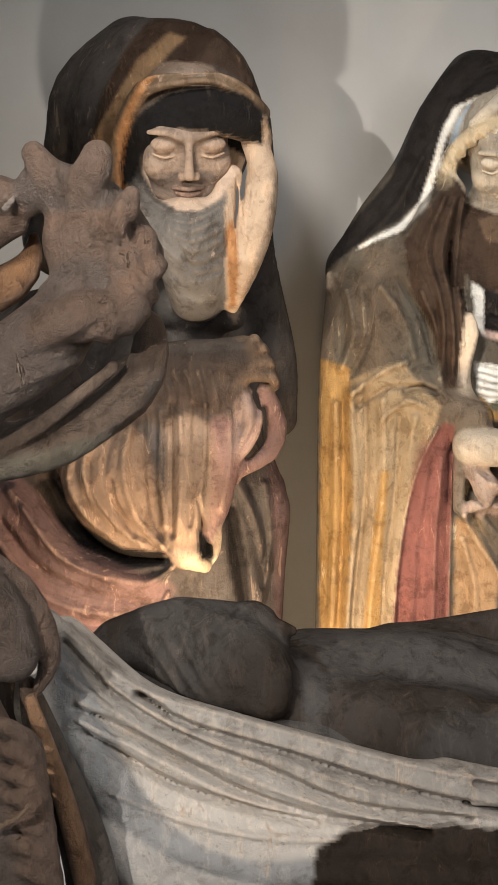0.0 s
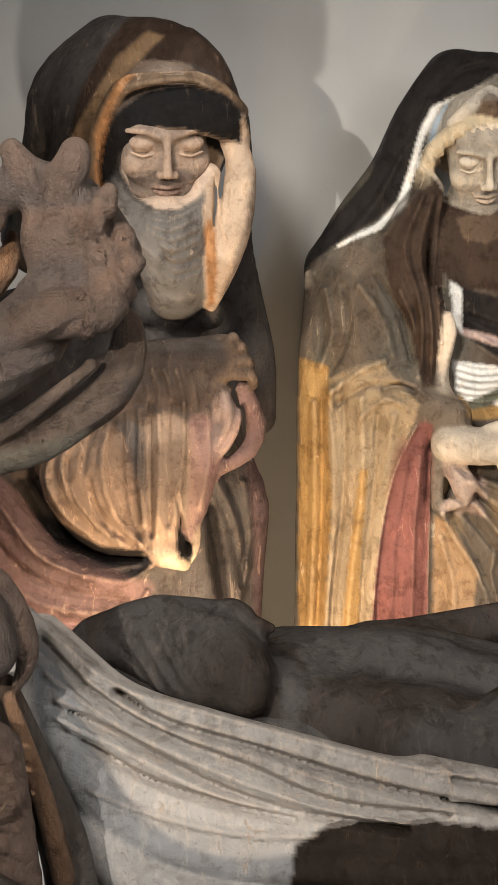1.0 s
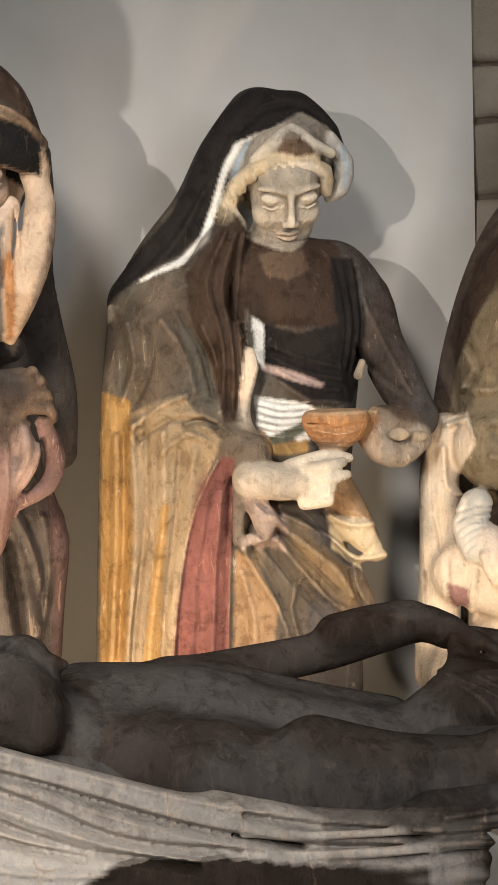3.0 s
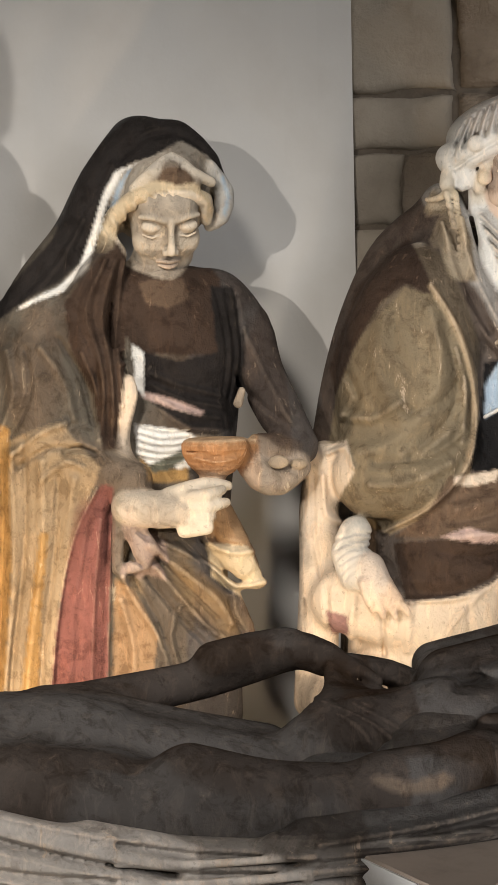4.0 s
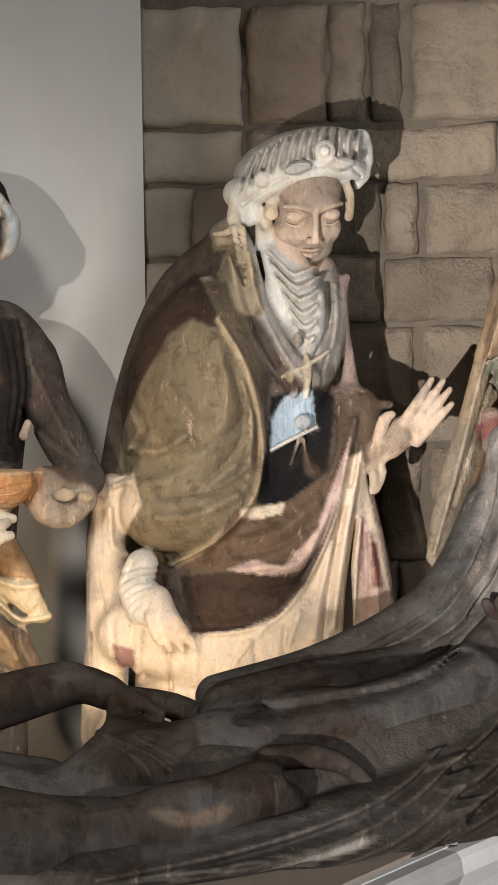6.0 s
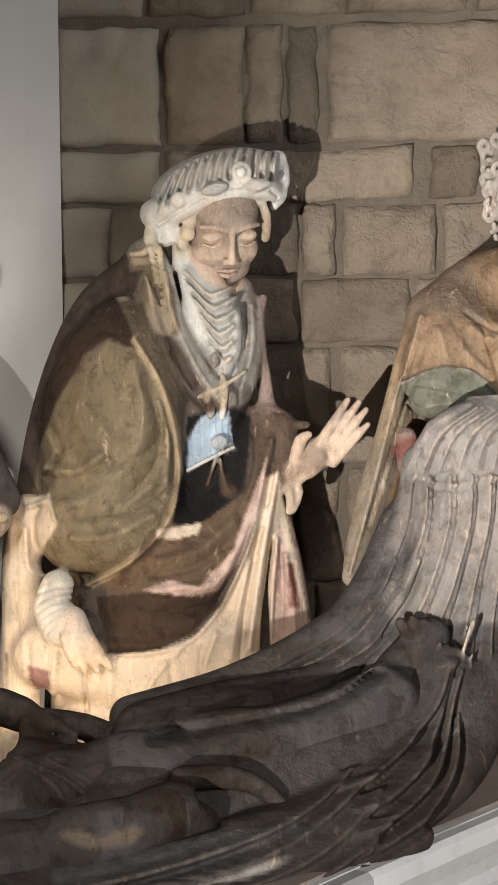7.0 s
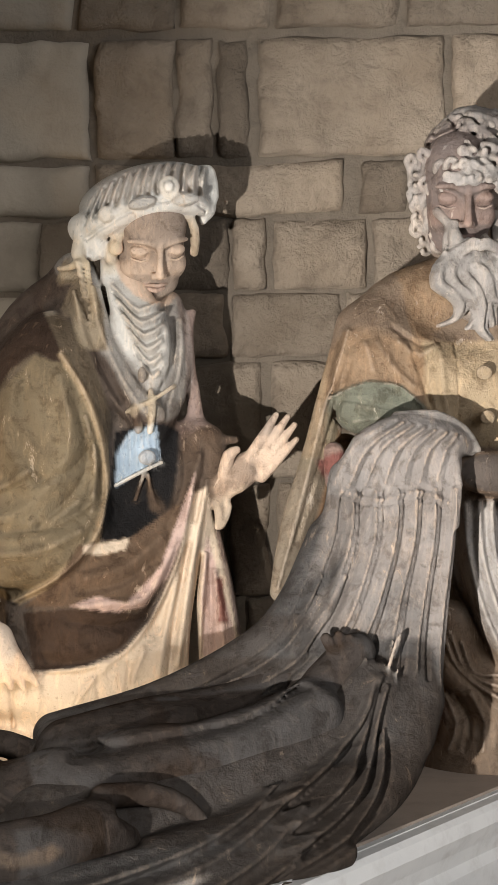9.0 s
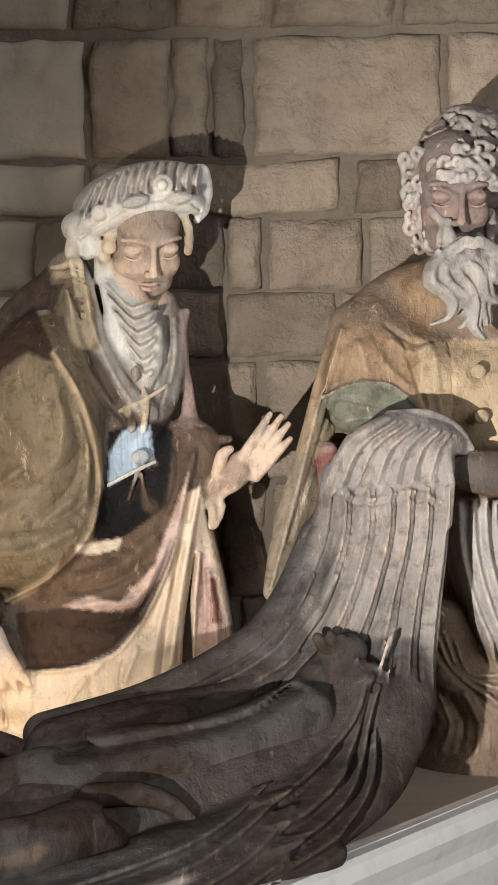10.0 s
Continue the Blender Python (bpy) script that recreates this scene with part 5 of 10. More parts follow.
b.fold([(0.245, -0.040, 1.079, 0.0118), (0.234, -0.040, 1.039, 0.0118), (0.243, -0.040, 0.978, 0.0118)], 0.0069, FACING)
tagged(b.skin("maiden_with_bowl_statue", MAIDEN, [face_b]), "painted statue of a bowed woman in black veil holding a bowl", "statue")

d = Clay((0.36, -0.21, 0.60), (1.11, 0.37, 2.14), 0.0034)
d.tube([(0.764, 0.180, 1.695, 0.1157), (0.731, 0.150, 1.437, 0.1563), (0.712, 0.130, 1.224, 0.1812), (0.705, 0.120, 0.956, 0.1962), (0.708, 0.130, 0.299, 0.2071)], BARK, k=0.0375)
face_d = head(d, (0.839, 0.050, 1.898), 0.217, (32.8, -3.0, 0.2), FLESH, (0.55, 0.37, 0.29), 1.07)
d.ball((0.845, 0.085, 1.978), (0.129, 0.112, 0.061), LINEN, (0, -14, 0), k=0.015)
d.tube([(0.717, 0.070, 1.919, 0.0244), (0.744, 0.020, 1.921, 0.0260), (0.789, -0.012, 1.942, 0.0238), (0.844, -0.025, 1.956, 0.0217), (0.901, -0.012, 1.958, 0.0198), (0.947, 0.030, 1.952, 0.0141)], LINEN, k=0.0187)
d.tube([(0.954, 0.050, 2.021, 0.0162), (0.959, 0.040, 1.978, 0.0141), (0.939, 0.035, 1.932, 0.0090)], LINEN, k=0.015)
d.tube([(0.721, 0.060, 1.907, 0.0223), (0.741, 0.040, 1.881, 0.0201), (0.732, 0.040, 1.866, 0.0121)], LINEN, k=0.015)
d.fold([(0.708, 0.000, 1.924, 0.0050), (0.717, 0.000, 1.951, 0.0060), (0.732, 0.000, 1.982, 0.0050)], -0.0080, TURNED, deep=0.14)
d.fold([(0.718, 0.000, 1.928, 0.0050), (0.726, 0.000, 1.955, 0.0060), (0.741, 0.000, 1.988, 0.0050)], 0.0060, TURNED, deep=0.14)
d.fold([(0.727, 0.000, 1.931, 0.0050), (0.735, 0.000, 1.960, 0.0060), (0.750, 0.000, 1.993, 0.0050)], -0.0080, TURNED, deep=0.14)
d.fold([(0.737, 0.000, 1.935, 0.0050), (0.745, 0.000, 1.964, 0.0060), (0.759, 0.000, 1.998, 0.0050)], 0.0060, TURNED, deep=0.14)
d.fold([(0.746, 0.000, 1.938, 0.0050), (0.754, 0.000, 1.968, 0.0060), (0.768, 0.000, 2.003, 0.0050)], -0.0080, TURNED, deep=0.14)
d.fold([(0.756, 0.000, 1.942, 0.0050), (0.763, 0.000, 1.972, 0.0060), (0.777, 0.000, 2.007, 0.0050)], 0.0060, TURNED, deep=0.14)
d.fold([(0.766, 0.000, 1.945, 0.0050), (0.772, 0.000, 1.976, 0.0060), (0.785, 0.000, 2.012, 0.0050)], -0.0080, TURNED, deep=0.14)
d.fold([(0.775, 0.000, 1.948, 0.0050), (0.782, 0.000, 1.980, 0.0060), (0.794, 0.000, 2.016, 0.0050)], 0.0060, TURNED, deep=0.14)
d.fold([(0.785, 0.000, 1.952, 0.0050), (0.791, 0.000, 1.984, 0.0060), (0.803, 0.000, 2.020, 0.0050)], -0.0080, TURNED, deep=0.14)
d.fold([(0.795, 0.000, 1.954, 0.0050), (0.800, 0.000, 1.987, 0.0060), (0.812, 0.000, 2.023, 0.0050)], 0.0060, TURNED, deep=0.14)
d.fold([(0.804, 0.000, 1.957, 0.0050), (0.810, 0.000, 1.990, 0.0060), (0.821, 0.000, 2.027, 0.0050)], -0.0080, TURNED, deep=0.14)
d.fold([(0.814, 0.000, 1.960, 0.0050), (0.819, 0.000, 1.993, 0.0060), (0.830, 0.000, 2.030, 0.0050)], 0.0060, TURNED, deep=0.14)
d.fold([(0.824, 0.000, 1.962, 0.0050), (0.828, 0.000, 1.995, 0.0060), (0.839, 0.000, 2.032, 0.0050)], -0.0080, TURNED, deep=0.14)
d.fold([(0.833, 0.000, 1.965, 0.0050), (0.837, 0.000, 1.997, 0.0060), (0.848, 0.000, 2.034, 0.0050)], 0.0060, TURNED, deep=0.14)
d.fold([(0.843, 0.000, 1.966, 0.0050), (0.847, 0.000, 1.999, 0.0060), (0.857, 0.000, 2.036, 0.0050)], -0.0080, TURNED, deep=0.14)
d.fold([(0.853, 0.000, 1.968, 0.0050), (0.856, 0.000, 2.001, 0.0060), (0.866, 0.000, 2.037, 0.0050)], 0.0060, TURNED, deep=0.14)
d.fold([(0.862, 0.000, 1.970, 0.0050), (0.866, 0.000, 2.002, 0.0060), (0.875, 0.000, 2.038, 0.0050)], -0.0080, TURNED, deep=0.14)
d.fold([(0.872, 0.000, 1.971, 0.0050), (0.875, 0.000, 2.003, 0.0060), (0.884, 0.000, 2.039, 0.0050)], 0.0060, TURNED, deep=0.14)
d.fold([(0.882, 0.000, 1.972, 0.0050), (0.884, 0.000, 2.003, 0.0060), (0.893, 0.000, 2.039, 0.0050)], -0.0080, TURNED, deep=0.14)
d.fold([(0.892, 0.000, 1.973, 0.0050), (0.894, 0.000, 2.003, 0.0060), (0.902, 0.000, 2.038, 0.0050)], 0.0060, TURNED, deep=0.14)
d.fold([(0.902, 0.000, 1.973, 0.0050), (0.903, 0.000, 2.003, 0.0060), (0.911, 0.000, 2.037, 0.0050)], -0.0080, TURNED, deep=0.14)
d.fold([(0.911, 0.000, 1.973, 0.0050), (0.912, 0.000, 2.003, 0.0060), (0.920, 0.000, 2.036, 0.0050)], 0.0060, TURNED, deep=0.14)
d.fold([(0.921, 0.000, 1.973, 0.0050), (0.922, 0.000, 2.002, 0.0060), (0.929, 0.000, 2.035, 0.0050)], -0.0080, TURNED, deep=0.14)
d.fold([(0.931, 0.000, 1.973, 0.0050), (0.931, 0.000, 2.001, 0.0060), (0.938, 0.000, 2.032, 0.0050)], 0.0060, TURNED, deep=0.14)
d.fold([(0.702, -0.020, 1.900, 0.0059), (0.749, -0.020, 1.920, 0.0069), (0.813, -0.020, 1.948, 0.0069), (0.888, -0.020, 1.958, 0.0059), (0.931, -0.020, 1.950, 0.0049)], -0.0079, TURNED, deep=0.12)
d.ball((0.854, -0.045, 1.984), (0.020, 0.011, 0.020), IVORY, k=0.005)
d.ball((0.850, -0.058, 1.982), (0.010, 0.007, 0.010), LINEN, k=0.003)
d.ball((0.744, -0.015, 1.935), (0.015, 0.010, 0.015), IVORY, k=0.005)
d.ball((0.804, -0.045, 1.954), (0.026, 0.010, 0.012), GREY, (0, -14, 0), k=0.005)
d.fold([(0.778, -0.055, 1.951, 0.0029), (0.801, -0.055, 1.959, 0.0039), (0.824, -0.055, 1.960, 0.0029)], 0.0039, TURNED)
d.fold([(0.778, -0.055, 1.948, 0.0029), (0.801, -0.055, 1.952, 0.0039), (0.824, -0.055, 1.957, 0.0029)], 0.0039, TURNED)
d.fold([(0.778, -0.055, 1.945, 0.0029), (0.801, -0.055, 1.945, 0.0039), (0.824, -0.055, 1.954, 0.0029)], 0.0039, TURNED)
d.ball((0.884, -0.045, 1.962), (0.026, 0.010, 0.012), GREY, (0, 0, 0), k=0.005)
d.fold([(0.858, -0.055, 1.959, 0.0029), (0.881, -0.055, 1.968, 0.0039), (0.905, -0.055, 1.968, 0.0029)], 0.0039, TURNED)
d.fold([(0.858, -0.055, 1.956, 0.0029), (0.881, -0.055, 1.961, 0.0039), (0.905, -0.055, 1.965, 0.0029)], 0.0039, TURNED)
d.fold([(0.858, -0.055, 1.953, 0.0029), (0.881, -0.055, 1.953, 0.0039), (0.905, -0.055, 1.962, 0.0029)], 0.0039, TURNED)
d.tube([(0.761, 0.030, 1.861, 0.0110), (0.773, 0.015, 1.895, 0.0110), (0.799, 0.000, 1.923, 0.0080), (0.858, -0.012, 1.939, 0.0059), (0.907, 0.000, 1.930, 0.0080), (0.919, 0.015, 1.896, 0.0090), (0.921, 0.030, 1.872, 0.0080)], STRAW, k=0.008)
d.ball((0.768, 0.012, 1.877), (0.014, 0.012, 0.014), STRAW, k=0.006)
d.tube([(0.711, 0.050, 1.896, 0.0121), (0.704, 0.040, 1.868, 0.0131), (0.710, 0.040, 1.854, 0.0081)], STRAW, k=0.008)
d.tube([(0.699, 0.020, 1.849, 0.0070), (0.707, 0.010, 1.802, 0.0070), (0.715, 0.000, 1.715, 0.0050)], STRAW, k=0.006)
d.fold([(0.688, 0.000, 1.840, 0.0035), (0.702, 0.000, 1.834, 0.0035)], -0.0040, TURNED)
d.fold([(0.690, 0.000, 1.825, 0.0035), (0.705, 0.000, 1.819, 0.0035)], -0.0040, TURNED)
d.fold([(0.693, 0.000, 1.810, 0.0035), (0.708, 0.000, 1.804, 0.0035)], -0.0040, TURNED)
d.fold([(0.696, 0.000, 1.795, 0.0035), (0.710, 0.000, 1.789, 0.0035)], -0.0040, TURNED)
d.fold([(0.698, 0.000, 1.780, 0.0035), (0.713, 0.000, 1.774, 0.0035)], -0.0040, TURNED)
d.fold([(0.701, 0.000, 1.765, 0.0035), (0.716, 0.000, 1.759, 0.0035)], -0.0040, TURNED)
d.fold([(0.704, 0.000, 1.750, 0.0035), (0.718, 0.000, 1.744, 0.0035)], -0.0040, TURNED)
d.fold([(0.706, 0.000, 1.735, 0.0035), (0.721, 0.000, 1.729, 0.0035)], -0.0040, TURNED)
d.fold([(0.709, 0.000, 1.720, 0.0035), (0.724, 0.000, 1.714, 0.0035)], -0.0040, TURNED)
d.tube([(0.714, 0.020, 1.849, 0.0070), (0.719, 0.010, 1.803, 0.0070), (0.723, 0.000, 1.774, 0.0050)], STRAW, k=0.006)
d.fold([(0.703, 0.000, 1.841, 0.0035), (0.717, 0.000, 1.834, 0.0035)], -0.0040, TURNED)
d.fold([(0.704, 0.000, 1.833, 0.0035), (0.719, 0.000, 1.826, 0.0035)], -0.0040, TURNED)
d.fold([(0.706, 0.000, 1.825, 0.0035), (0.721, 0.000, 1.818, 0.0035)], -0.0040, TURNED)
d.fold([(0.708, 0.000, 1.816, 0.0035), (0.722, 0.000, 1.810, 0.0035)], -0.0040, TURNED)
d.fold([(0.709, 0.000, 1.808, 0.0035), (0.724, 0.000, 1.802, 0.0035)], -0.0040, TURNED)
d.fold([(0.711, 0.000, 1.800, 0.0035), (0.726, 0.000, 1.794, 0.0035)], -0.0040, TURNED)
d.fold([(0.713, 0.000, 1.792, 0.0035), (0.728, 0.000, 1.786, 0.0035)], -0.0040, TURNED)
d.fold([(0.715, 0.000, 1.784, 0.0035), (0.729, 0.000, 1.778, 0.0035)], -0.0040, TURNED)
d.fold([(0.716, 0.000, 1.776, 0.0035), (0.731, 0.000, 1.770, 0.0035)], -0.0040, TURNED)
d.tube([(0.708, 0.030, 1.855, 0.0090), (0.689, 0.040, 1.843, 0.0060), (0.672, 0.060, 1.842, 0.0041)], STRAW, k=0.006)
d.tube([(0.790, 0.060, 1.837, 0.0304), (0.808, 0.040, 1.773, 0.0403), (0.827, 0.010, 1.720, 0.0399), (0.834, 0.000, 1.668, 0.0298), (0.831, -0.010, 1.635, 0.0139)], LINEN, k=0.025)
d.tube([(0.761, 0.060, 1.858, 0.0101), (0.761, 0.040, 1.804, 0.0101), (0.778, 0.010, 1.741, 0.0100), (0.801, -0.005, 1.689, 0.0089)], LINEN, k=0.0125)
d.fold([(0.757, 0.000, 1.812, 0.0060), (0.807, 0.000, 1.761, 0.0070), (0.859, 0.000, 1.790, 0.0060)], 0.0080, TURNED)
d.fold([(0.762, 0.000, 1.798, 0.0060), (0.809, 0.000, 1.749, 0.0070), (0.858, 0.000, 1.775, 0.0060)], -0.0089, TURNED)
d.fold([(0.767, 0.000, 1.784, 0.0060), (0.811, 0.000, 1.736, 0.0070), (0.856, 0.000, 1.761, 0.0060)], 0.0080, TURNED)
d.fold([(0.772, 0.000, 1.769, 0.0060), (0.813, 0.000, 1.724, 0.0070), (0.854, 0.000, 1.746, 0.0060)], -0.0089, TURNED)
d.fold([(0.777, 0.000, 1.755, 0.0060), (0.815, 0.000, 1.712, 0.0070), (0.852, 0.000, 1.732, 0.0060)], 0.0080, TURNED)
d.fold([(0.783, 0.000, 1.740, 0.0060), (0.817, 0.000, 1.699, 0.0070), (0.850, 0.000, 1.717, 0.0060)], -0.0089, TURNED)
d.fold([(0.788, 0.000, 1.726, 0.0060), (0.819, 0.000, 1.687, 0.0070), (0.848, 0.000, 1.703, 0.0060)], 0.0080, TURNED)
d.fold([(0.793, 0.000, 1.712, 0.0060), (0.821, 0.000, 1.674, 0.0070), (0.847, 0.000, 1.689, 0.0060)], -0.0089, TURNED)
d.fold([(0.798, 0.000, 1.697, 0.0060), (0.823, 0.000, 1.662, 0.0070), (0.845, 0.000, 1.674, 0.0060)], 0.0080, TURNED)
d.fold([(0.803, 0.000, 1.683, 0.0060), (0.825, 0.000, 1.650, 0.0070), (0.843, 0.000, 1.660, 0.0060)], -0.0089, TURNED)
d.fold([(0.808, 0.000, 1.668, 0.0060), (0.827, 0.000, 1.637, 0.0070), (0.841, 0.000, 1.645, 0.0060)], 0.0080, TURNED)
d.dye([(0.764, 0.000, 1.848), (0.777, 0.000, 1.894), (0.818, 0.000, 1.925), (0.894, 0.000, 1.928), (0.908, 0.000, 1.874), (0.896, 0.000, 1.818), (0.865, 0.000, 1.781), (0.832, 0.000, 1.771), (0.800, 0.000, 1.790), (0.774, 0.000, 1.820)], FLESH, TURNED)
d.tube([(0.925, 0.060, 1.762, 0.0071), (0.911, 0.050, 1.726, 0.0101), (0.903, 0.040, 1.689, 0.0131), (0.915, 0.040, 1.626, 0.0141), (0.925, 0.040, 1.563, 0.0131)], PINK, k=0.015)
d.tube([(0.712, 0.100, 1.840, 0.0349), (0.719, 0.060, 1.754, 0.0446), (0.761, 0.020, 1.659, 0.0420), (0.816, -0.010, 1.575, 0.0317)], UMBER, k=0.025)
d.tube([(0.880, 0.070, 1.775, 0.0285), (0.886, 0.040, 1.690, 0.0302), (0.868, 0.010, 1.606, 0.0259), (0.832, -0.015, 1.544, 0.0178)], UMBER, k=0.0187)
d.tube([(0.717, 0.140, 1.822, 0.0419), (0.636, 0.140, 1.745, 0.0523), (0.581, 0.140, 1.645, 0.0523), (0.533, 0.140, 1.523, 0.0440), (0.497, 0.140, 1.388, 0.0356)], UMBER, k=0.0375)
d.fold([(0.721, 0.000, 1.802, 0.0099), (0.736, 0.000, 1.720, 0.0099), (0.777, 0.000, 1.627, 0.0099), (0.813, 0.000, 1.575, 0.0099)], 0.0070, TURNED)
d.fold([(0.705, 0.000, 1.781, 0.0099), (0.724, 0.000, 1.690, 0.0099), (0.771, 0.000, 1.597, 0.0099)], -0.0080, TURNED)
d.fold([(0.684, 0.000, 1.802, 0.0099), (0.704, 0.000, 1.710, 0.0099), (0.750, 0.000, 1.607, 0.0099), (0.792, 0.000, 1.555, 0.0099)], 0.0070, TURNED)
d.fold([(0.870, 0.000, 1.750, 0.0099), (0.871, 0.000, 1.668, 0.0099), (0.851, 0.000, 1.585, 0.0099)], -0.0070, TURNED)
d.fold([(0.886, 0.000, 1.750, 0.0099), (0.885, 0.000, 1.668, 0.0099), (0.862, 0.000, 1.595, 0.0099)], 0.0060, TURNED)
d.fold([(0.742, 0.000, 1.812, 0.0099), (0.757, 0.000, 1.720, 0.0099), (0.793, 0.000, 1.648, 0.0099), (0.825, 0.000, 1.606, 0.0099)], -0.0060, TURNED)
d.ball((0.659, 0.055, 1.741), (0.012, 0.008, 0.008), IVORY, k=0.006)
d.ball((0.630, 0.060, 1.526), (0.127, 0.142, 0.238), OLIVE, (0, 9, 0), k=0.03)
d.tube([(0.557, 0.000, 1.346, 0.0795), (0.623, -0.030, 1.346, 0.0689), (0.697, -0.030, 1.384, 0.0394)], OLIVE, k=0.0375)
d.dye([(0.626, 0.020, 1.783), (0.676, 0.020, 1.660), (0.665, 0.020, 1.650), (0.624, 0.020, 1.681), (0.576, 0.020, 1.651), (0.523, 0.020, 1.570), (0.486, 0.020, 1.489), (0.471, 0.020, 1.550), (0.525, 0.020, 1.692)], UMBER, TURNED)
d.dye([(0.614, 0.000, 1.675), (0.666, 0.000, 1.659), (0.707, 0.000, 1.608), (0.740, 0.000, 1.525), (0.745, 0.000, 1.422), (0.719, 0.000, 1.345), (0.650, 0.000, 1.276), (0.565, 0.000, 1.243), (0.499, 0.000, 1.272), (0.460, 0.000, 1.400), (0.482, 0.000, 1.500), (0.530, 0.000, 1.590)], OLIVE, TURNED)
d.fold([(0.650, -0.050, 1.684, 0.0098), (0.695, -0.050, 1.608, 0.0098), (0.725, -0.050, 1.516, 0.0098), (0.729, -0.050, 1.415, 0.0098), (0.704, -0.050, 1.347, 0.0098), (0.638, -0.050, 1.284, 0.0088), (0.555, -0.050, 1.249, 0.0078)], 0.0088, TURNED)
d.dye([(0.650, -0.050, 1.694), (0.703, -0.050, 1.608), (0.735, -0.050, 1.516), (0.738, -0.050, 1.415), (0.710, -0.050, 1.339), (0.638, -0.050, 1.274), (0.555, -0.050, 1.239), (0.555, -0.050, 1.249), (0.634, -0.050, 1.291), (0.702, -0.050, 1.352), (0.721, -0.050, 1.420), (0.720, -0.050, 1.511), (0.690, -0.050, 1.600), (0.644, -0.050, 1.681)], OCHRE, TURNED, deep=0.05)
d.fold([(0.649, -0.050, 1.638, 0.0235), (0.668, -0.050, 1.548, 0.0235), (0.646, -0.050, 1.468, 0.0235), (0.578, -0.050, 1.409, 0.0235), (0.517, -0.050, 1.391, 0.0235)], 0.0098, TURNED, deep=0.14)
d.fold([(0.674, -0.050, 1.598, 0.0157), (0.696, -0.050, 1.517, 0.0157), (0.677, -0.050, 1.447, 0.0157), (0.609, -0.050, 1.378, 0.0157)], -0.0088, TURNED, deep=0.14)
d.fold([(0.562, -0.050, 1.629, 0.0254), (0.550, -0.050, 1.530, 0.0254), (0.589, -0.050, 1.449, 0.0254)], 0.0078, TURNED, deep=0.14)
d.fold([(0.610, -0.050, 1.458, 0.0157), (0.667, -0.050, 1.477, 0.0157), (0.704, -0.050, 1.527, 0.0157)], -0.0098, TURNED, deep=0.14)
d.fold([(0.547, -0.050, 1.370, 0.0157), (0.629, -0.050, 1.375, 0.0157), (0.703, -0.050, 1.416, 0.0157)], -0.0108, TURNED, deep=0.14)
d.fold([(0.536, -0.050, 1.330, 0.0176), (0.608, -0.050, 1.333, 0.0176), (0.681, -0.050, 1.366, 0.0176)], 0.0088, TURNED, deep=0.14)
d.fold([(0.494, -0.050, 1.536, 0.0127), (0.514, -0.050, 1.491, 0.0127), (0.486, -0.050, 1.452, 0.0127)], -0.0098, TURNED, deep=0.14)
d.fold([(0.483, -0.050, 1.462, 0.0147), (0.538, -0.050, 1.450, 0.0147), (0.590, -0.050, 1.474, 0.0147)], 0.0088, TURNED, deep=0.14)
d.fold([(0.694, -0.050, 1.567, 0.0117), (0.712, -0.050, 1.486, 0.0117), (0.702, -0.050, 1.405, 0.0117)], 0.0078, TURNED, deep=0.14)
d.fold([(0.593, -0.050, 1.649, 0.0196), (0.581, -0.050, 1.589, 0.0196), (0.606, -0.050, 1.529, 0.0196)], -0.0059, TURNED, deep=0.14)
d.tube([(0.816, 0.030, 1.523, 0.0502), (0.815, 0.030, 1.440, 0.0542), (0.789, 0.020, 1.357, 0.0560)], BLACK, k=0.025)
d.dye([(0.759, 0.000, 1.545), (0.845, 0.000, 1.554), (0.880, 0.000, 1.543), (0.865, 0.000, 1.388), (0.783, 0.000, 1.343), (0.727, 0.000, 1.345), (0.747, 0.000, 1.443)], BLACK, TURNED)
d.dye([(0.754, -0.020, 1.505), (0.781, -0.020, 1.545), (0.831, -0.020, 1.553), (0.837, -0.020, 1.493), (0.796, -0.020, 1.468), (0.753, -0.020, 1.443)], BLUE, TURNED)
d.fold([(0.763, -0.020, 1.541, 0.0035), (0.764, -0.020, 1.474, 0.0035)], -0.0040, TURNED)
d.fold([(0.774, -0.020, 1.540, 0.0035), (0.775, -0.020, 1.474, 0.0035)], -0.0040, TURNED)
d.fold([(0.786, -0.020, 1.540, 0.0035), (0.787, -0.020, 1.473, 0.0035)], -0.0040, TURNED)
d.fold([(0.798, -0.020, 1.540, 0.0035), (0.799, -0.020, 1.473, 0.0035)], -0.0040, TURNED)
d.fold([(0.809, -0.020, 1.540, 0.0035), (0.811, -0.020, 1.473, 0.0035)], -0.0040, TURNED)
d.fold([(0.821, -0.020, 1.539, 0.0035), (0.822, -0.020, 1.472, 0.0035)], -0.0040, TURNED)
d.fold([(0.833, -0.020, 1.539, 0.0035), (0.834, -0.020, 1.472, 0.0035)], -0.0040, TURNED)
d.ball((0.809, -0.035, 1.496), (0.017, 0.009, 0.014), GREY, k=0.004)
d.tube([(0.753, -0.020, 1.446, 0.0040), (0.791, -0.035, 1.467, 0.0039), (0.837, -0.025, 1.486, 0.0039)], LINEN, k=0.004)
d.tube([(0.803, -0.030, 1.465, 0.0039), (0.787, -0.030, 1.420, 0.0039)], BARK, k=0.004)
d.tube([(0.811, -0.030, 1.465, 0.0039), (0.820, -0.030, 1.409, 0.0039)], BARK, k=0.004)
d.tube([(0.818, -0.030, 1.616, 0.0049), (0.818, -0.045, 1.586, 0.0069), (0.812, -0.045, 1.543, 0.0059)], STRAW, k=0.004)
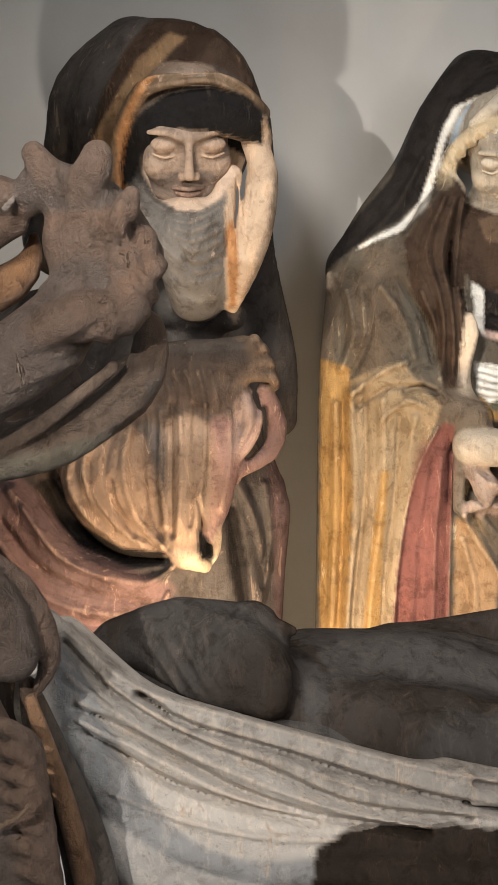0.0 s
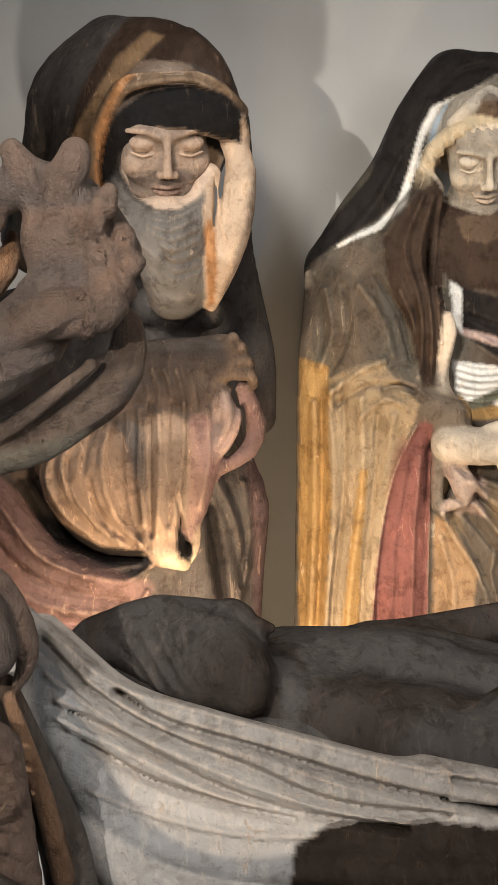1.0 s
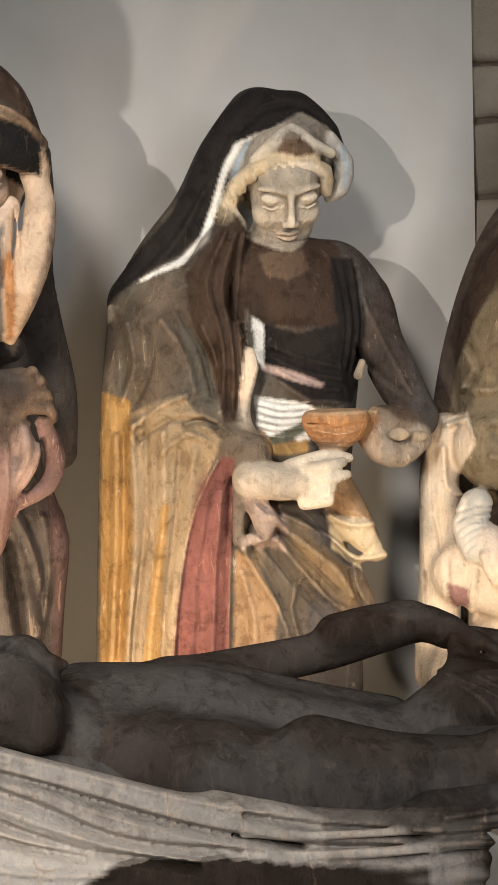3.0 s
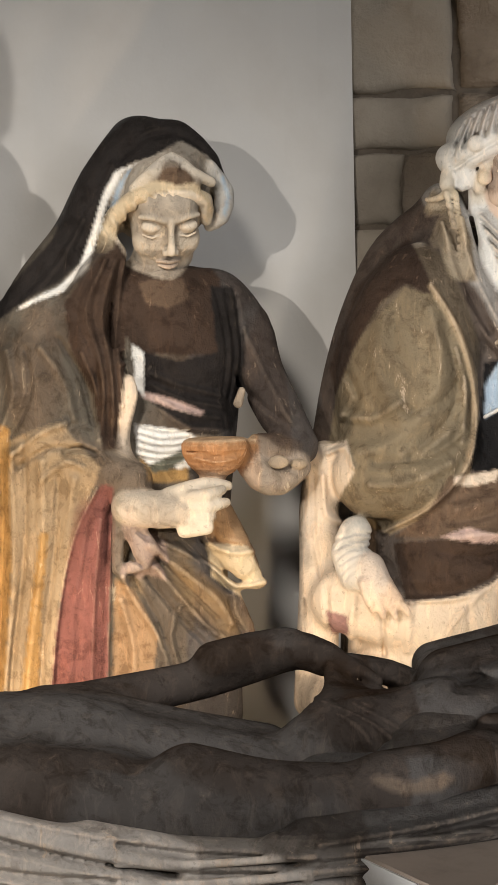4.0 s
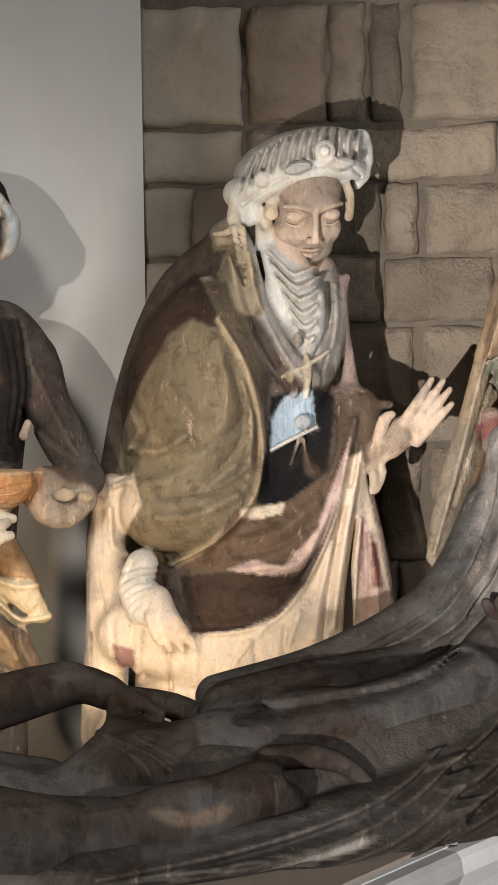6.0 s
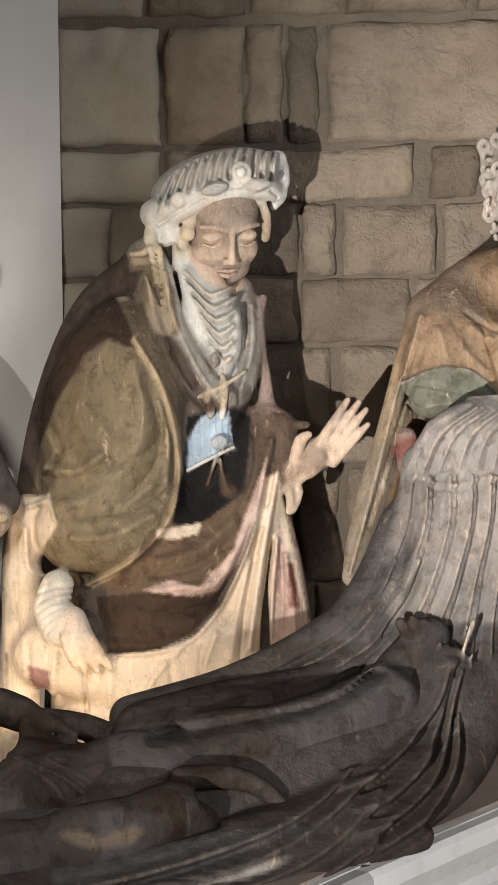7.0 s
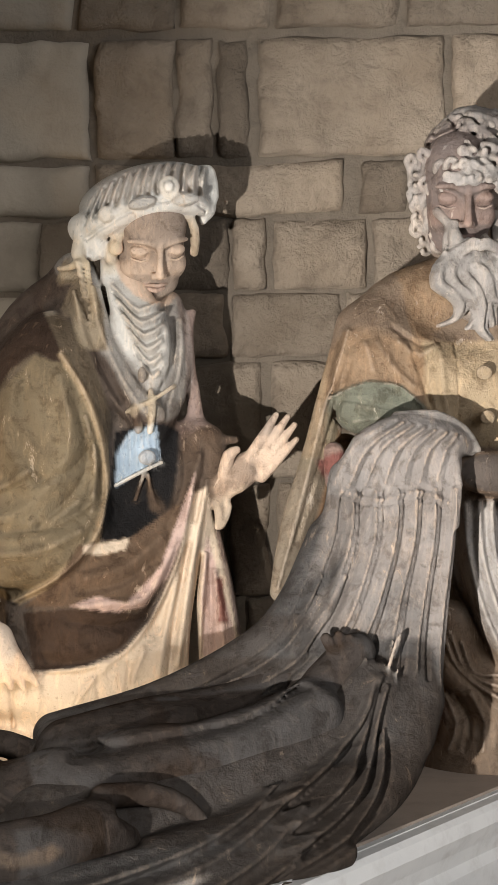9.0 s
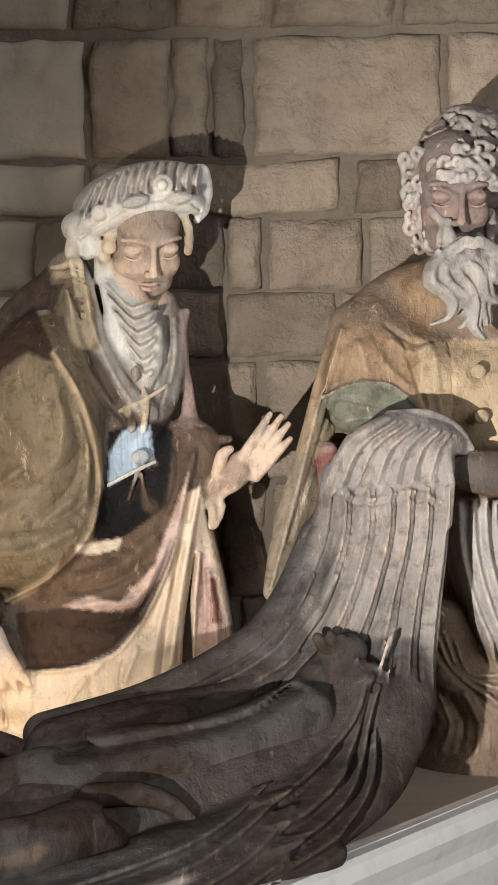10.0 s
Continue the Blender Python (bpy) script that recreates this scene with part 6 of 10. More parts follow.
d.tube([(0.773, -0.030, 1.579, 0.0039), (0.817, -0.045, 1.599, 0.0039), (0.864, -0.020, 1.624, 0.0040)], STRAW, k=0.004)
d.ball((0.788, -0.035, 1.578), (0.009, 0.008, 0.015), UMBER, k=0.006)
d.ball((0.793, -0.035, 1.553), (0.009, 0.008, 0.015), UMBER, k=0.006)
d.ball((0.835, -0.035, 1.573), (0.009, 0.008, 0.015), UMBER, k=0.006)
d.ball((0.802, -0.035, 1.645), (0.009, 0.008, 0.015), UMBER, k=0.006)
d.tube([(0.897, 0.030, 1.522, 0.0361), (0.885, 0.010, 1.439, 0.0419), (0.843, 0.000, 1.357, 0.0517), (0.753, -0.010, 1.278, 0.0753), (0.657, -0.010, 1.200, 0.0753)], BARK, k=0.0375)
d.tube([(0.935, 0.010, 1.526, 0.0279), (0.925, 0.000, 1.448, 0.0298), (0.897, 0.000, 1.366, 0.0298)], BARK, k=0.025)
d.tube([(0.886, 0.000, 1.376, 0.0259), (0.880, 0.000, 1.272, 0.0338), (0.856, 0.000, 1.147, 0.0398), (0.837, 0.000, 0.970, 0.0497)], CREAM, k=0.0375)
d.tube([(0.933, 0.010, 1.364, 0.0219), (0.948, 0.010, 1.247, 0.0339), (0.961, 0.010, 1.141, 0.0379), (0.973, 0.010, 1.013, 0.0439)], PINK, k=0.025)
d.tube([(0.491, 0.000, 1.124, 0.0597), (0.590, -0.020, 1.091, 0.0593), (0.694, -0.020, 1.086, 0.0632), (0.801, -0.020, 1.111, 0.0593)], CREAM, k=0.0375)
d.tube([(0.488, 0.000, 0.940, 0.0696), (0.660, -0.020, 0.933, 0.0790), (0.837, 0.000, 0.917, 0.0696)], CREAM, k=0.0375)
d.dye([(0.683, -0.030, 1.339), (0.778, -0.030, 1.351), (0.867, -0.030, 1.410), (0.877, -0.030, 1.379), (0.833, -0.030, 1.277), (0.789, -0.030, 1.217), (0.684, -0.030, 1.231), (0.578, -0.030, 1.236), (0.643, -0.030, 1.279)], BARK, TURNED)
d.dye([(0.686, -0.050, 1.340), (0.770, -0.050, 1.353), (0.764, -0.050, 1.332), (0.722, -0.050, 1.324), (0.686, -0.050, 1.327)], CREAM, TURNED)
d.dye([(0.660, -0.050, 1.235), (0.710, -0.050, 1.251), (0.763, -0.050, 1.235), (0.827, -0.050, 1.299), (0.883, -0.050, 1.441), (0.896, -0.050, 1.472), (0.882, -0.050, 1.380), (0.838, -0.050, 1.278), (0.794, -0.050, 1.227), (0.731, -0.050, 1.219)], PINK, TURNED)
# the cape's shadow over the lap, dyed on with its curved lower edge
d.dye([(0.573, -0.050, 1.228), (0.658, -0.050, 1.230), (0.784, -0.050, 1.217), (0.821, -0.050, 1.253), (0.794, -0.050, 1.198), (0.751, -0.050, 1.154), (0.688, -0.050, 1.129), (0.594, -0.050, 1.124)], UMBER, TURNED)
d.dye([(0.596, -0.040, 1.120), (0.690, -0.040, 1.126), (0.759, -0.040, 1.149), (0.813, -0.040, 1.206), (0.862, -0.040, 1.307), (0.894, -0.040, 1.430), (0.918, -0.040, 1.440), (0.980, -0.040, 1.147), (0.978, -0.040, 0.969), (0.411, -0.040, 1.004), (0.413, -0.040, 1.134), (0.494, -0.040, 1.150)], CREAM, TURNED)
d.dye([(0.923, -0.020, 1.356), (0.976, -0.020, 1.165), (0.984, -0.020, 0.965), (0.919, -0.020, 0.969), (0.911, -0.020, 1.231)], PINK, TURNED)
d.dye([(0.939, -0.020, 1.272), (0.953, -0.020, 1.271), (0.961, -0.020, 1.187), (0.943, -0.020, 1.188)], RED, TURNED)
d.dye([(0.455, -0.030, 1.110), (0.495, -0.030, 1.098), (0.495, -0.030, 1.063), (0.459, -0.030, 1.065)], ROSE, TURNED)
d.fold([(0.586, -0.040, 1.123, 0.0108), (0.690, -0.040, 1.124, 0.0108), (0.756, -0.040, 1.145, 0.0108), (0.816, -0.040, 1.214, 0.0108), (0.865, -0.040, 1.318, 0.0108), (0.892, -0.040, 1.441, 0.0108)], 0.0098, TURNED, deep=0.12)
d.fold([(0.681, -0.040, 1.231, 0.0137), (0.744, -0.040, 1.236, 0.0137), (0.797, -0.040, 1.238, 0.0137), (0.843, -0.040, 1.308, 0.0137), (0.883, -0.040, 1.410, 0.0137), (0.906, -0.040, 1.497, 0.0137)], 0.0098, TURNED, deep=0.12)
d.fold([(0.660, -0.040, 1.208, 0.0177), (0.733, -0.040, 1.195, 0.0177), (0.797, -0.040, 1.207, 0.0177)], -0.0098, TURNED, deep=0.12)
d.fold([(0.597, -0.040, 1.160, 0.0216), (0.680, -0.040, 1.151, 0.0216), (0.754, -0.040, 1.173, 0.0216)], 0.0079, TURNED, deep=0.12)
d.fold([(0.693, -0.040, 1.283, 0.0177), (0.766, -0.040, 1.301, 0.0177), (0.831, -0.040, 1.350, 0.0177)], 0.0079, TURNED, deep=0.12)
d.fold([(0.682, -0.040, 1.258, 0.0118), (0.755, -0.040, 1.270, 0.0118), (0.820, -0.040, 1.309, 0.0118)], -0.0079, TURNED, deep=0.12)
d.fold([(0.860, -0.040, 1.121, 0.0108), (0.878, -0.040, 1.235, 0.0108), (0.901, -0.040, 1.358, 0.0108), (0.918, -0.040, 1.450, 0.0108)], 0.0098, TURNED, deep=0.12)
d.fold([(0.840, -0.040, 1.102, 0.0079), (0.862, -0.040, 1.235, 0.0079), (0.884, -0.040, 1.338, 0.0079)], -0.0098, TURNED, deep=0.12)
d.fold([(0.822, -0.040, 1.103, 0.0108), (0.840, -0.040, 1.195, 0.0108), (0.862, -0.040, 1.277, 0.0108)], 0.0079, TURNED, deep=0.12)
d.fold([(0.884, -0.040, 1.110, 0.0079), (0.891, -0.040, 1.213, 0.0079), (0.908, -0.040, 1.316, 0.0079)], -0.0088, TURNED, deep=0.12)
d.fold([(0.901, -0.040, 1.099, 0.0098), (0.907, -0.040, 1.213, 0.0098), (0.916, -0.040, 1.316, 0.0098)], 0.0079, TURNED, deep=0.12)
d.fold([(0.922, -0.040, 1.097, 0.0079), (0.926, -0.040, 1.212, 0.0079), (0.925, -0.040, 1.305, 0.0079)], -0.0079, TURNED, deep=0.12)
d.fold([(0.949, -0.040, 1.096, 0.0118), (0.945, -0.040, 1.180, 0.0118), (0.932, -0.040, 1.284, 0.0118)], 0.0079, TURNED, deep=0.12)
d.fold([(0.732, -0.040, 1.126, 0.0098), (0.690, -0.040, 1.089, 0.0098), (0.657, -0.040, 1.035, 0.0098)], 0.0079, TURNED, deep=0.12)
d.fold([(0.796, -0.040, 1.150, 0.0098), (0.774, -0.040, 1.095, 0.0098)], 0.0079, TURNED, deep=0.12)
d.fold([(0.555, -0.040, 1.117, 0.0069), (0.556, -0.040, 1.025, 0.0069)], -0.0088, TURNED, deep=0.12)
d.fold([(0.607, -0.040, 1.114, 0.0118), (0.600, -0.040, 1.033, 0.0118)], 0.0059, TURNED, deep=0.12)
d.fold([(0.504, -0.040, 1.129, 0.0128), (0.492, -0.040, 1.039, 0.0128)], 0.0069, TURNED, deep=0.12)
d.fold([(0.711, -0.040, 1.108, 0.0088), (0.715, -0.040, 1.036, 0.0088)], -0.0069, TURNED, deep=0.12)
d.fold([(0.769, -0.040, 1.126, 0.0079), (0.763, -0.040, 1.044, 0.0079)], -0.0069, TURNED, deep=0.12)
d.fold([(0.454, -0.040, 1.152, 0.0088), (0.457, -0.040, 1.041, 0.0088)], -0.0069, TURNED, deep=0.12)
d.fold([(0.919, -0.040, 1.512, 0.0088), (0.913, -0.040, 1.450, 0.0088), (0.896, -0.040, 1.379, 0.0088)], -0.0079, TURNED, deep=0.12)
d.fold([(0.876, -0.040, 1.513, 0.0098), (0.875, -0.040, 1.441, 0.0098), (0.842, -0.040, 1.370, 0.0098)], -0.0069, TURNED, deep=0.12)
d.tube([(0.473, 0.060, 1.375, 0.0324), (0.461, 0.060, 1.283, 0.0365), (0.457, 0.050, 1.160, 0.0364), (0.446, 0.050, 0.933, 0.0404)], CREAM, k=0.025)
d.dye([(0.439, 0.030, 1.399), (0.512, 0.030, 1.407), (0.526, 0.030, 1.345), (0.484, 0.030, 1.285), (0.509, 0.030, 1.243), (0.482, 0.030, 1.182), (0.512, 0.030, 1.129), (0.424, 0.030, 1.123), (0.422, 0.030, 1.287)], CREAM, TURNED)
d.fold([(0.465, 0.000, 1.389, 0.0089), (0.501, 0.000, 1.396, 0.0089), (0.518, 0.000, 1.357, 0.0070)], 0.0089, TURNED, deep=0.15)
d.fold([(0.456, 0.000, 1.349, 0.0099), (0.463, 0.000, 1.278, 0.0109), (0.495, 0.000, 1.262, 0.0089)], 0.0080, TURNED, deep=0.15)
d.fold([(0.445, 0.020, 1.348, 0.0080), (0.443, 0.020, 1.246, 0.0090), (0.454, 0.020, 1.164, 0.0080)], -0.0070, TURNED, deep=0.15)
d.tube([(0.508, -0.040, 1.248, 0.0294), (0.496, -0.045, 1.211, 0.0333), (0.503, -0.060, 1.174, 0.0273)], LINEN, k=0.0187)
d.fold([(0.462, -0.070, 1.237, 0.0039), (0.501, -0.070, 1.250, 0.0049), (0.549, -0.070, 1.243, 0.0039)], -0.0049, TURNED)
d.fold([(0.466, -0.070, 1.223, 0.0039), (0.500, -0.070, 1.237, 0.0049), (0.549, -0.070, 1.233, 0.0039)], -0.0049, TURNED)
d.fold([(0.470, -0.070, 1.209, 0.0039), (0.500, -0.070, 1.224, 0.0049), (0.549, -0.070, 1.223, 0.0039)], -0.0049, TURNED)
d.fold([(0.473, -0.070, 1.195, 0.0039), (0.500, -0.070, 1.211, 0.0049), (0.549, -0.070, 1.213, 0.0039)], -0.0049, TURNED)
d.fold([(0.477, -0.070, 1.181, 0.0039), (0.500, -0.070, 1.198, 0.0049), (0.548, -0.070, 1.203, 0.0039)], -0.0049, TURNED)
d.fold([(0.481, -0.070, 1.167, 0.0039), (0.499, -0.070, 1.185, 0.0049), (0.548, -0.070, 1.193, 0.0039)], -0.0049, TURNED)
d.tube([(0.524, -0.075, 1.188, 0.0291), (0.535, -0.090, 1.160, 0.0270)], FLESH, k=0.0187)
d.tube([(0.549, -0.100, 1.163, 0.0125), (0.567, -0.105, 1.135, 0.0106), (0.588, -0.100, 1.109, 0.0061)], FLESH, k=0.005)
d.tube([(0.539, -0.100, 1.164, 0.0125), (0.551, -0.105, 1.136, 0.0106), (0.565, -0.100, 1.103, 0.0054)], FLESH, k=0.005)
d.tube([(0.524, -0.100, 1.165, 0.0125), (0.532, -0.105, 1.137, 0.0106), (0.543, -0.100, 1.106, 0.0061)], FLESH, k=0.005)
d.tube([(0.511, -0.100, 1.165, 0.0125), (0.517, -0.105, 1.138, 0.0106), (0.525, -0.100, 1.117, 0.0054)], FLESH, k=0.005)
d.tube([(0.946, 0.010, 1.516, 0.0219), (0.948, 0.000, 1.474, 0.0239), (0.933, -0.010, 1.438, 0.0198)], BARK, k=0.0187)
d.tube([(0.930, -0.010, 1.438, 0.0099), (0.945, -0.030, 1.397, 0.0098), (0.942, -0.030, 1.366, 0.0069)], CREAM, k=0.006)
d.tube([(0.946, -0.010, 1.438, 0.0079), (0.961, -0.030, 1.402, 0.0089), (0.950, -0.030, 1.368, 0.0059)], CREAM, k=0.006)
d.tube([(0.943, 0.000, 1.524, 0.0099), (0.983, -0.010, 1.524, 0.0079)], UMBER, k=0.006)
d.tube([(0.952, -0.030, 1.439, 0.0236), (0.972, -0.040, 1.454, 0.0294), (0.996, -0.050, 1.475, 0.0293)], FLESH, k=0.015, flat=(0.3, -1, 0.1, 1.5))
d.tube([(0.950, -0.050, 1.465, 0.0127), (0.954, -0.065, 1.497, 0.0117), (0.967, -0.070, 1.507, 0.0078)], FLESH, k=0.006)
d.tube([(0.993, -0.060, 1.490, 0.0117), (1.016, -0.075, 1.530, 0.0097), (1.041, -0.080, 1.570, 0.0058)], FLESH, k=0.005)
d.tube([(1.007, -0.060, 1.485, 0.0117), (1.033, -0.075, 1.525, 0.0097), (1.063, -0.080, 1.566, 0.0058)], FLESH, k=0.005)
d.tube([(1.015, -0.060, 1.474, 0.0117), (1.044, -0.075, 1.513, 0.0097), (1.076, -0.080, 1.551, 0.0058)], FLESH, k=0.005)
d.tube([(1.018, -0.060, 1.457, 0.0117), (1.047, -0.075, 1.491, 0.0097), (1.079, -0.080, 1.524, 0.0058)], FLESH, k=0.005)
tagged(d.skin("lady_in_turban_statue", LADY, [face_d]), "painted statue of a lady with white turban and olive cloak", "statue")

e = Clay((0.96, -0.44, 0.71), (1.67, 0.08, 2.14), 0.0038)
e.tube([(1.434, -0.160, 1.786, 0.1226), (1.442, -0.160, 1.537, 0.1556), (1.461, -0.140, 1.285, 0.1662), (1.462, -0.130, 0.914, 0.1763)], TAN, k=0.0375)
face_e = head(e, (1.304, -0.300, 1.956), 0.218, (24.7, 0, -11.1), (0.24, 0.165, 0.135), (0.16, 0.09, 0.08), old=True, crown=0.92)
e.ball((1.374, -0.230, 2.018), (0.090, 0.097, 0.096), GREY, k=0.02)
e.tube([(1.192, -0.180, 1.723, 0.0562), (1.258, -0.180, 1.763, 0.0656), (1.348, -0.200, 1.773, 0.0782), (1.460, -0.200, 1.763, 0.0782)], TAN, k=0.05)
e.tube([(1.179, -0.200, 1.712, 0.0484), (1.156, -0.230, 1.651, 0.0553), (1.158, -0.250, 1.602, 0.0512)], TAN, k=0.0375)
e.tube([(1.229, -0.220, 1.661, 0.0702), (1.307, -0.240, 1.610, 0.0826), (1.394, -0.240, 1.599, 0.0826), (1.438, -0.240, 1.497, 0.0826)], TAN, k=0.05)
e.tube([(1.133, -0.250, 1.580, 0.0402), (1.191, -0.260, 1.574, 0.0437), (1.247, -0.290, 1.563, 0.0325)], GREEN, k=0.0375)
e.dye([(1.070, -0.300, 1.612), (1.134, -0.300, 1.629), (1.196, -0.300, 1.620), (1.238, -0.300, 1.579), (1.237, -0.300, 1.522), (1.091, -0.300, 1.515), (1.066, -0.300, 1.535)], GREEN, TURNED)
e.fold([(1.062, -0.320, 1.608, 0.0054), (1.126, -0.320, 1.626, 0.0054), (1.188, -0.320, 1.618, 0.0054), (1.229, -0.320, 1.579, 0.0054)], 0.0054, TURNED)
e.fold([(1.085, -0.320, 1.602, 0.0062), (1.167, -0.320, 1.582, 0.0071), (1.224, -0.320, 1.567, 0.0054)], -0.0054, TURNED)
e.fold([(1.105, -0.320, 1.563, 0.0071), (1.187, -0.320, 1.567, 0.0071)], 0.0045, TURNED)
e.tube([(1.145, -0.180, 1.733, 0.0150), (1.116, -0.180, 1.643, 0.0187), (1.077, -0.180, 1.503, 0.0206), (1.036, -0.180, 1.375, 0.0225), (1.003, -0.180, 1.257, 0.0112)], OCHRE, k=0.025)
e.tube([(1.117, -0.160, 1.542, 0.0189), (1.083, -0.160, 1.422, 0.0226), (1.034, -0.160, 1.303, 0.0208), (1.013, -0.170, 1.230, 0.0056)], ORANGE, k=0.025)
e.fold([(1.134, -0.190, 1.712, 0.0075), (1.101, -0.190, 1.613, 0.0075), (1.057, -0.190, 1.454, 0.0075), (1.002, -0.190, 1.267, 0.0065)], 0.0065, TURNED)
e.fold([(1.134, -0.190, 1.652, 0.0065), (1.095, -0.190, 1.523, 0.0075), (1.035, -0.190, 1.346, 0.0065)], -0.0056, TURNED)
e.tube([(1.158, -0.120, 1.500, 0.0344), (1.135, -0.120, 1.399, 0.0440), (1.112, -0.120, 1.297, 0.0440)], DARK_AND_SHADE, k=0.025)
e.tube([(1.092, -0.240, 1.504, 0.0184), (1.094, -0.240, 1.455, 0.0184), (1.109, -0.250, 1.426, 0.0146)], ROSE, k=0.025)
e.dye([(1.052, -0.280, 1.498), (1.098, -0.280, 1.510), (1.098, -0.280, 1.484), (1.067, -0.280, 1.469)], RED, TURNED)
e.dye([(1.239, -0.300, 1.698), (1.303, -0.300, 1.698), (1.400, -0.300, 1.698), (1.398, -0.300, 1.509), (1.333, -0.300, 1.511), (1.238, -0.300, 1.581)], OCHRE, TURNED)
e.fold([(1.298, -0.310, 1.698, 0.0036), (1.297, -0.310, 1.600, 0.0036), (1.298, -0.310, 1.512, 0.0036)], -0.0045, TURNED, deep=0.14)
e.fold([(1.395, -0.310, 1.697, 0.0036), (1.395, -0.310, 1.510, 0.0036)], -0.0045, TURNED, deep=0.14)
e.fold([(1.214, -0.310, 1.688, 0.0090), (1.239, -0.310, 1.610, 0.0090), (1.249, -0.310, 1.566, 0.0090)], -0.0081, TURNED, deep=0.14)
e.fold([(1.183, -0.310, 1.727, 0.0081), (1.229, -0.310, 1.693, 0.0081), (1.266, -0.310, 1.698, 0.0081)], -0.0063, TURNED, deep=0.14)
e.fold([(1.193, -0.310, 1.698, 0.0107), (1.229, -0.310, 1.673, 0.0107), (1.261, -0.310, 1.693, 0.0107)], 0.0072, TURNED, deep=0.14)
e.fold([(1.151, -0.310, 1.698, 0.0143), (1.182, -0.310, 1.649, 0.0143), (1.213, -0.310, 1.620, 0.0143)], 0.0054, TURNED, deep=0.14)
e.fold([(1.266, -0.310, 1.678, 0.0125), (1.270, -0.310, 1.600, 0.0125), (1.286, -0.310, 1.541, 0.0125)], 0.0054, TURNED, deep=0.14)
e.fold([(1.131, -0.310, 1.698, 0.0125), (1.140, -0.310, 1.650, 0.0125)], 0.0054, TURNED, deep=0.14)
e.ball((1.336, -0.335, 1.640), (0.015, 0.007, 0.013), OCHRE, k=0.003)
e.ball((1.341, -0.335, 1.562), (0.015, 0.007, 0.013), OCHRE, k=0.003)
e.fold([(1.323, -0.240, 2.104, 0.0073), (1.290, -0.240, 2.073, 0.0073), (1.266, -0.240, 2.036, 0.0073)], 0.0055, TURNED, deep=0.15)
e.fold([(1.367, -0.240, 2.116, 0.0073), (1.328, -0.240, 2.095, 0.0073), (1.306, -0.240, 2.064, 0.0073)], 0.0055, TURNED, deep=0.15)
e.fold([(1.411, -0.240, 2.113, 0.0073), (1.388, -0.240, 2.087, 0.0073), (1.390, -0.240, 2.062, 0.0073)], 0.0055, TURNED, deep=0.15)
e.fold([(1.290, -0.240, 2.083, 0.0073), (1.266, -0.240, 2.048, 0.0073)], 0.0055, TURNED, deep=0.15)
e.fold([(1.427, -0.240, 2.103, 0.0073), (1.412, -0.240, 2.078, 0.0073), (1.419, -0.240, 2.053, 0.0073)], 0.0055, TURNED, deep=0.15)
e.fold([(1.347, -0.240, 2.100, 0.0073), (1.323, -0.240, 2.079, 0.0073)], 0.0055, TURNED, deep=0.15)
e.fold([(1.248, -0.300, 2.039, 0.0081), (1.290, -0.300, 2.046, 0.0090), (1.315, -0.300, 2.062, 0.0090), (1.347, -0.300, 2.046, 0.0090), (1.373, -0.300, 2.031, 0.0081), (1.405, -0.300, 2.032, 0.0081)], -0.0126, TURNED, deep=0.15)
e.tube([(1.257, -0.294, 2.013, 0.0053), (1.242, -0.297, 2.008, 0.0053), (1.232, -0.300, 2.016, 0.0053), (1.235, -0.303, 2.025, 0.0053), (1.243, -0.306, 2.024, 0.0053), (1.244, -0.309, 2.018, 0.0053)], ASH, k=0.005)
e.tube([(1.265, -0.300, 2.002, 0.0051), (1.252, -0.303, 2.008, 0.0051), (1.252, -0.306, 2.019, 0.0051), (1.260, -0.309, 2.022, 0.0051), (1.264, -0.312, 2.015, 0.0051), (1.260, -0.315, 2.010, 0.0050)], ASH, k=0.005)
e.tube([(1.274, -0.333, 2.007, 0.0048), (1.263, -0.336, 2.015, 0.0048), (1.266, -0.339, 2.025, 0.0048), (1.275, -0.342, 2.025, 0.0048), (1.277, -0.345, 2.018, 0.0048), (1.271, -0.348, 2.013, 0.0048)], ASH, k=0.005)
e.tube([(1.298, -0.354, 2.034, 0.0056), (1.305, -0.357, 2.021, 0.0056), (1.296, -0.360, 2.009, 0.0056), (1.283, -0.363, 2.011, 0.0056), (1.280, -0.366, 2.019, 0.0056), (1.284, -0.369, 2.022, 0.0056)], ASH, k=0.005)
e.tube([(1.320, -0.362, 2.020, 0.0056), (1.312, -0.365, 2.006, 0.0056), (1.297, -0.368, 2.005, 0.0056), (1.291, -0.371, 2.015, 0.0056), (1.297, -0.374, 2.021, 0.0056), (1.302, -0.377, 2.017, 0.0056)], GREY, k=0.005)
e.tube([(1.325, -0.362, 2.030, 0.0060), (1.341, -0.365, 2.027, 0.0060), (1.342, -0.368, 2.013, 0.0060), (1.330, -0.371, 2.006, 0.0060), (1.320, -0.374, 2.010, 0.0060), (1.321, -0.377, 2.017, 0.0060)], ASH, k=0.005)
e.tube([(1.372, -0.352, 2.026, 0.0053), (1.365, -0.355, 2.011, 0.0053), (1.350, -0.358, 2.010, 0.0053), (1.344, -0.361, 2.018, 0.0053), (1.348, -0.364, 2.024, 0.0053), (1.353, -0.367, 2.022, 0.0053)], ASH, k=0.005)
e.tube([(1.276, -0.294, 2.000, 0.0061), (1.272, -0.297, 1.983, 0.0061), (1.256, -0.300, 1.978, 0.0061), (1.247, -0.303, 1.987, 0.0061), (1.251, -0.306, 1.995, 0.0061), (1.257, -0.309, 1.994, 0.0061)], ASH, k=0.005)
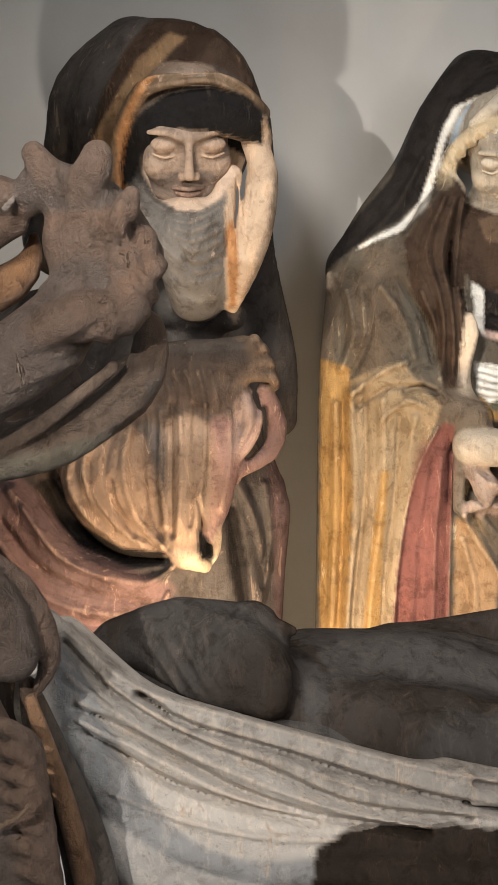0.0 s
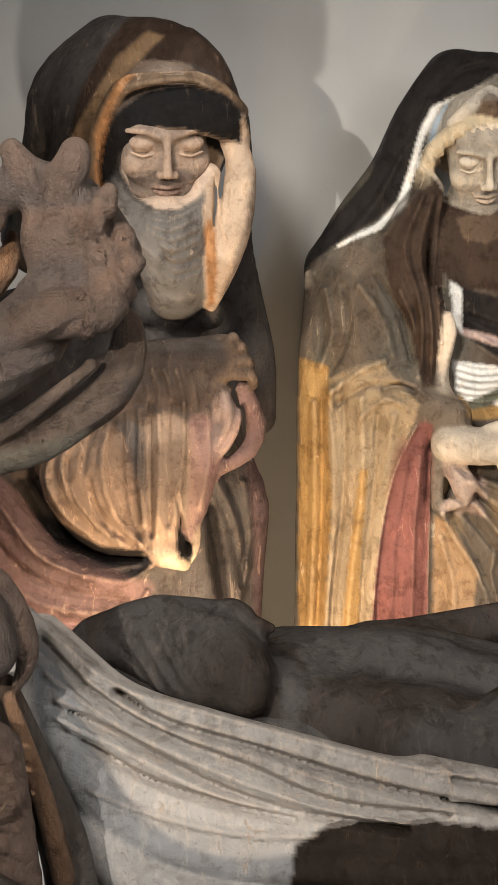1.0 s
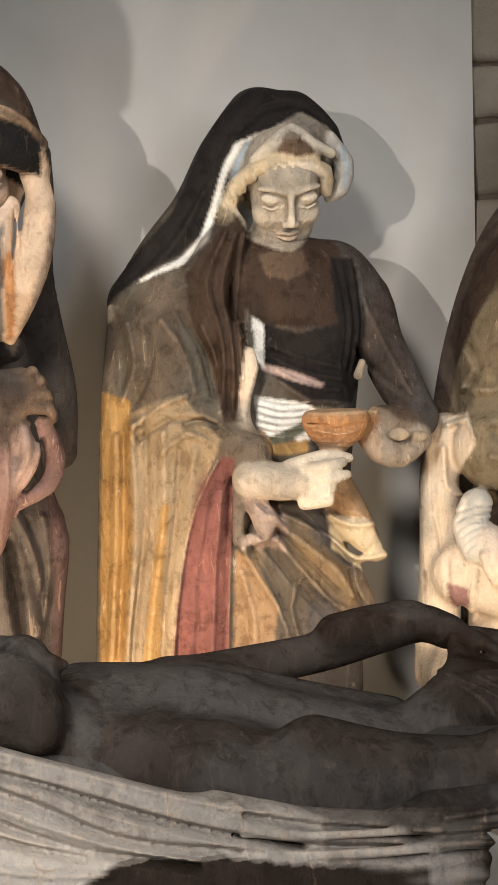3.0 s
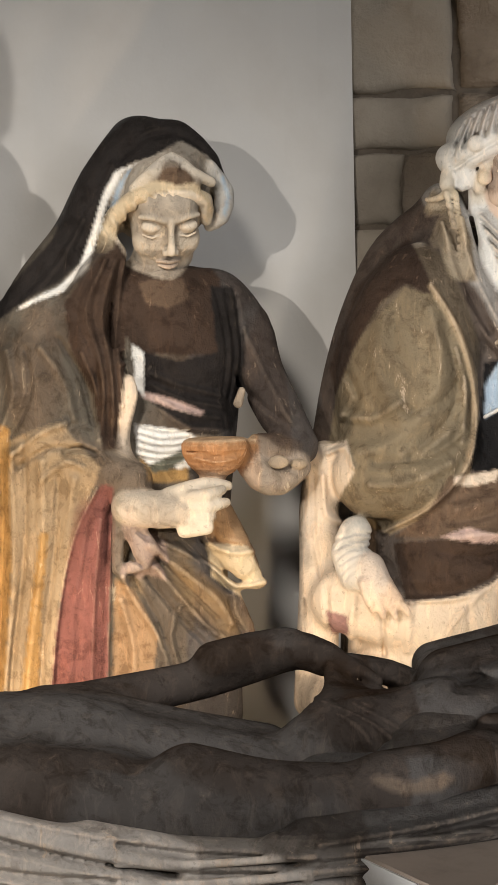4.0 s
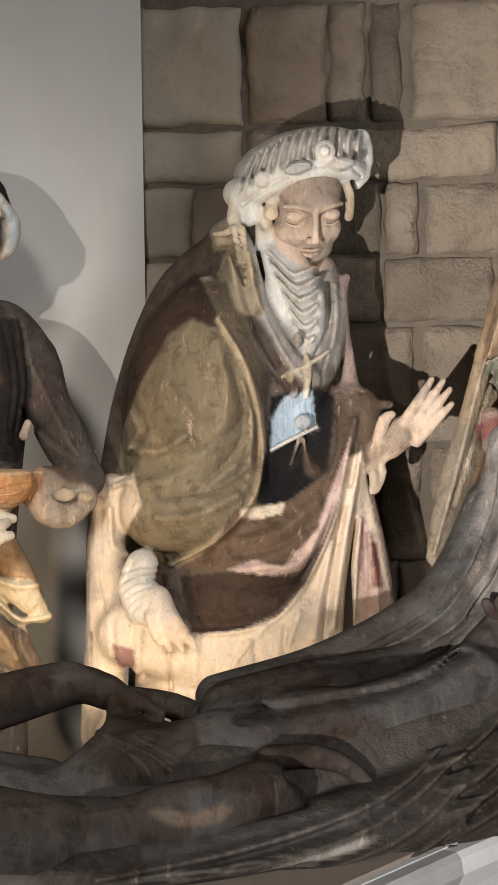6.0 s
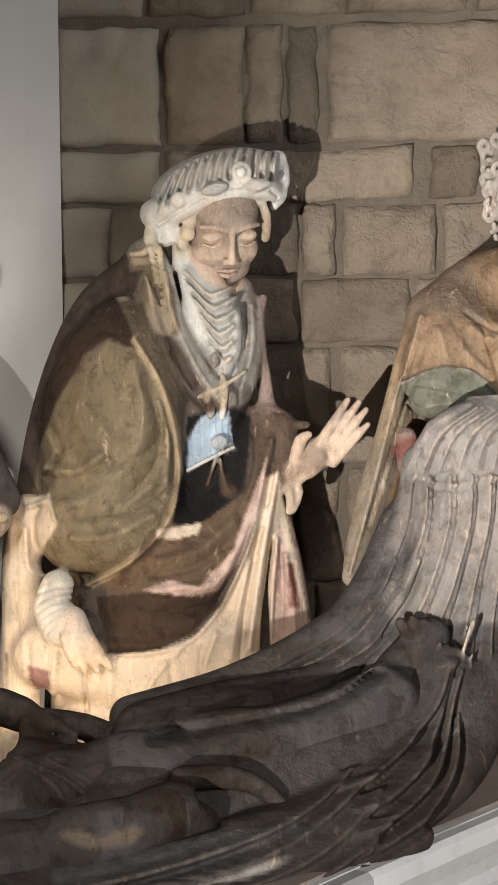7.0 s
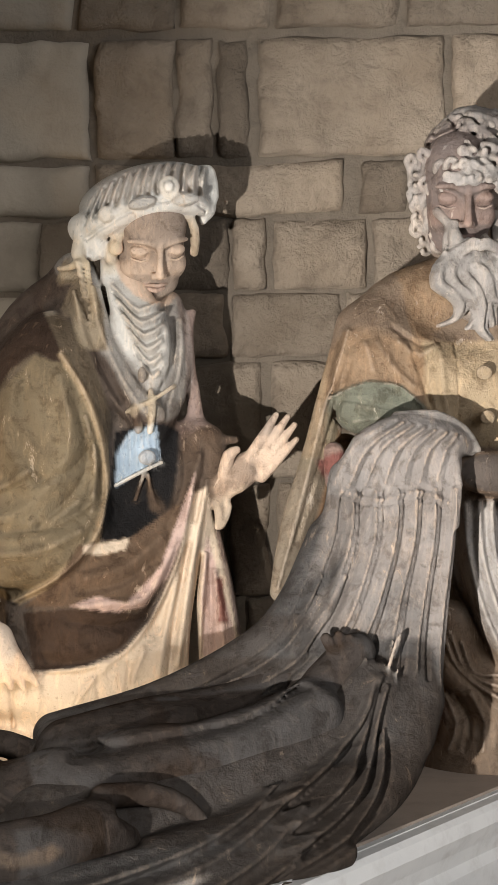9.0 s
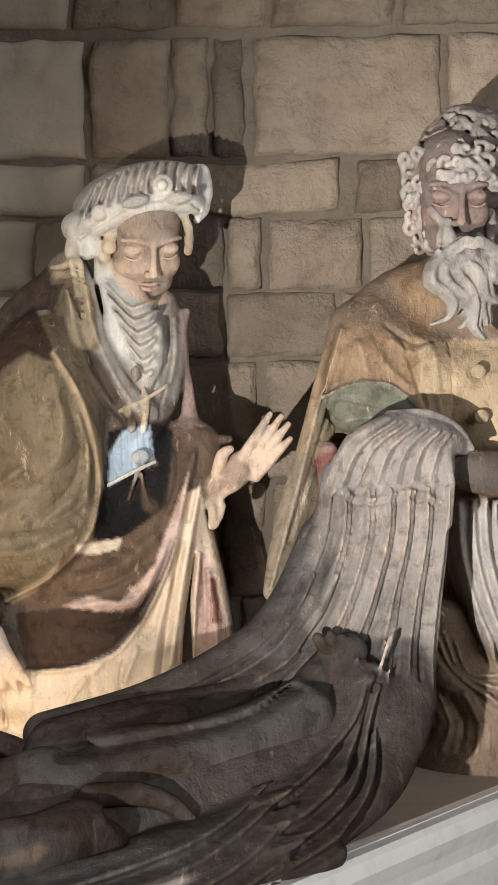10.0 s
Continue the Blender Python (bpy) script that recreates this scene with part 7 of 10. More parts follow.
e.tube([(1.266, -0.336, 1.977, 0.0061), (1.248, -0.339, 1.981, 0.0060), (1.246, -0.342, 1.995, 0.0060), (1.256, -0.345, 2.000, 0.0060), (1.262, -0.348, 1.993, 0.0060), (1.258, -0.351, 1.986, 0.0060)], GREY, k=0.005)
e.tube([(1.265, -0.355, 1.982, 0.0053), (1.256, -0.358, 1.993, 0.0053), (1.263, -0.361, 2.003, 0.0053), (1.272, -0.364, 2.000, 0.0053), (1.272, -0.367, 1.992, 0.0053), (1.265, -0.370, 1.988, 0.0052)], ASH, k=0.005)
e.tube([(1.300, -0.369, 1.997, 0.0045), (1.291, -0.372, 1.987, 0.0045), (1.278, -0.375, 1.989, 0.0045), (1.276, -0.378, 1.997, 0.0045), (1.281, -0.381, 2.000, 0.0045), (1.284, -0.384, 1.996, 0.0045)], GREY, k=0.005)
e.tube([(1.317, -0.376, 1.991, 0.0057), (1.306, -0.379, 1.978, 0.0057), (1.291, -0.382, 1.980, 0.0057), (1.288, -0.385, 1.991, 0.0057), (1.295, -0.388, 1.995, 0.0057), (1.299, -0.391, 1.990, 0.0057)], ASH, k=0.005)
e.tube([(1.306, -0.375, 1.988, 0.0048), (1.309, -0.378, 2.000, 0.0048), (1.319, -0.381, 2.000, 0.0048), (1.322, -0.384, 1.992, 0.0048), (1.316, -0.387, 1.986, 0.0048), (1.308, -0.390, 1.987, 0.0048)], GREY, k=0.005)
e.tube([(1.325, -0.371, 1.998, 0.0055), (1.338, -0.374, 2.006, 0.0055), (1.348, -0.377, 1.998, 0.0055), (1.343, -0.380, 1.987, 0.0055), (1.332, -0.383, 1.985, 0.0055), (1.328, -0.386, 1.990, 0.0055)], GREY, k=0.005)
e.tube([(1.372, -0.353, 1.988, 0.0046), (1.362, -0.356, 1.997, 0.0046), (1.366, -0.359, 2.006, 0.0045), (1.374, -0.362, 2.005, 0.0045), (1.375, -0.365, 1.998, 0.0045), (1.369, -0.368, 1.994, 0.0045)], ASH, k=0.005)
e.tube([(1.244, -0.294, 1.958, 0.0048), (1.234, -0.297, 1.967, 0.0048), (1.239, -0.300, 1.976, 0.0048), (1.248, -0.303, 1.975, 0.0048), (1.248, -0.306, 1.967, 0.0047), (1.242, -0.309, 1.964, 0.0047)], ASH, k=0.005)
e.tube([(1.256, -0.306, 1.985, 0.0047), (1.266, -0.309, 1.978, 0.0047), (1.262, -0.312, 1.967, 0.0047), (1.252, -0.315, 1.965, 0.0047), (1.246, -0.318, 1.970, 0.0047), (1.248, -0.321, 1.975, 0.0046)], ASH, k=0.005)
e.tube([(1.266, -0.355, 1.989, 0.0050), (1.274, -0.358, 1.979, 0.0050), (1.267, -0.361, 1.968, 0.0050), (1.255, -0.364, 1.968, 0.0050), (1.251, -0.367, 1.975, 0.0050), (1.255, -0.370, 1.978, 0.0049)], ASH, k=0.005)
e.tube([(1.268, -0.368, 1.952, 0.0056), (1.258, -0.371, 1.964, 0.0056), (1.264, -0.374, 1.974, 0.0055), (1.274, -0.377, 1.972, 0.0055), (1.274, -0.380, 1.964, 0.0055), (1.267, -0.383, 1.959, 0.0055)], ASH, k=0.005)
e.tube([(1.276, -0.377, 1.977, 0.0047), (1.287, -0.380, 1.980, 0.0047), (1.293, -0.383, 1.972, 0.0046), (1.287, -0.386, 1.963, 0.0046), (1.278, -0.389, 1.963, 0.0046), (1.275, -0.392, 1.968, 0.0046)], ASH, k=0.005)
e.tube([(1.311, -0.381, 1.958, 0.0051), (1.295, -0.384, 1.959, 0.0051), (1.291, -0.387, 1.970, 0.0051), (1.298, -0.390, 1.976, 0.0050), (1.304, -0.393, 1.971, 0.0050), (1.301, -0.396, 1.965, 0.0050)], ASH, k=0.005)
e.tube([(1.317, -0.378, 1.967, 0.0049), (1.320, -0.381, 1.979, 0.0049), (1.331, -0.384, 1.980, 0.0049), (1.334, -0.387, 1.972, 0.0049), (1.327, -0.390, 1.965, 0.0049), (1.320, -0.393, 1.966, 0.0049)], ASH, k=0.005)
e.tube([(1.360, -0.373, 1.964, 0.0046), (1.347, -0.376, 1.957, 0.0046), (1.336, -0.379, 1.963, 0.0046), (1.337, -0.382, 1.971, 0.0046), (1.343, -0.385, 1.972, 0.0046), (1.345, -0.388, 1.967, 0.0046)], ASH, k=0.005)
e.tube([(1.242, -0.294, 1.959, 0.0048), (1.252, -0.297, 1.966, 0.0048), (1.261, -0.300, 1.960, 0.0048), (1.258, -0.303, 1.951, 0.0048), (1.249, -0.306, 1.949, 0.0048), (1.244, -0.309, 1.953, 0.0048)], ASH, k=0.005)
e.tube([(1.257, -0.351, 1.947, 0.0045), (1.248, -0.354, 1.956, 0.0045), (1.253, -0.357, 1.965, 0.0045), (1.261, -0.360, 1.963, 0.0045), (1.261, -0.363, 1.956, 0.0045), (1.255, -0.366, 1.953, 0.0045)], GREY, k=0.005)
e.tube([(1.280, -0.374, 1.952, 0.0048), (1.268, -0.377, 1.959, 0.0048), (1.269, -0.380, 1.969, 0.0048), (1.278, -0.383, 1.971, 0.0048), (1.281, -0.386, 1.964, 0.0048), (1.276, -0.389, 1.959, 0.0048)], ASH, k=0.005)
e.tube([(1.290, -0.380, 1.981, 0.0052), (1.303, -0.383, 1.980, 0.0052), (1.306, -0.386, 1.969, 0.0052), (1.297, -0.389, 1.961, 0.0052), (1.288, -0.392, 1.964, 0.0052), (1.287, -0.395, 1.970, 0.0051)], ASH, k=0.005)
e.tube([(1.324, -0.379, 1.957, 0.0047), (1.312, -0.382, 1.964, 0.0047), (1.315, -0.385, 1.975, 0.0047), (1.323, -0.388, 1.975, 0.0047), (1.326, -0.391, 1.968, 0.0047), (1.320, -0.394, 1.964, 0.0047)], ASH, k=0.005)
e.tube([(1.362, -0.370, 1.950, 0.0048), (1.347, -0.373, 1.949, 0.0048), (1.341, -0.376, 1.959, 0.0048), (1.347, -0.379, 1.966, 0.0048), (1.353, -0.382, 1.963, 0.0048), (1.351, -0.385, 1.956, 0.0048)], ASH, k=0.005)
e.tube([(1.262, -0.240, 1.998, 0.0184), (1.253, -0.260, 1.946, 0.0201), (1.259, -0.270, 1.896, 0.0182), (1.276, -0.280, 1.856, 0.0145)], GREY, k=0.0187)
e.tube([(1.249, -0.263, 2.002, 0.0060), (1.231, -0.266, 1.999, 0.0060), (1.222, -0.269, 2.010, 0.0060), (1.228, -0.272, 2.019, 0.0060), (1.237, -0.275, 2.016, 0.0060), (1.237, -0.278, 2.009, 0.0060)], GREY, k=0.005)
e.tube([(1.249, -0.279, 2.013, 0.0060), (1.265, -0.282, 2.012, 0.0060), (1.268, -0.285, 1.999, 0.0060), (1.257, -0.288, 1.991, 0.0060), (1.247, -0.291, 1.994, 0.0060), (1.246, -0.294, 2.001, 0.0060)], GREY, k=0.005)
e.tube([(1.230, -0.267, 1.982, 0.0057), (1.228, -0.270, 1.997, 0.0057), (1.240, -0.273, 2.002, 0.0057), (1.247, -0.276, 1.995, 0.0057), (1.242, -0.279, 1.986, 0.0057), (1.234, -0.282, 1.985, 0.0057)], ASH, k=0.005)
e.tube([(1.271, -0.278, 1.991, 0.0060), (1.268, -0.281, 1.975, 0.0060), (1.253, -0.284, 1.969, 0.0060), (1.244, -0.287, 1.977, 0.0060), (1.247, -0.290, 1.985, 0.0060), (1.253, -0.293, 1.984, 0.0059)], GREY, k=0.005)
e.tube([(1.228, -0.267, 1.970, 0.0051), (1.234, -0.270, 1.981, 0.0051), (1.245, -0.273, 1.980, 0.0051), (1.247, -0.276, 1.970, 0.0051), (1.239, -0.279, 1.965, 0.0051), (1.232, -0.282, 1.967, 0.0051)], GREY, k=0.005)
e.tube([(1.246, -0.281, 1.963, 0.0050), (1.256, -0.284, 1.972, 0.0050), (1.266, -0.287, 1.967, 0.0050), (1.264, -0.290, 1.957, 0.0050), (1.254, -0.293, 1.954, 0.0050), (1.249, -0.296, 1.958, 0.0050)], ASH, k=0.005)
e.tube([(1.232, -0.266, 1.940, 0.0056), (1.226, -0.269, 1.954, 0.0056), (1.235, -0.272, 1.962, 0.0056), (1.244, -0.275, 1.958, 0.0056), (1.242, -0.278, 1.949, 0.0056), (1.234, -0.281, 1.946, 0.0056)], ASH, k=0.005)
e.tube([(1.271, -0.278, 1.946, 0.0053), (1.263, -0.281, 1.933, 0.0053), (1.249, -0.284, 1.932, 0.0053), (1.244, -0.287, 1.941, 0.0053), (1.249, -0.290, 1.947, 0.0053), (1.254, -0.293, 1.944, 0.0053)], ASH, k=0.005)
e.tube([(1.249, -0.266, 1.925, 0.0047), (1.235, -0.269, 1.923, 0.0046), (1.228, -0.272, 1.932, 0.0046), (1.233, -0.275, 1.939, 0.0046), (1.239, -0.278, 1.936, 0.0046), (1.238, -0.281, 1.930, 0.0046)], GREY, k=0.005)
e.tube([(1.271, -0.281, 1.933, 0.0056), (1.271, -0.284, 1.918, 0.0056), (1.258, -0.287, 1.911, 0.0056), (1.248, -0.290, 1.917, 0.0056), (1.249, -0.293, 1.925, 0.0056), (1.255, -0.296, 1.925, 0.0055)], ASH, k=0.005)
e.tube([(1.240, -0.267, 1.927, 0.0053), (1.251, -0.270, 1.919, 0.0053), (1.246, -0.273, 1.907, 0.0053), (1.234, -0.276, 1.905, 0.0053), (1.229, -0.279, 1.911, 0.0053), (1.232, -0.282, 1.916, 0.0053)], ASH, k=0.005)
e.tube([(1.265, -0.283, 1.890, 0.0049), (1.251, -0.286, 1.895, 0.0049), (1.251, -0.289, 1.906, 0.0049), (1.259, -0.292, 1.909, 0.0049), (1.263, -0.295, 1.903, 0.0049), (1.259, -0.298, 1.898, 0.0049)], ASH, k=0.005)
e.tube([(1.253, -0.267, 1.885, 0.0055), (1.236, -0.270, 1.882, 0.0055), (1.228, -0.273, 1.892, 0.0055), (1.233, -0.276, 1.900, 0.0055), (1.241, -0.279, 1.898, 0.0055), (1.240, -0.282, 1.891, 0.0055)], ASH, k=0.005)
e.tube([(1.250, -0.285, 1.887, 0.0057), (1.263, -0.288, 1.895, 0.0057), (1.273, -0.291, 1.888, 0.0057), (1.270, -0.294, 1.877, 0.0057), (1.259, -0.297, 1.875, 0.0057), (1.254, -0.300, 1.880, 0.0057)], ASH, k=0.005)
e.tube([(1.240, -0.274, 1.881, 0.0049), (1.252, -0.277, 1.884, 0.0049), (1.258, -0.280, 1.875, 0.0049), (1.251, -0.283, 1.867, 0.0049), (1.242, -0.286, 1.867, 0.0049), (1.239, -0.289, 1.873, 0.0049)], GREY, k=0.005)
e.tube([(1.283, -0.289, 1.870, 0.0054), (1.279, -0.292, 1.856, 0.0054), (1.265, -0.295, 1.852, 0.0054), (1.257, -0.298, 1.860, 0.0054), (1.260, -0.301, 1.867, 0.0054), (1.266, -0.304, 1.866, 0.0054)], ASH, k=0.005)
e.tube([(1.241, -0.276, 1.861, 0.0047), (1.253, -0.279, 1.864, 0.0047), (1.259, -0.282, 1.856, 0.0047), (1.253, -0.285, 1.848, 0.0047), (1.244, -0.288, 1.848, 0.0047), (1.241, -0.291, 1.853, 0.0047)], GREY, k=0.005)
e.ball((1.326, -0.340, 1.824), (0.051, 0.037, 0.043), GREY, k=0.015)
e.ball((1.322, -0.335, 1.769), (0.041, 0.030, 0.044), GREY, k=0.02)
e.tube([(1.260, -0.364, 1.843, 0.0079), (1.229, -0.376, 1.817, 0.0079), (1.222, -0.383, 1.786, 0.0078), (1.247, -0.384, 1.771, 0.0078), (1.266, -0.378, 1.751, 0.0064), (1.262, -0.367, 1.729, 0.0050), (1.236, -0.364, 1.719, 0.0036)], GREY, k=0.004)
e.tube([(1.267, -0.372, 1.846, 0.0079), (1.236, -0.383, 1.820, 0.0078), (1.229, -0.391, 1.789, 0.0078), (1.254, -0.391, 1.774, 0.0078), (1.271, -0.385, 1.754, 0.0064), (1.265, -0.375, 1.731, 0.0050), (1.237, -0.372, 1.720, 0.0035)], ASH, k=0.004)
e.tube([(1.281, -0.364, 1.851, 0.0079), (1.249, -0.376, 1.824, 0.0079), (1.243, -0.383, 1.793, 0.0078), (1.268, -0.384, 1.778, 0.0078), (1.283, -0.378, 1.757, 0.0064), (1.275, -0.367, 1.734, 0.0050), (1.245, -0.364, 1.722, 0.0036)], GREY, k=0.004)
e.tube([(1.278, -0.364, 1.834, 0.0079), (1.246, -0.378, 1.809, 0.0079), (1.256, -0.384, 1.780, 0.0078), (1.287, -0.381, 1.762, 0.0070), (1.301, -0.369, 1.735, 0.0053), (1.288, -0.364, 1.713, 0.0036)], ASH, k=0.004)
e.tube([(1.284, -0.372, 1.837, 0.0079), (1.253, -0.385, 1.812, 0.0078), (1.262, -0.392, 1.784, 0.0078), (1.293, -0.389, 1.765, 0.0070), (1.304, -0.377, 1.737, 0.0053), (1.289, -0.372, 1.714, 0.0035)], ASH, k=0.004)
e.tube([(1.298, -0.364, 1.841, 0.0079), (1.267, -0.378, 1.817, 0.0079), (1.276, -0.384, 1.788, 0.0078), (1.306, -0.381, 1.769, 0.0070), (1.315, -0.369, 1.740, 0.0053), (1.298, -0.364, 1.716, 0.0036)], ASH, k=0.004)
e.tube([(1.288, -0.364, 1.828, 0.0079), (1.271, -0.378, 1.802, 0.0079), (1.289, -0.384, 1.779, 0.0078), (1.304, -0.381, 1.749, 0.0070), (1.307, -0.369, 1.714, 0.0053), (1.330, -0.364, 1.694, 0.0036)], GREY, k=0.004)
e.tube([(1.295, -0.372, 1.831, 0.0079), (1.278, -0.385, 1.805, 0.0078), (1.296, -0.392, 1.782, 0.0078), (1.309, -0.389, 1.752, 0.0070), (1.310, -0.377, 1.716, 0.0053), (1.331, -0.372, 1.695, 0.0035)], ASH, k=0.004)
e.tube([(1.309, -0.364, 1.836, 0.0079), (1.292, -0.378, 1.809, 0.0079), (1.310, -0.384, 1.786, 0.0078), (1.322, -0.381, 1.756, 0.0070), (1.321, -0.369, 1.719, 0.0053), (1.339, -0.364, 1.697, 0.0036)], ASH, k=0.004)
e.tube([(1.309, -0.364, 1.838, 0.0079), (1.290, -0.378, 1.819, 0.0079), (1.306, -0.384, 1.806, 0.0078), (1.306, -0.381, 1.778, 0.0070), (1.324, -0.369, 1.746, 0.0053), (1.334, -0.364, 1.718, 0.0036)], ASH, k=0.004)
e.tube([(1.316, -0.372, 1.841, 0.0079), (1.297, -0.385, 1.822, 0.0078), (1.313, -0.392, 1.809, 0.0078), (1.312, -0.389, 1.780, 0.0070), (1.327, -0.377, 1.748, 0.0053), (1.336, -0.372, 1.719, 0.0035)], GREY, k=0.004)
e.tube([(1.330, -0.364, 1.845, 0.0079), (1.311, -0.378, 1.827, 0.0079), (1.327, -0.384, 1.813, 0.0078), (1.325, -0.381, 1.784, 0.0070), (1.338, -0.369, 1.751, 0.0053), (1.344, -0.364, 1.721, 0.0036)], GREY, k=0.004)
e.tube([(1.326, -0.364, 1.836, 0.0079), (1.315, -0.383, 1.796, 0.0078), (1.325, -0.378, 1.764, 0.0064), (1.362, -0.364, 1.756, 0.0036)], ASH, k=0.004)
e.tube([(1.333, -0.372, 1.839, 0.0079), (1.321, -0.391, 1.799, 0.0078), (1.330, -0.385, 1.766, 0.0064), (1.363, -0.372, 1.757, 0.0035)], ASH, k=0.004)
e.tube([(1.347, -0.364, 1.844, 0.0079), (1.335, -0.383, 1.804, 0.0078), (1.342, -0.378, 1.770, 0.0064), (1.372, -0.364, 1.759, 0.0036)], ASH, k=0.004)
e.tube([(1.341, -0.364, 1.838, 0.0079), (1.333, -0.384, 1.800, 0.0078), (1.369, -0.364, 1.788, 0.0036)], GREY, k=0.004)
e.tube([(1.347, -0.372, 1.841, 0.0079), (1.340, -0.391, 1.803, 0.0078), (1.370, -0.372, 1.790, 0.0035)], GREY, k=0.004)
e.tube([(1.362, -0.364, 1.846, 0.0079), (1.354, -0.384, 1.808, 0.0078), (1.379, -0.364, 1.792, 0.0036)], ASH, k=0.004)
e.tube([(1.353, -0.364, 1.834, 0.0079), (1.352, -0.384, 1.806, 0.0078), (1.376, -0.364, 1.790, 0.0036)], GREY, k=0.004)
e.tube([(1.360, -0.372, 1.838, 0.0079), (1.359, -0.391, 1.809, 0.0078), (1.377, -0.372, 1.792, 0.0035)], GREY, k=0.004)
e.tube([(1.374, -0.364, 1.842, 0.0079), (1.373, -0.384, 1.814, 0.0078), (1.385, -0.364, 1.794, 0.0036)], ASH, k=0.004)
e.tube([(1.254, -0.363, 1.852, 0.0037), (1.260, -0.366, 1.846, 0.0037), (1.256, -0.369, 1.837, 0.0037), (1.247, -0.372, 1.836, 0.0037), (1.243, -0.375, 1.841, 0.0037), (1.245, -0.378, 1.844, 0.0037)], ASH, k=0.005)
e.tube([(1.282, -0.363, 1.851, 0.0037), (1.283, -0.366, 1.841, 0.0037), (1.275, -0.369, 1.836, 0.0037), (1.267, -0.372, 1.839, 0.0037), (1.266, -0.375, 1.844, 0.0037), (1.270, -0.378, 1.845, 0.0037)], ASH, k=0.005)
e.tube([(1.333, -0.363, 1.838, 0.0037), (1.332, -0.366, 1.848, 0.0037), (1.339, -0.369, 1.850, 0.0037), (1.343, -0.372, 1.845, 0.0037), (1.339, -0.375, 1.839, 0.0037), (1.333, -0.378, 1.839, 0.0037)], ASH, k=0.005)
e.tube([(1.374, -0.363, 1.840, 0.0037), (1.362, -0.366, 1.836, 0.0037), (1.354, -0.369, 1.841, 0.0037), (1.356, -0.372, 1.848, 0.0037), (1.361, -0.375, 1.847, 0.0037), (1.361, -0.378, 1.843, 0.0037)], ASH, k=0.005)
e.tube([(1.257, -0.350, 1.844, 0.0053), (1.271, -0.375, 1.848, 0.0070), (1.287, -0.400, 1.861, 0.0069), (1.298, -0.402, 1.857, 0.0061), (1.313, -0.400, 1.861, 0.0069), (1.361, -0.370, 1.847, 0.0061)], ASH, k=0.004)
e.tube([(1.257, -0.350, 1.835, 0.0053), (1.271, -0.375, 1.839, 0.0070), (1.286, -0.400, 1.852, 0.0069), (1.298, -0.402, 1.849, 0.0061), (1.313, -0.400, 1.853, 0.0069), (1.361, -0.370, 1.839, 0.0061)], ASH, k=0.004)
e.tube([(1.273, -0.360, 1.474, 0.0299), (1.311, -0.370, 1.469, 0.0368), (1.379, -0.360, 1.462, 0.0405)], BARK, k=0.0187)
e.tube([(1.332, -0.300, 1.402, 0.0413), (1.352, -0.300, 1.302, 0.0449), (1.394, -0.300, 1.201, 0.0539)], ASH, k=0.0375)
e.fold([(1.288, -0.330, 1.415, 0.0071), (1.294, -0.330, 1.327, 0.0080), (1.320, -0.330, 1.228, 0.0080), (1.368, -0.330, 1.117, 0.0080)], -0.0071, TURNED, deep=0.12)
e.fold([(1.300, -0.330, 1.414, 0.0071), (1.305, -0.330, 1.326, 0.0080), (1.332, -0.330, 1.227, 0.0080), (1.380, -0.330, 1.117, 0.0080)], 0.0062, TURNED, deep=0.12)
e.fold([(1.312, -0.330, 1.414, 0.0071), (1.317, -0.330, 1.326, 0.0080), (1.344, -0.330, 1.227, 0.0080), (1.392, -0.330, 1.116, 0.0080)], -0.0071, TURNED, deep=0.12)
e.fold([(1.323, -0.330, 1.414, 0.0071), (1.329, -0.330, 1.325, 0.0080), (1.356, -0.330, 1.226, 0.0080), (1.404, -0.330, 1.115, 0.0080)], 0.0062, TURNED, deep=0.12)
e.fold([(1.335, -0.330, 1.413, 0.0071), (1.340, -0.330, 1.325, 0.0080), (1.367, -0.330, 1.226, 0.0080), (1.416, -0.330, 1.114, 0.0080)], -0.0071, TURNED, deep=0.12)
e.fold([(1.347, -0.330, 1.413, 0.0071), (1.352, -0.330, 1.325, 0.0080), (1.379, -0.330, 1.225, 0.0080), (1.428, -0.330, 1.114, 0.0080)], 0.0062, TURNED, deep=0.12)
e.fold([(1.359, -0.330, 1.413, 0.0071), (1.364, -0.330, 1.324, 0.0080), (1.391, -0.330, 1.225, 0.0080), (1.440, -0.330, 1.113, 0.0080)], -0.0071, TURNED, deep=0.12)
e.fold([(1.370, -0.330, 1.412, 0.0071), (1.376, -0.330, 1.324, 0.0080), (1.403, -0.330, 1.224, 0.0080), (1.452, -0.330, 1.112, 0.0080)], 0.0062, TURNED, deep=0.12)
e.fold([(1.382, -0.330, 1.412, 0.0071), (1.388, -0.330, 1.323, 0.0080), (1.415, -0.330, 1.223, 0.0080), (1.464, -0.330, 1.112, 0.0080)], -0.0071, TURNED, deep=0.12)
e.dye([(1.294, -0.300, 1.413), (1.408, -0.300, 1.410), (1.404, -0.300, 1.111), (1.351, -0.300, 1.184), (1.303, -0.300, 1.295)], ASH, TURNED)
e.tube([(1.298, -0.250, 1.200, 0.0402), (1.319, -0.250, 1.119, 0.0421), (1.373, -0.250, 1.065, 0.0421), (1.428, -0.250, 1.031, 0.0421)], BARK, k=0.025)
e.fold([(1.261, -0.290, 1.197, 0.0063), (1.301, -0.290, 1.115, 0.0072), (1.398, -0.290, 1.035, 0.0063)], -0.0063, TURNED)
e.fold([(1.270, -0.290, 1.190, 0.0063), (1.307, -0.290, 1.114, 0.0072), (1.398, -0.290, 1.049, 0.0063)], 0.0054, TURNED)
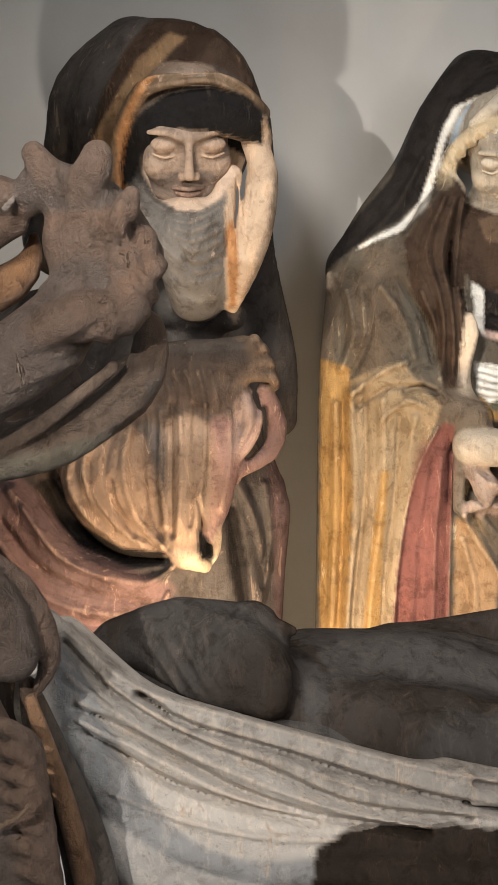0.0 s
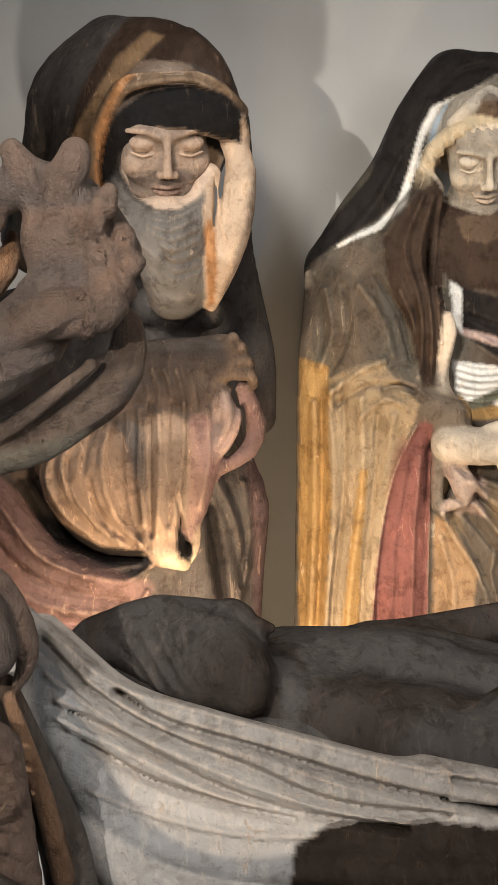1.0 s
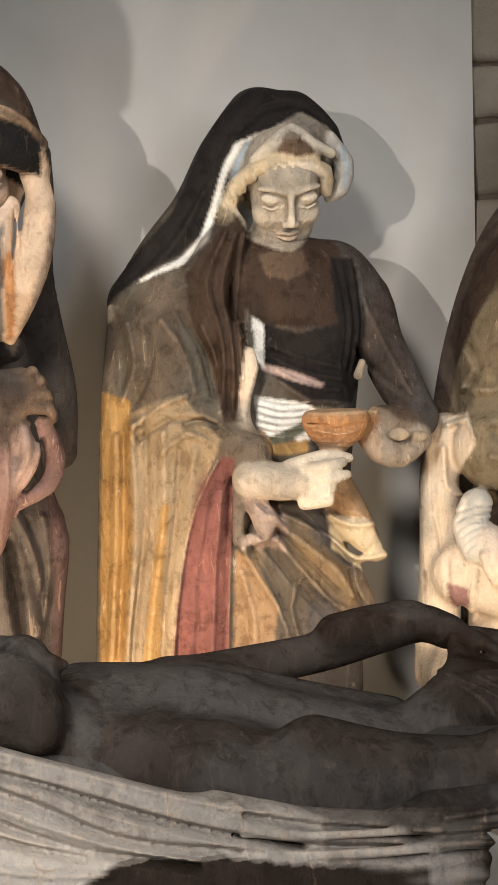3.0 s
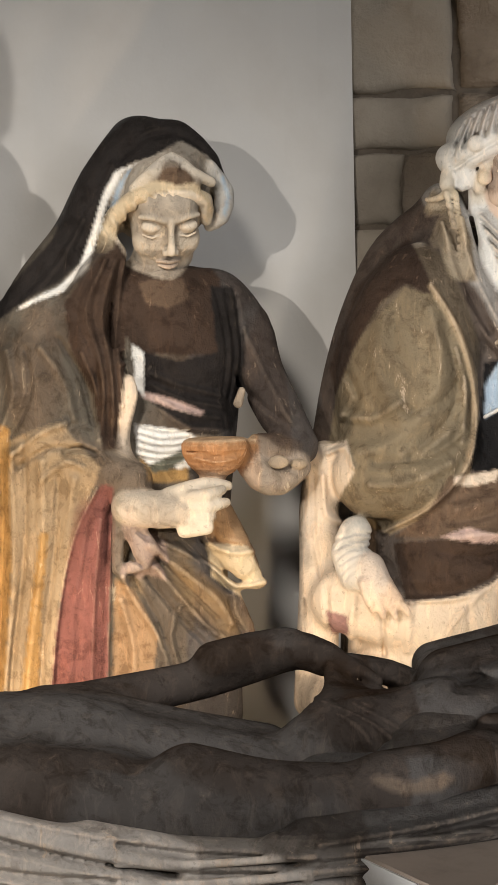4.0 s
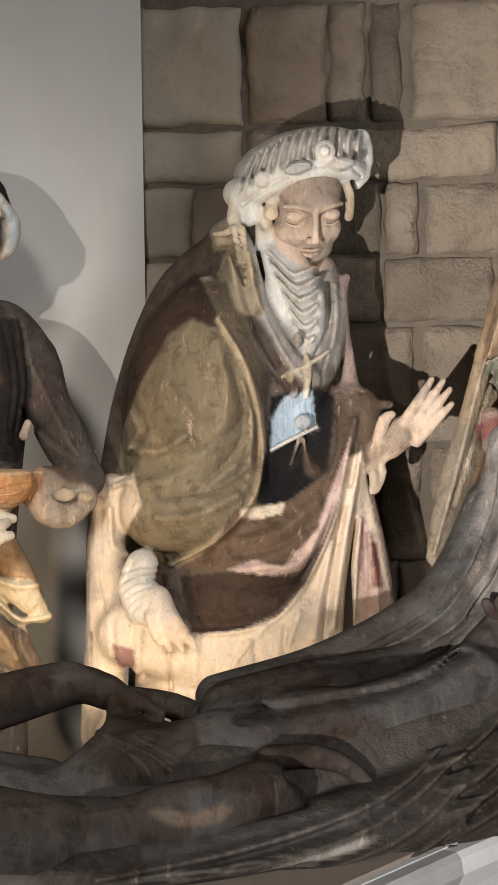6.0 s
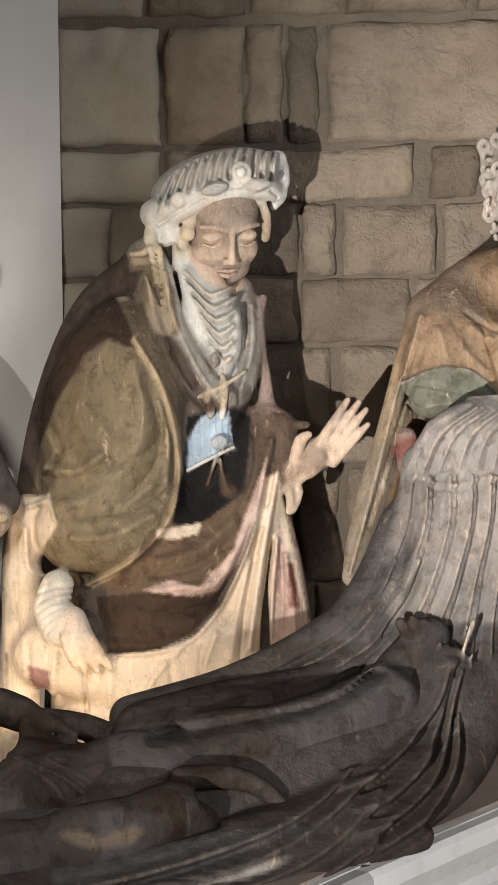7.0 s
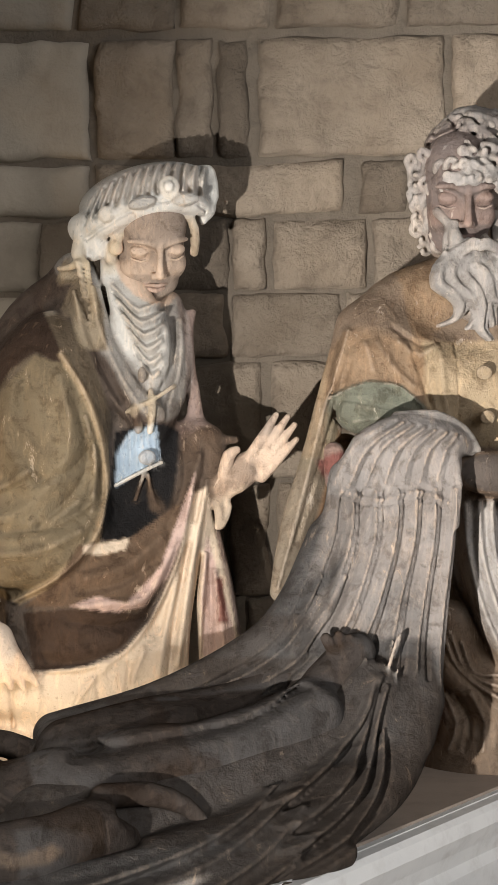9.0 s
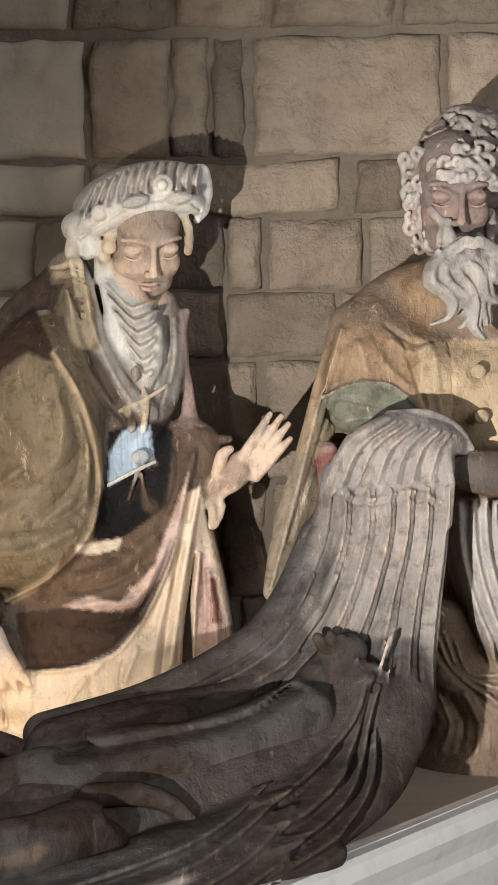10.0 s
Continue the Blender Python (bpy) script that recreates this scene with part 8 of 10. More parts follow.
e.fold([(1.280, -0.290, 1.184, 0.0063), (1.314, -0.290, 1.113, 0.0072), (1.398, -0.290, 1.063, 0.0063)], -0.0063, TURNED)
e.fold([(1.290, -0.290, 1.178, 0.0063), (1.320, -0.290, 1.111, 0.0072), (1.398, -0.290, 1.077, 0.0063)], 0.0054, TURNED)
e.fold([(1.299, -0.290, 1.171, 0.0063), (1.326, -0.290, 1.110, 0.0072), (1.398, -0.290, 1.091, 0.0063)], -0.0063, TURNED)
e.fold([(1.309, -0.290, 1.165, 0.0063), (1.333, -0.290, 1.109, 0.0072), (1.398, -0.290, 1.105, 0.0063)], 0.0054, TURNED)
e.tube([(1.312, -0.200, 1.051, 0.0409), (1.373, -0.200, 0.996, 0.0409), (1.452, -0.200, 0.970, 0.0409)], WINE, k=0.025)
e.fold([(1.273, -0.240, 1.070, 0.0073), (1.295, -0.240, 1.018, 0.0083), (1.278, -0.240, 0.969, 0.0073)], -0.0064, TURNED)
e.fold([(1.295, -0.240, 1.068, 0.0073), (1.319, -0.240, 1.016, 0.0083), (1.306, -0.240, 0.967, 0.0073)], 0.0064, TURNED)
e.fold([(1.317, -0.240, 1.067, 0.0073), (1.343, -0.240, 1.015, 0.0083), (1.334, -0.240, 0.965, 0.0073)], -0.0064, TURNED)
e.fold([(1.339, -0.240, 1.066, 0.0073), (1.367, -0.240, 1.013, 0.0083), (1.363, -0.240, 0.963, 0.0073)], 0.0064, TURNED)
e.fold([(1.361, -0.240, 1.064, 0.0073), (1.391, -0.240, 1.012, 0.0083), (1.392, -0.240, 0.961, 0.0073)], -0.0064, TURNED)
e.fold([(1.383, -0.240, 1.063, 0.0073), (1.416, -0.240, 1.010, 0.0083), (1.421, -0.240, 0.959, 0.0073)], 0.0064, TURNED)
e.fold([(1.405, -0.240, 1.062, 0.0073), (1.440, -0.240, 1.008, 0.0083), (1.450, -0.240, 0.957, 0.0073)], -0.0064, TURNED)
rng = random.Random(5)
HAIR = (0.25, 0.225, 0.205)
for row, many in ((0.05, 8), (0.38, 8), (0.70, 7), (1.0, 6), (1.3, 4)):
    for i in range(many):
        turn = -2.6 + 2.5 * (i + rng.uniform(-0.3, 0.3)) / (many - 1)
        spot_at = Vector((1.358 + 0.095 * math.cos(row) * math.cos(turn), -0.242 + 0.098 * math.cos(row) * math.sin(turn), 2.012 + 0.094 * math.sin(row)))
        side, rise = Vector((-math.sin(turn), math.cos(turn), 0)), Vector((math.cos(turn) * -math.sin(row), math.sin(turn) * -math.sin(row), math.cos(row)))
        spin, size = rng.uniform(0, 6.28), rng.uniform(0.012, 0.019)
        loop = [spot_at + side * size * (1 - 0.17 * n) * math.cos(spin + 1.1 * n) + rise * size * (1 - 0.17 * n) * math.sin(spin + 1.1 * n) for n in range(5)]
        e.tube([(*p, 0.0078 - 0.0006 * n) for n, p in enumerate(loop)], HAIR, k=0.006)
for i in range(9):
    u = i / 8
    x, z, long = 1.248 + 0.125 * u, 1.915 - 0.058 * math.sin(math.pi * u), 0.09 + 0.04 * math.sin(math.pi * u)
    y = -0.318 - 0.05 * math.sin(math.pi * min(1.0, 0.15 + u))
    e.tube([(x + 0.010 * math.sin(1.7 * n + 2 * i) + 0.008 * n, y - 0.008 * math.sin(n), z - long * n / 4, 0.009 - 0.001 * n) for n in range(5)], HAIR, k=0.006)
tagged(e.skin("bearded_elder_statue", ELDER, [face_e]), "painted statue of a curly-bearded man in buttoned tan coat", "statue")

c = Clay((-0.53, -0.87, 0.83), (1.10, -0.31, 1.26), 0.0042)
c.ball((-0.329, -0.720, 1.101), (0.096, 0.065, 0.063), PITCH, (0, 8, 0), k=0.02)
c.ball((-0.293, -0.750, 1.083), (0.076, 0.053, 0.060), PITCH, k=0.03)
c.tube([(-0.362, -0.720, 1.149, 0.0260), (-0.408, -0.720, 1.135, 0.0306), (-0.447, -0.720, 1.121, 0.0337), (-0.476, -0.740, 1.103, 0.0258)], PITCH, k=0.0375)
c.tube([(-0.307, -0.750, 1.126, 0.0378), (-0.269, -0.760, 1.107, 0.0391), (-0.244, -0.770, 1.077, 0.0330), (-0.241, -0.780, 1.045, 0.0239)], PITCH, k=0.0312)
c.tube([(-0.258, -0.720, 1.141, 0.0229), (-0.235, -0.725, 1.133, 0.0153), (-0.222, -0.730, 1.129, 0.0091), (-0.221, -0.730, 1.120, 0.0076)], PITCH, k=0.015)
c.tube([(-0.400, -0.720, 1.142, 0.0200), (-0.330, -0.720, 1.152, 0.0220), (-0.262, -0.720, 1.150, 0.0180)], PITCH, k=0.02)
c.tube([(-0.250, -0.730, 1.135, 0.0200), (-0.222, -0.735, 1.134, 0.0130), (-0.206, -0.735, 1.132, 0.0070)], PITCH, k=0.01)
c.tube([(-0.258, -0.720, 1.155, 0.0122), (-0.240, -0.720, 1.153, 0.0076)], PITCH, k=0.015)
c.tube([(-0.232, -0.735, 1.108, 0.0167), (-0.223, -0.745, 1.089, 0.0121), (-0.228, -0.755, 1.070, 0.0106)], PITCH, k=0.015)
c.fold([(-0.310, -0.800, 1.138, 0.0104), (-0.290, -0.800, 1.156, 0.0118), (-0.273, -0.800, 1.169, 0.0074)], -0.0074, FACING, deep=0.2)
c.groove([(-0.266, -0.795, 1.155, 0.0044), (-0.261, -0.795, 1.142, 0.0044)], k=0.008)
c.fold([(-0.347, -0.800, 1.160, 0.0044), (-0.334, -0.800, 1.122, 0.0052), (-0.306, -0.800, 1.068, 0.0044)], -0.0037, FACING)
c.fold([(-0.358, -0.800, 1.154, 0.0044), (-0.343, -0.800, 1.118, 0.0052), (-0.317, -0.800, 1.067, 0.0044)], 0.0030, FACING)
c.fold([(-0.368, -0.800, 1.149, 0.0044), (-0.352, -0.800, 1.114, 0.0052), (-0.327, -0.800, 1.066, 0.0044)], -0.0037, FACING)
c.fold([(-0.379, -0.800, 1.143, 0.0044), (-0.361, -0.800, 1.109, 0.0052), (-0.338, -0.800, 1.065, 0.0044)], 0.0030, FACING)
c.fold([(-0.390, -0.800, 1.138, 0.0044), (-0.370, -0.800, 1.105, 0.0052), (-0.348, -0.800, 1.063, 0.0044)], -0.0037, FACING)
c.fold([(-0.400, -0.800, 1.132, 0.0044), (-0.379, -0.800, 1.101, 0.0052), (-0.358, -0.800, 1.062, 0.0044)], 0.0030, FACING)
c.fold([(-0.411, -0.800, 1.126, 0.0044), (-0.388, -0.800, 1.097, 0.0052), (-0.369, -0.800, 1.061, 0.0044)], -0.0037, FACING)
c.tube([(-0.237, -0.660, 1.028, 0.0596), (-0.166, -0.600, 1.011, 0.0803), (-0.060, -0.590, 0.992, 0.0887), (0.054, -0.590, 0.975, 0.0847), (0.185, -0.600, 0.955, 0.0763), (0.316, -0.600, 0.933, 0.0763)], PITCH, k=0.0625)
c.tube([(-0.191, -0.520, 1.027, 0.0613), (-0.089, -0.480, 1.027, 0.0522), (0.031, -0.480, 1.022, 0.0488), (0.131, -0.500, 1.001, 0.0468), (0.267, -0.500, 0.970, 0.0468)], PITCH, k=0.0625)
c.tube([(-0.174, -0.700, 0.999, 0.0586), (-0.059, -0.730, 0.982, 0.0655), (0.010, -0.740, 0.970, 0.0607), (0.070, -0.760, 0.954, 0.0496), (0.184, -0.770, 0.936, 0.0449), (0.290, -0.780, 0.934, 0.0477)], PITCH, k=0.0625)
c.ball((-0.042, -0.580, 1.035), (0.089, 0.061, 0.047), PITCH, k=0.05)
c.ball((0.006, -0.700, 0.988), (0.073, 0.050, 0.035), PITCH, k=0.05)
c.fold([(0.153, -0.660, 1.004, 0.0172), (0.217, -0.660, 0.981, 0.0204), (0.298, -0.660, 0.976, 0.0172)], -0.0055, FACING, deep=0.2)
c.fold([(-0.093, -0.640, 1.046, 0.0158), (-0.012, -0.640, 1.063, 0.0174), (0.052, -0.640, 1.073, 0.0126)], 0.0040, FACING, deep=0.2)
c.fold([(-0.056, -0.680, 1.013, 0.0171), (0.016, -0.680, 1.019, 0.0202), (0.095, -0.680, 0.991, 0.0156)], -0.0039, FACING, deep=0.2)
c.fold([(0.016, -0.680, 1.027, 0.0156), (0.095, -0.680, 1.007, 0.0171), (0.158, -0.680, 0.973, 0.0156)], 0.0031, FACING, deep=0.2)
c.tube([(-0.053, -0.440, 1.039, 0.0359), (0.055, -0.400, 1.048, 0.0329), (0.183, -0.370, 1.062, 0.0315), (0.273, -0.370, 1.086, 0.0315), (0.324, -0.390, 1.106, 0.0313)], PITCH, k=0.0375)
c.tube([(0.207, -0.390, 1.096, 0.0296), (0.269, -0.390, 1.110, 0.0278), (0.328, -0.410, 1.115, 0.0259), (0.377, -0.430, 1.098, 0.0257)], PITCH, k=0.025)
c.tube([(0.351, -0.430, 1.110, 0.0223), (0.407, -0.460, 1.088, 0.0186), (0.443, -0.500, 1.067, 0.0150), (0.464, -0.520, 1.046, 0.0099)], PITCH, k=0.0187)
c.tube([(0.381, -0.460, 1.095, 0.0110), (0.366, -0.540, 1.065, 0.0099), (0.351, -0.580, 1.047, 0.0065)], PITCH, k=0.008)
c.tube([(0.391, -0.460, 1.091, 0.0110), (0.385, -0.540, 1.058, 0.0099), (0.376, -0.580, 1.041, 0.0065)], PITCH, k=0.008)
c.tube([(0.402, -0.460, 1.087, 0.0110), (0.404, -0.540, 1.052, 0.0099), (0.401, -0.580, 1.035, 0.0065)], PITCH, k=0.008)
c.tube([(0.412, -0.460, 1.083, 0.0110), (0.422, -0.540, 1.046, 0.0099), (0.426, -0.580, 1.029, 0.0065)], PITCH, k=0.008)
c.tube([(0.423, -0.420, 1.080, 0.0224), (0.477, -0.420, 1.065, 0.0258), (0.535, -0.440, 1.038, 0.0290), (0.582, -0.470, 1.024, 0.0321)], PITCH, k=0.025)
c.fold([(0.417, -0.500, 1.078, 0.0117), (0.460, -0.500, 1.061, 0.0150), (0.495, -0.500, 1.054, 0.0100)], -0.0117, FACING, deep=0.2)
c.ball((0.439, -0.600, 1.022), (0.145, 0.076, 0.056), PITCH, k=0.05)
c.ball((0.546, -0.580, 1.018), (0.097, 0.069, 0.045), PITCH, k=0.05)
c.fold([(0.279, -0.680, 1.082, 0.0054), (0.350, -0.680, 1.061, 0.0070), (0.386, -0.680, 1.009, 0.0062)], -0.0047, FACING, deep=0.2)
c.fold([(0.300, -0.680, 1.080, 0.0054), (0.368, -0.680, 1.057, 0.0070), (0.405, -0.680, 1.007, 0.0062)], 0.0047, FACING, deep=0.2)
c.fold([(0.320, -0.680, 1.079, 0.0054), (0.386, -0.680, 1.052, 0.0070), (0.425, -0.680, 1.006, 0.0062)], -0.0047, FACING, deep=0.2)
c.fold([(0.341, -0.680, 1.078, 0.0054), (0.404, -0.680, 1.048, 0.0070), (0.444, -0.680, 1.004, 0.0062)], 0.0047, FACING, deep=0.2)
c.fold([(0.362, -0.680, 1.076, 0.0054), (0.421, -0.680, 1.043, 0.0070), (0.464, -0.680, 1.003, 0.0062)], -0.0047, FACING, deep=0.2)
c.fold([(0.383, -0.680, 1.075, 0.0054), (0.439, -0.680, 1.039, 0.0070), (0.484, -0.680, 1.002, 0.0062)], 0.0047, FACING, deep=0.2)
c.tube([(0.129, -0.760, 1.002, 0.0511), (0.232, -0.780, 0.979, 0.0507), (0.337, -0.790, 0.974, 0.0475), (0.431, -0.790, 0.976, 0.0431)], PITCH, k=0.05)
c.tube([(0.400, -0.790, 0.992, 0.0401), (0.481, -0.780, 0.999, 0.0433), (0.541, -0.750, 1.003, 0.0468), (0.566, -0.730, 0.980, 0.0442)], PITCH, k=0.0375)
c.dye([(0.361, -0.840, 1.011), (0.390, -0.840, 1.015), (0.413, -0.840, 1.003), (0.467, -0.840, 1.014), (0.482, -0.840, 1.002), (0.459, -0.840, 0.987), (0.412, -0.840, 0.986), (0.382, -0.840, 0.996)], (0.11, 0.085, 0.066), FACING, deep=0.08)
c.fold([(0.583, -0.760, 1.029, 0.0196), (0.624, -0.760, 1.021, 0.0256), (0.670, -0.760, 1.008, 0.0165)], -0.0301, FACING, deep=0.2)
c.tube([(0.564, -0.710, 1.043, 0.0184), (0.634, -0.700, 1.038, 0.0170), (0.684, -0.700, 1.018, 0.0139), (0.711, -0.710, 0.992, 0.0092)], PITCH, k=0.025)
c.tube([(0.520, -0.620, 1.037, 0.0590), (0.622, -0.620, 1.026, 0.0526), (0.734, -0.600, 1.048, 0.0498), (0.857, -0.560, 1.076, 0.0522), (0.943, -0.530, 1.101, 0.0495)], PITCH, k=0.0375)
c.tube([(0.566, -0.500, 1.048, 0.0518), (0.680, -0.480, 1.072, 0.0505), (0.801, -0.450, 1.082, 0.0408), (0.927, -0.420, 1.090, 0.0379)], PITCH, k=0.0375)
c.tube([(0.711, -0.580, 1.059, 0.0502), (0.811, -0.540, 1.073, 0.0444), (0.895, -0.510, 1.097, 0.0366), (0.981, -0.480, 1.136, 0.0337), (1.037, -0.460, 1.180, 0.0322)], PITCH, k=0.025)
c.tube([(0.560, -0.480, 1.071, 0.0437), (0.696, -0.430, 1.092, 0.0377), (0.826, -0.400, 1.102, 0.0347), (0.918, -0.380, 1.130, 0.0332), (0.961, -0.370, 1.173, 0.0298)], PITCH, k=0.025)
c.ball((0.653, -0.570, 1.062), (0.069, 0.059, 0.047), PITCH, k=0.04)
c.tube([(0.985, -0.470, 1.141, 0.0321), (1.027, -0.460, 1.174, 0.0322), (1.049, -0.455, 1.190, 0.0255)], PITCH, k=0.0187)
c.tube([(0.938, -0.380, 1.149, 0.0297), (0.952, -0.370, 1.184, 0.0228)], PITCH, k=0.015)
c.tube([(1.007, -0.475, 1.181, 0.0126), (0.986, -0.475, 1.214, 0.0093)], PITCH, k=0.005)
c.tube([(1.017, -0.475, 1.177, 0.0126), (1.008, -0.475, 1.217, 0.0088)], PITCH, k=0.005)
c.tube([(1.026, -0.475, 1.173, 0.0126), (1.026, -0.475, 1.212, 0.0083)], PITCH, k=0.005)
c.tube([(1.036, -0.475, 1.169, 0.0126), (1.041, -0.475, 1.204, 0.0078)], PITCH, k=0.005)
c.tube([(1.046, -0.475, 1.165, 0.0126), (1.055, -0.475, 1.190, 0.0072)], PITCH, k=0.005)
c.tube([(0.935, -0.390, 1.179, 0.0122), (0.918, -0.390, 1.207, 0.0087)], PITCH, k=0.005)
c.tube([(0.935, -0.390, 1.179, 0.0122), (0.934, -0.390, 1.208, 0.0087)], PITCH, k=0.005)
c.tube([(0.935, -0.390, 1.179, 0.0122), (0.947, -0.390, 1.200, 0.0087)], PITCH, k=0.005)
c.fold([(0.529, -0.460, 1.063, 0.0136), (0.671, -0.460, 1.079, 0.0136), (0.817, -0.460, 1.096, 0.0119), (0.931, -0.460, 1.138, 0.0085)], -0.0102, FACING, deep=0.2)
tagged(c.skin("recumbent_figure_statue", DEAD), "dark brown statue of a dead man lying on a shroud", "statue")

s = Clay((-0.60, -0.99, 0.64), (1.33, -0.27, 1.61), 0.0037)
# the cloth low down and to the right is coloured dark for its shade
s.tube([(-0.470, -0.740, 1.054, 0.0455), (-0.288, -0.740, 0.969, 0.0721), (-0.073, -0.720, 0.885, 0.0841), (0.070, -0.700, 0.850, 0.0848)], SHADED_CLOTH, k=0.0375)
s.tube([(-0.161, -0.700, 0.935, 0.0848), (0.044, -0.680, 0.872, 0.0855), (0.303, -0.660, 0.839, 0.0862)], SHADED_CLOTH, k=0.0375)
s.tube([(0.343, -0.660, 0.920, 0.0862), (0.574, -0.600, 0.919, 0.0843), (0.749, -0.550, 0.963, 0.0819), (0.897, -0.500, 1.013, 0.0751), (1.009, -0.460, 1.053, 0.0678)], SHADED_CLOTH, k=0.0375)
s.tube([(0.566, -0.450, 1.058, 0.0511), (0.717, -0.420, 1.060, 0.0516), (0.879, -0.380, 1.097, 0.0437), (0.965, -0.360, 1.154, 0.0352)], SHADED_CLOTH, k=0.0375)
s.tube([(0.490, -0.660, 0.982, 0.0784), (0.656, -0.620, 0.984, 0.0797), (0.816, -0.580, 1.013, 0.0728), (0.966, -0.520, 1.061, 0.0580), (1.058, -0.480, 1.129, 0.0505)], SHADED_CLOTH, k=0.0375)
s.tube([(-0.529, -0.860, 1.176, 0.0245), (-0.473, -0.860, 1.116, 0.0245), (-0.409, -0.860, 1.062, 0.0245), (-0.301, -0.860, 1.026, 0.0245), (-0.177, -0.860, 0.989, 0.0245), (-0.061, -0.860, 0.954, 0.0245), (0.057, -0.860, 0.928, 0.0245)], CLOTH, k=0.025)
s.tube([(-0.530, -0.865, 1.142, 0.0287), (-0.474, -0.865, 1.083, 0.0287), (-0.410, -0.865, 1.032, 0.0287), (-0.301, -0.865, 0.998, 0.0287), (-0.178, -0.865, 0.964, 0.0287), (-0.062, -0.865, 0.931, 0.0287), (0.056, -0.865, 0.906, 0.0287)], CLOTH, k=0.025)
s.tube([(-0.531, -0.870, 1.106, 0.0315), (-0.475, -0.870, 1.050, 0.0315), (-0.411, -0.870, 1.001, 0.0315), (-0.302, -0.870, 0.969, 0.0315), (-0.179, -0.870, 0.937, 0.0315), (-0.063, -0.870, 0.906, 0.0315), (0.054, -0.870, 0.884, 0.0315)], CLOTH, k=0.025)
s.tube([(-0.532, -0.875, 1.070, 0.0358), (-0.476, -0.875, 1.016, 0.0358), (-0.412, -0.875, 0.969, 0.0358), (-0.303, -0.875, 0.940, 0.0358), (-0.180, -0.875, 0.910, 0.0358), (-0.064, -0.875, 0.881, 0.0358), (0.053, -0.875, 0.862, 0.0358)], CLOTH, k=0.025)
s.tube([(-0.051, -0.865, 0.943, 0.0187), (0.029, -0.865, 0.921, 0.0187), (0.117, -0.865, 0.902, 0.0187), (0.199, -0.860, 0.886, 0.0169), (0.275, -0.855, 0.879, 0.0160)], CLOTH, k=0.025)
s.tube([(-0.052, -0.870, 0.922, 0.0215), (0.028, -0.870, 0.900, 0.0215), (0.116, -0.870, 0.881, 0.0215), (0.198, -0.865, 0.867, 0.0194), (0.273, -0.860, 0.861, 0.0184)], CLOTH, k=0.025)
s.tube([(-0.053, -0.870, 0.896, 0.0244), (0.027, -0.870, 0.873, 0.0244), (0.115, -0.870, 0.854, 0.0244), (0.197, -0.865, 0.843, 0.0220), (0.273, -0.860, 0.839, 0.0208)], CLOTH, k=0.025)
s.tube([(-0.509, -0.820, 1.143, 0.0366), (-0.407, -0.840, 1.046, 0.0436), (-0.283, -0.850, 0.991, 0.0449), (-0.123, -0.850, 0.933, 0.0434), (0.054, -0.850, 0.898, 0.0362)], CLOTH, k=0.0125)
s.tube([(-0.050, -0.830, 0.929, 0.0321), (0.092, -0.830, 0.911, 0.0350), (0.274, -0.830, 0.892, 0.0401)], SHADED_CLOTH, k=0.0187)
s.tube([(-0.013, -0.845, 0.956, 0.0217), (0.060, -0.850, 0.936, 0.0231), (0.134, -0.850, 0.918, 0.0217), (0.209, -0.845, 0.901, 0.0203)], CLOTH, k=0.025)
s.tube([(-0.503, -0.830, 1.099, 0.0365), (-0.445, -0.850, 1.004, 0.0434), (-0.366, -0.870, 0.932, 0.0502), (-0.257, -0.885, 0.888, 0.0442), (-0.127, -0.885, 0.854, 0.0399), (0.048, -0.885, 0.827, 0.0370)], CLOTH, k=0.015)
# blue-grey: the bearer's shadow coloured in at the left end, blue paint lower down
s.tube([(-0.506, -0.880, 1.133, 0.0243), (-0.476, -0.890, 1.046, 0.0341), (-0.435, -0.905, 0.960, 0.0325), (-0.364, -0.915, 0.898, 0.0211), (-0.279, -0.920, 0.864, 0.0168), (-0.142, -0.920, 0.856, 0.0238), (0.045, -0.920, 0.839, 0.0266)], BLUE_AND_SHADE, k=0.008)
s.tube([(-0.445, -0.900, 0.906, 0.0424), (-0.373, -0.920, 0.844, 0.0351), (-0.288, -0.930, 0.816, 0.0349), (-0.131, -0.930, 0.789, 0.0349)], CLOTH, k=0.008)
s.tube([(-0.416, -0.900, 0.741, 0.0637), (-0.219, -0.900, 0.735, 0.0637), (0.044, -0.900, 0.735, 0.0637)], BLUE_AND_SHADE, k=0.0375)
s.tube([(-0.314, -0.860, 0.761, 0.0648), (-0.020, -0.860, 0.732, 0.0648), (0.283, -0.840, 0.733, 0.0654)], SHADED_CLOTH, k=0.0375)
s.tube([(-0.090, -0.860, 0.857, 0.0504), (0.086, -0.860, 0.834, 0.0504), (0.284, -0.840, 0.818, 0.0509)], SHADED_CLOTH, k=0.0375)
s.tube([(0.275, -0.840, 0.938, 0.0262), (0.471, -0.820, 0.951, 0.0264), (0.645, -0.770, 0.963, 0.0270), (0.800, -0.690, 0.978, 0.0279), (0.949, -0.610, 1.014, 0.0288)], SHADED_CLOTH, k=0.025)
s.tube([(0.235, -0.860, 0.926, 0.0259), (0.466, -0.840, 0.930, 0.0262), (0.655, -0.790, 0.940, 0.0267), (0.810, -0.710, 0.961, 0.0276), (0.944, -0.630, 0.992, 0.0286)], SHADED_CLOTH, k=0.025)
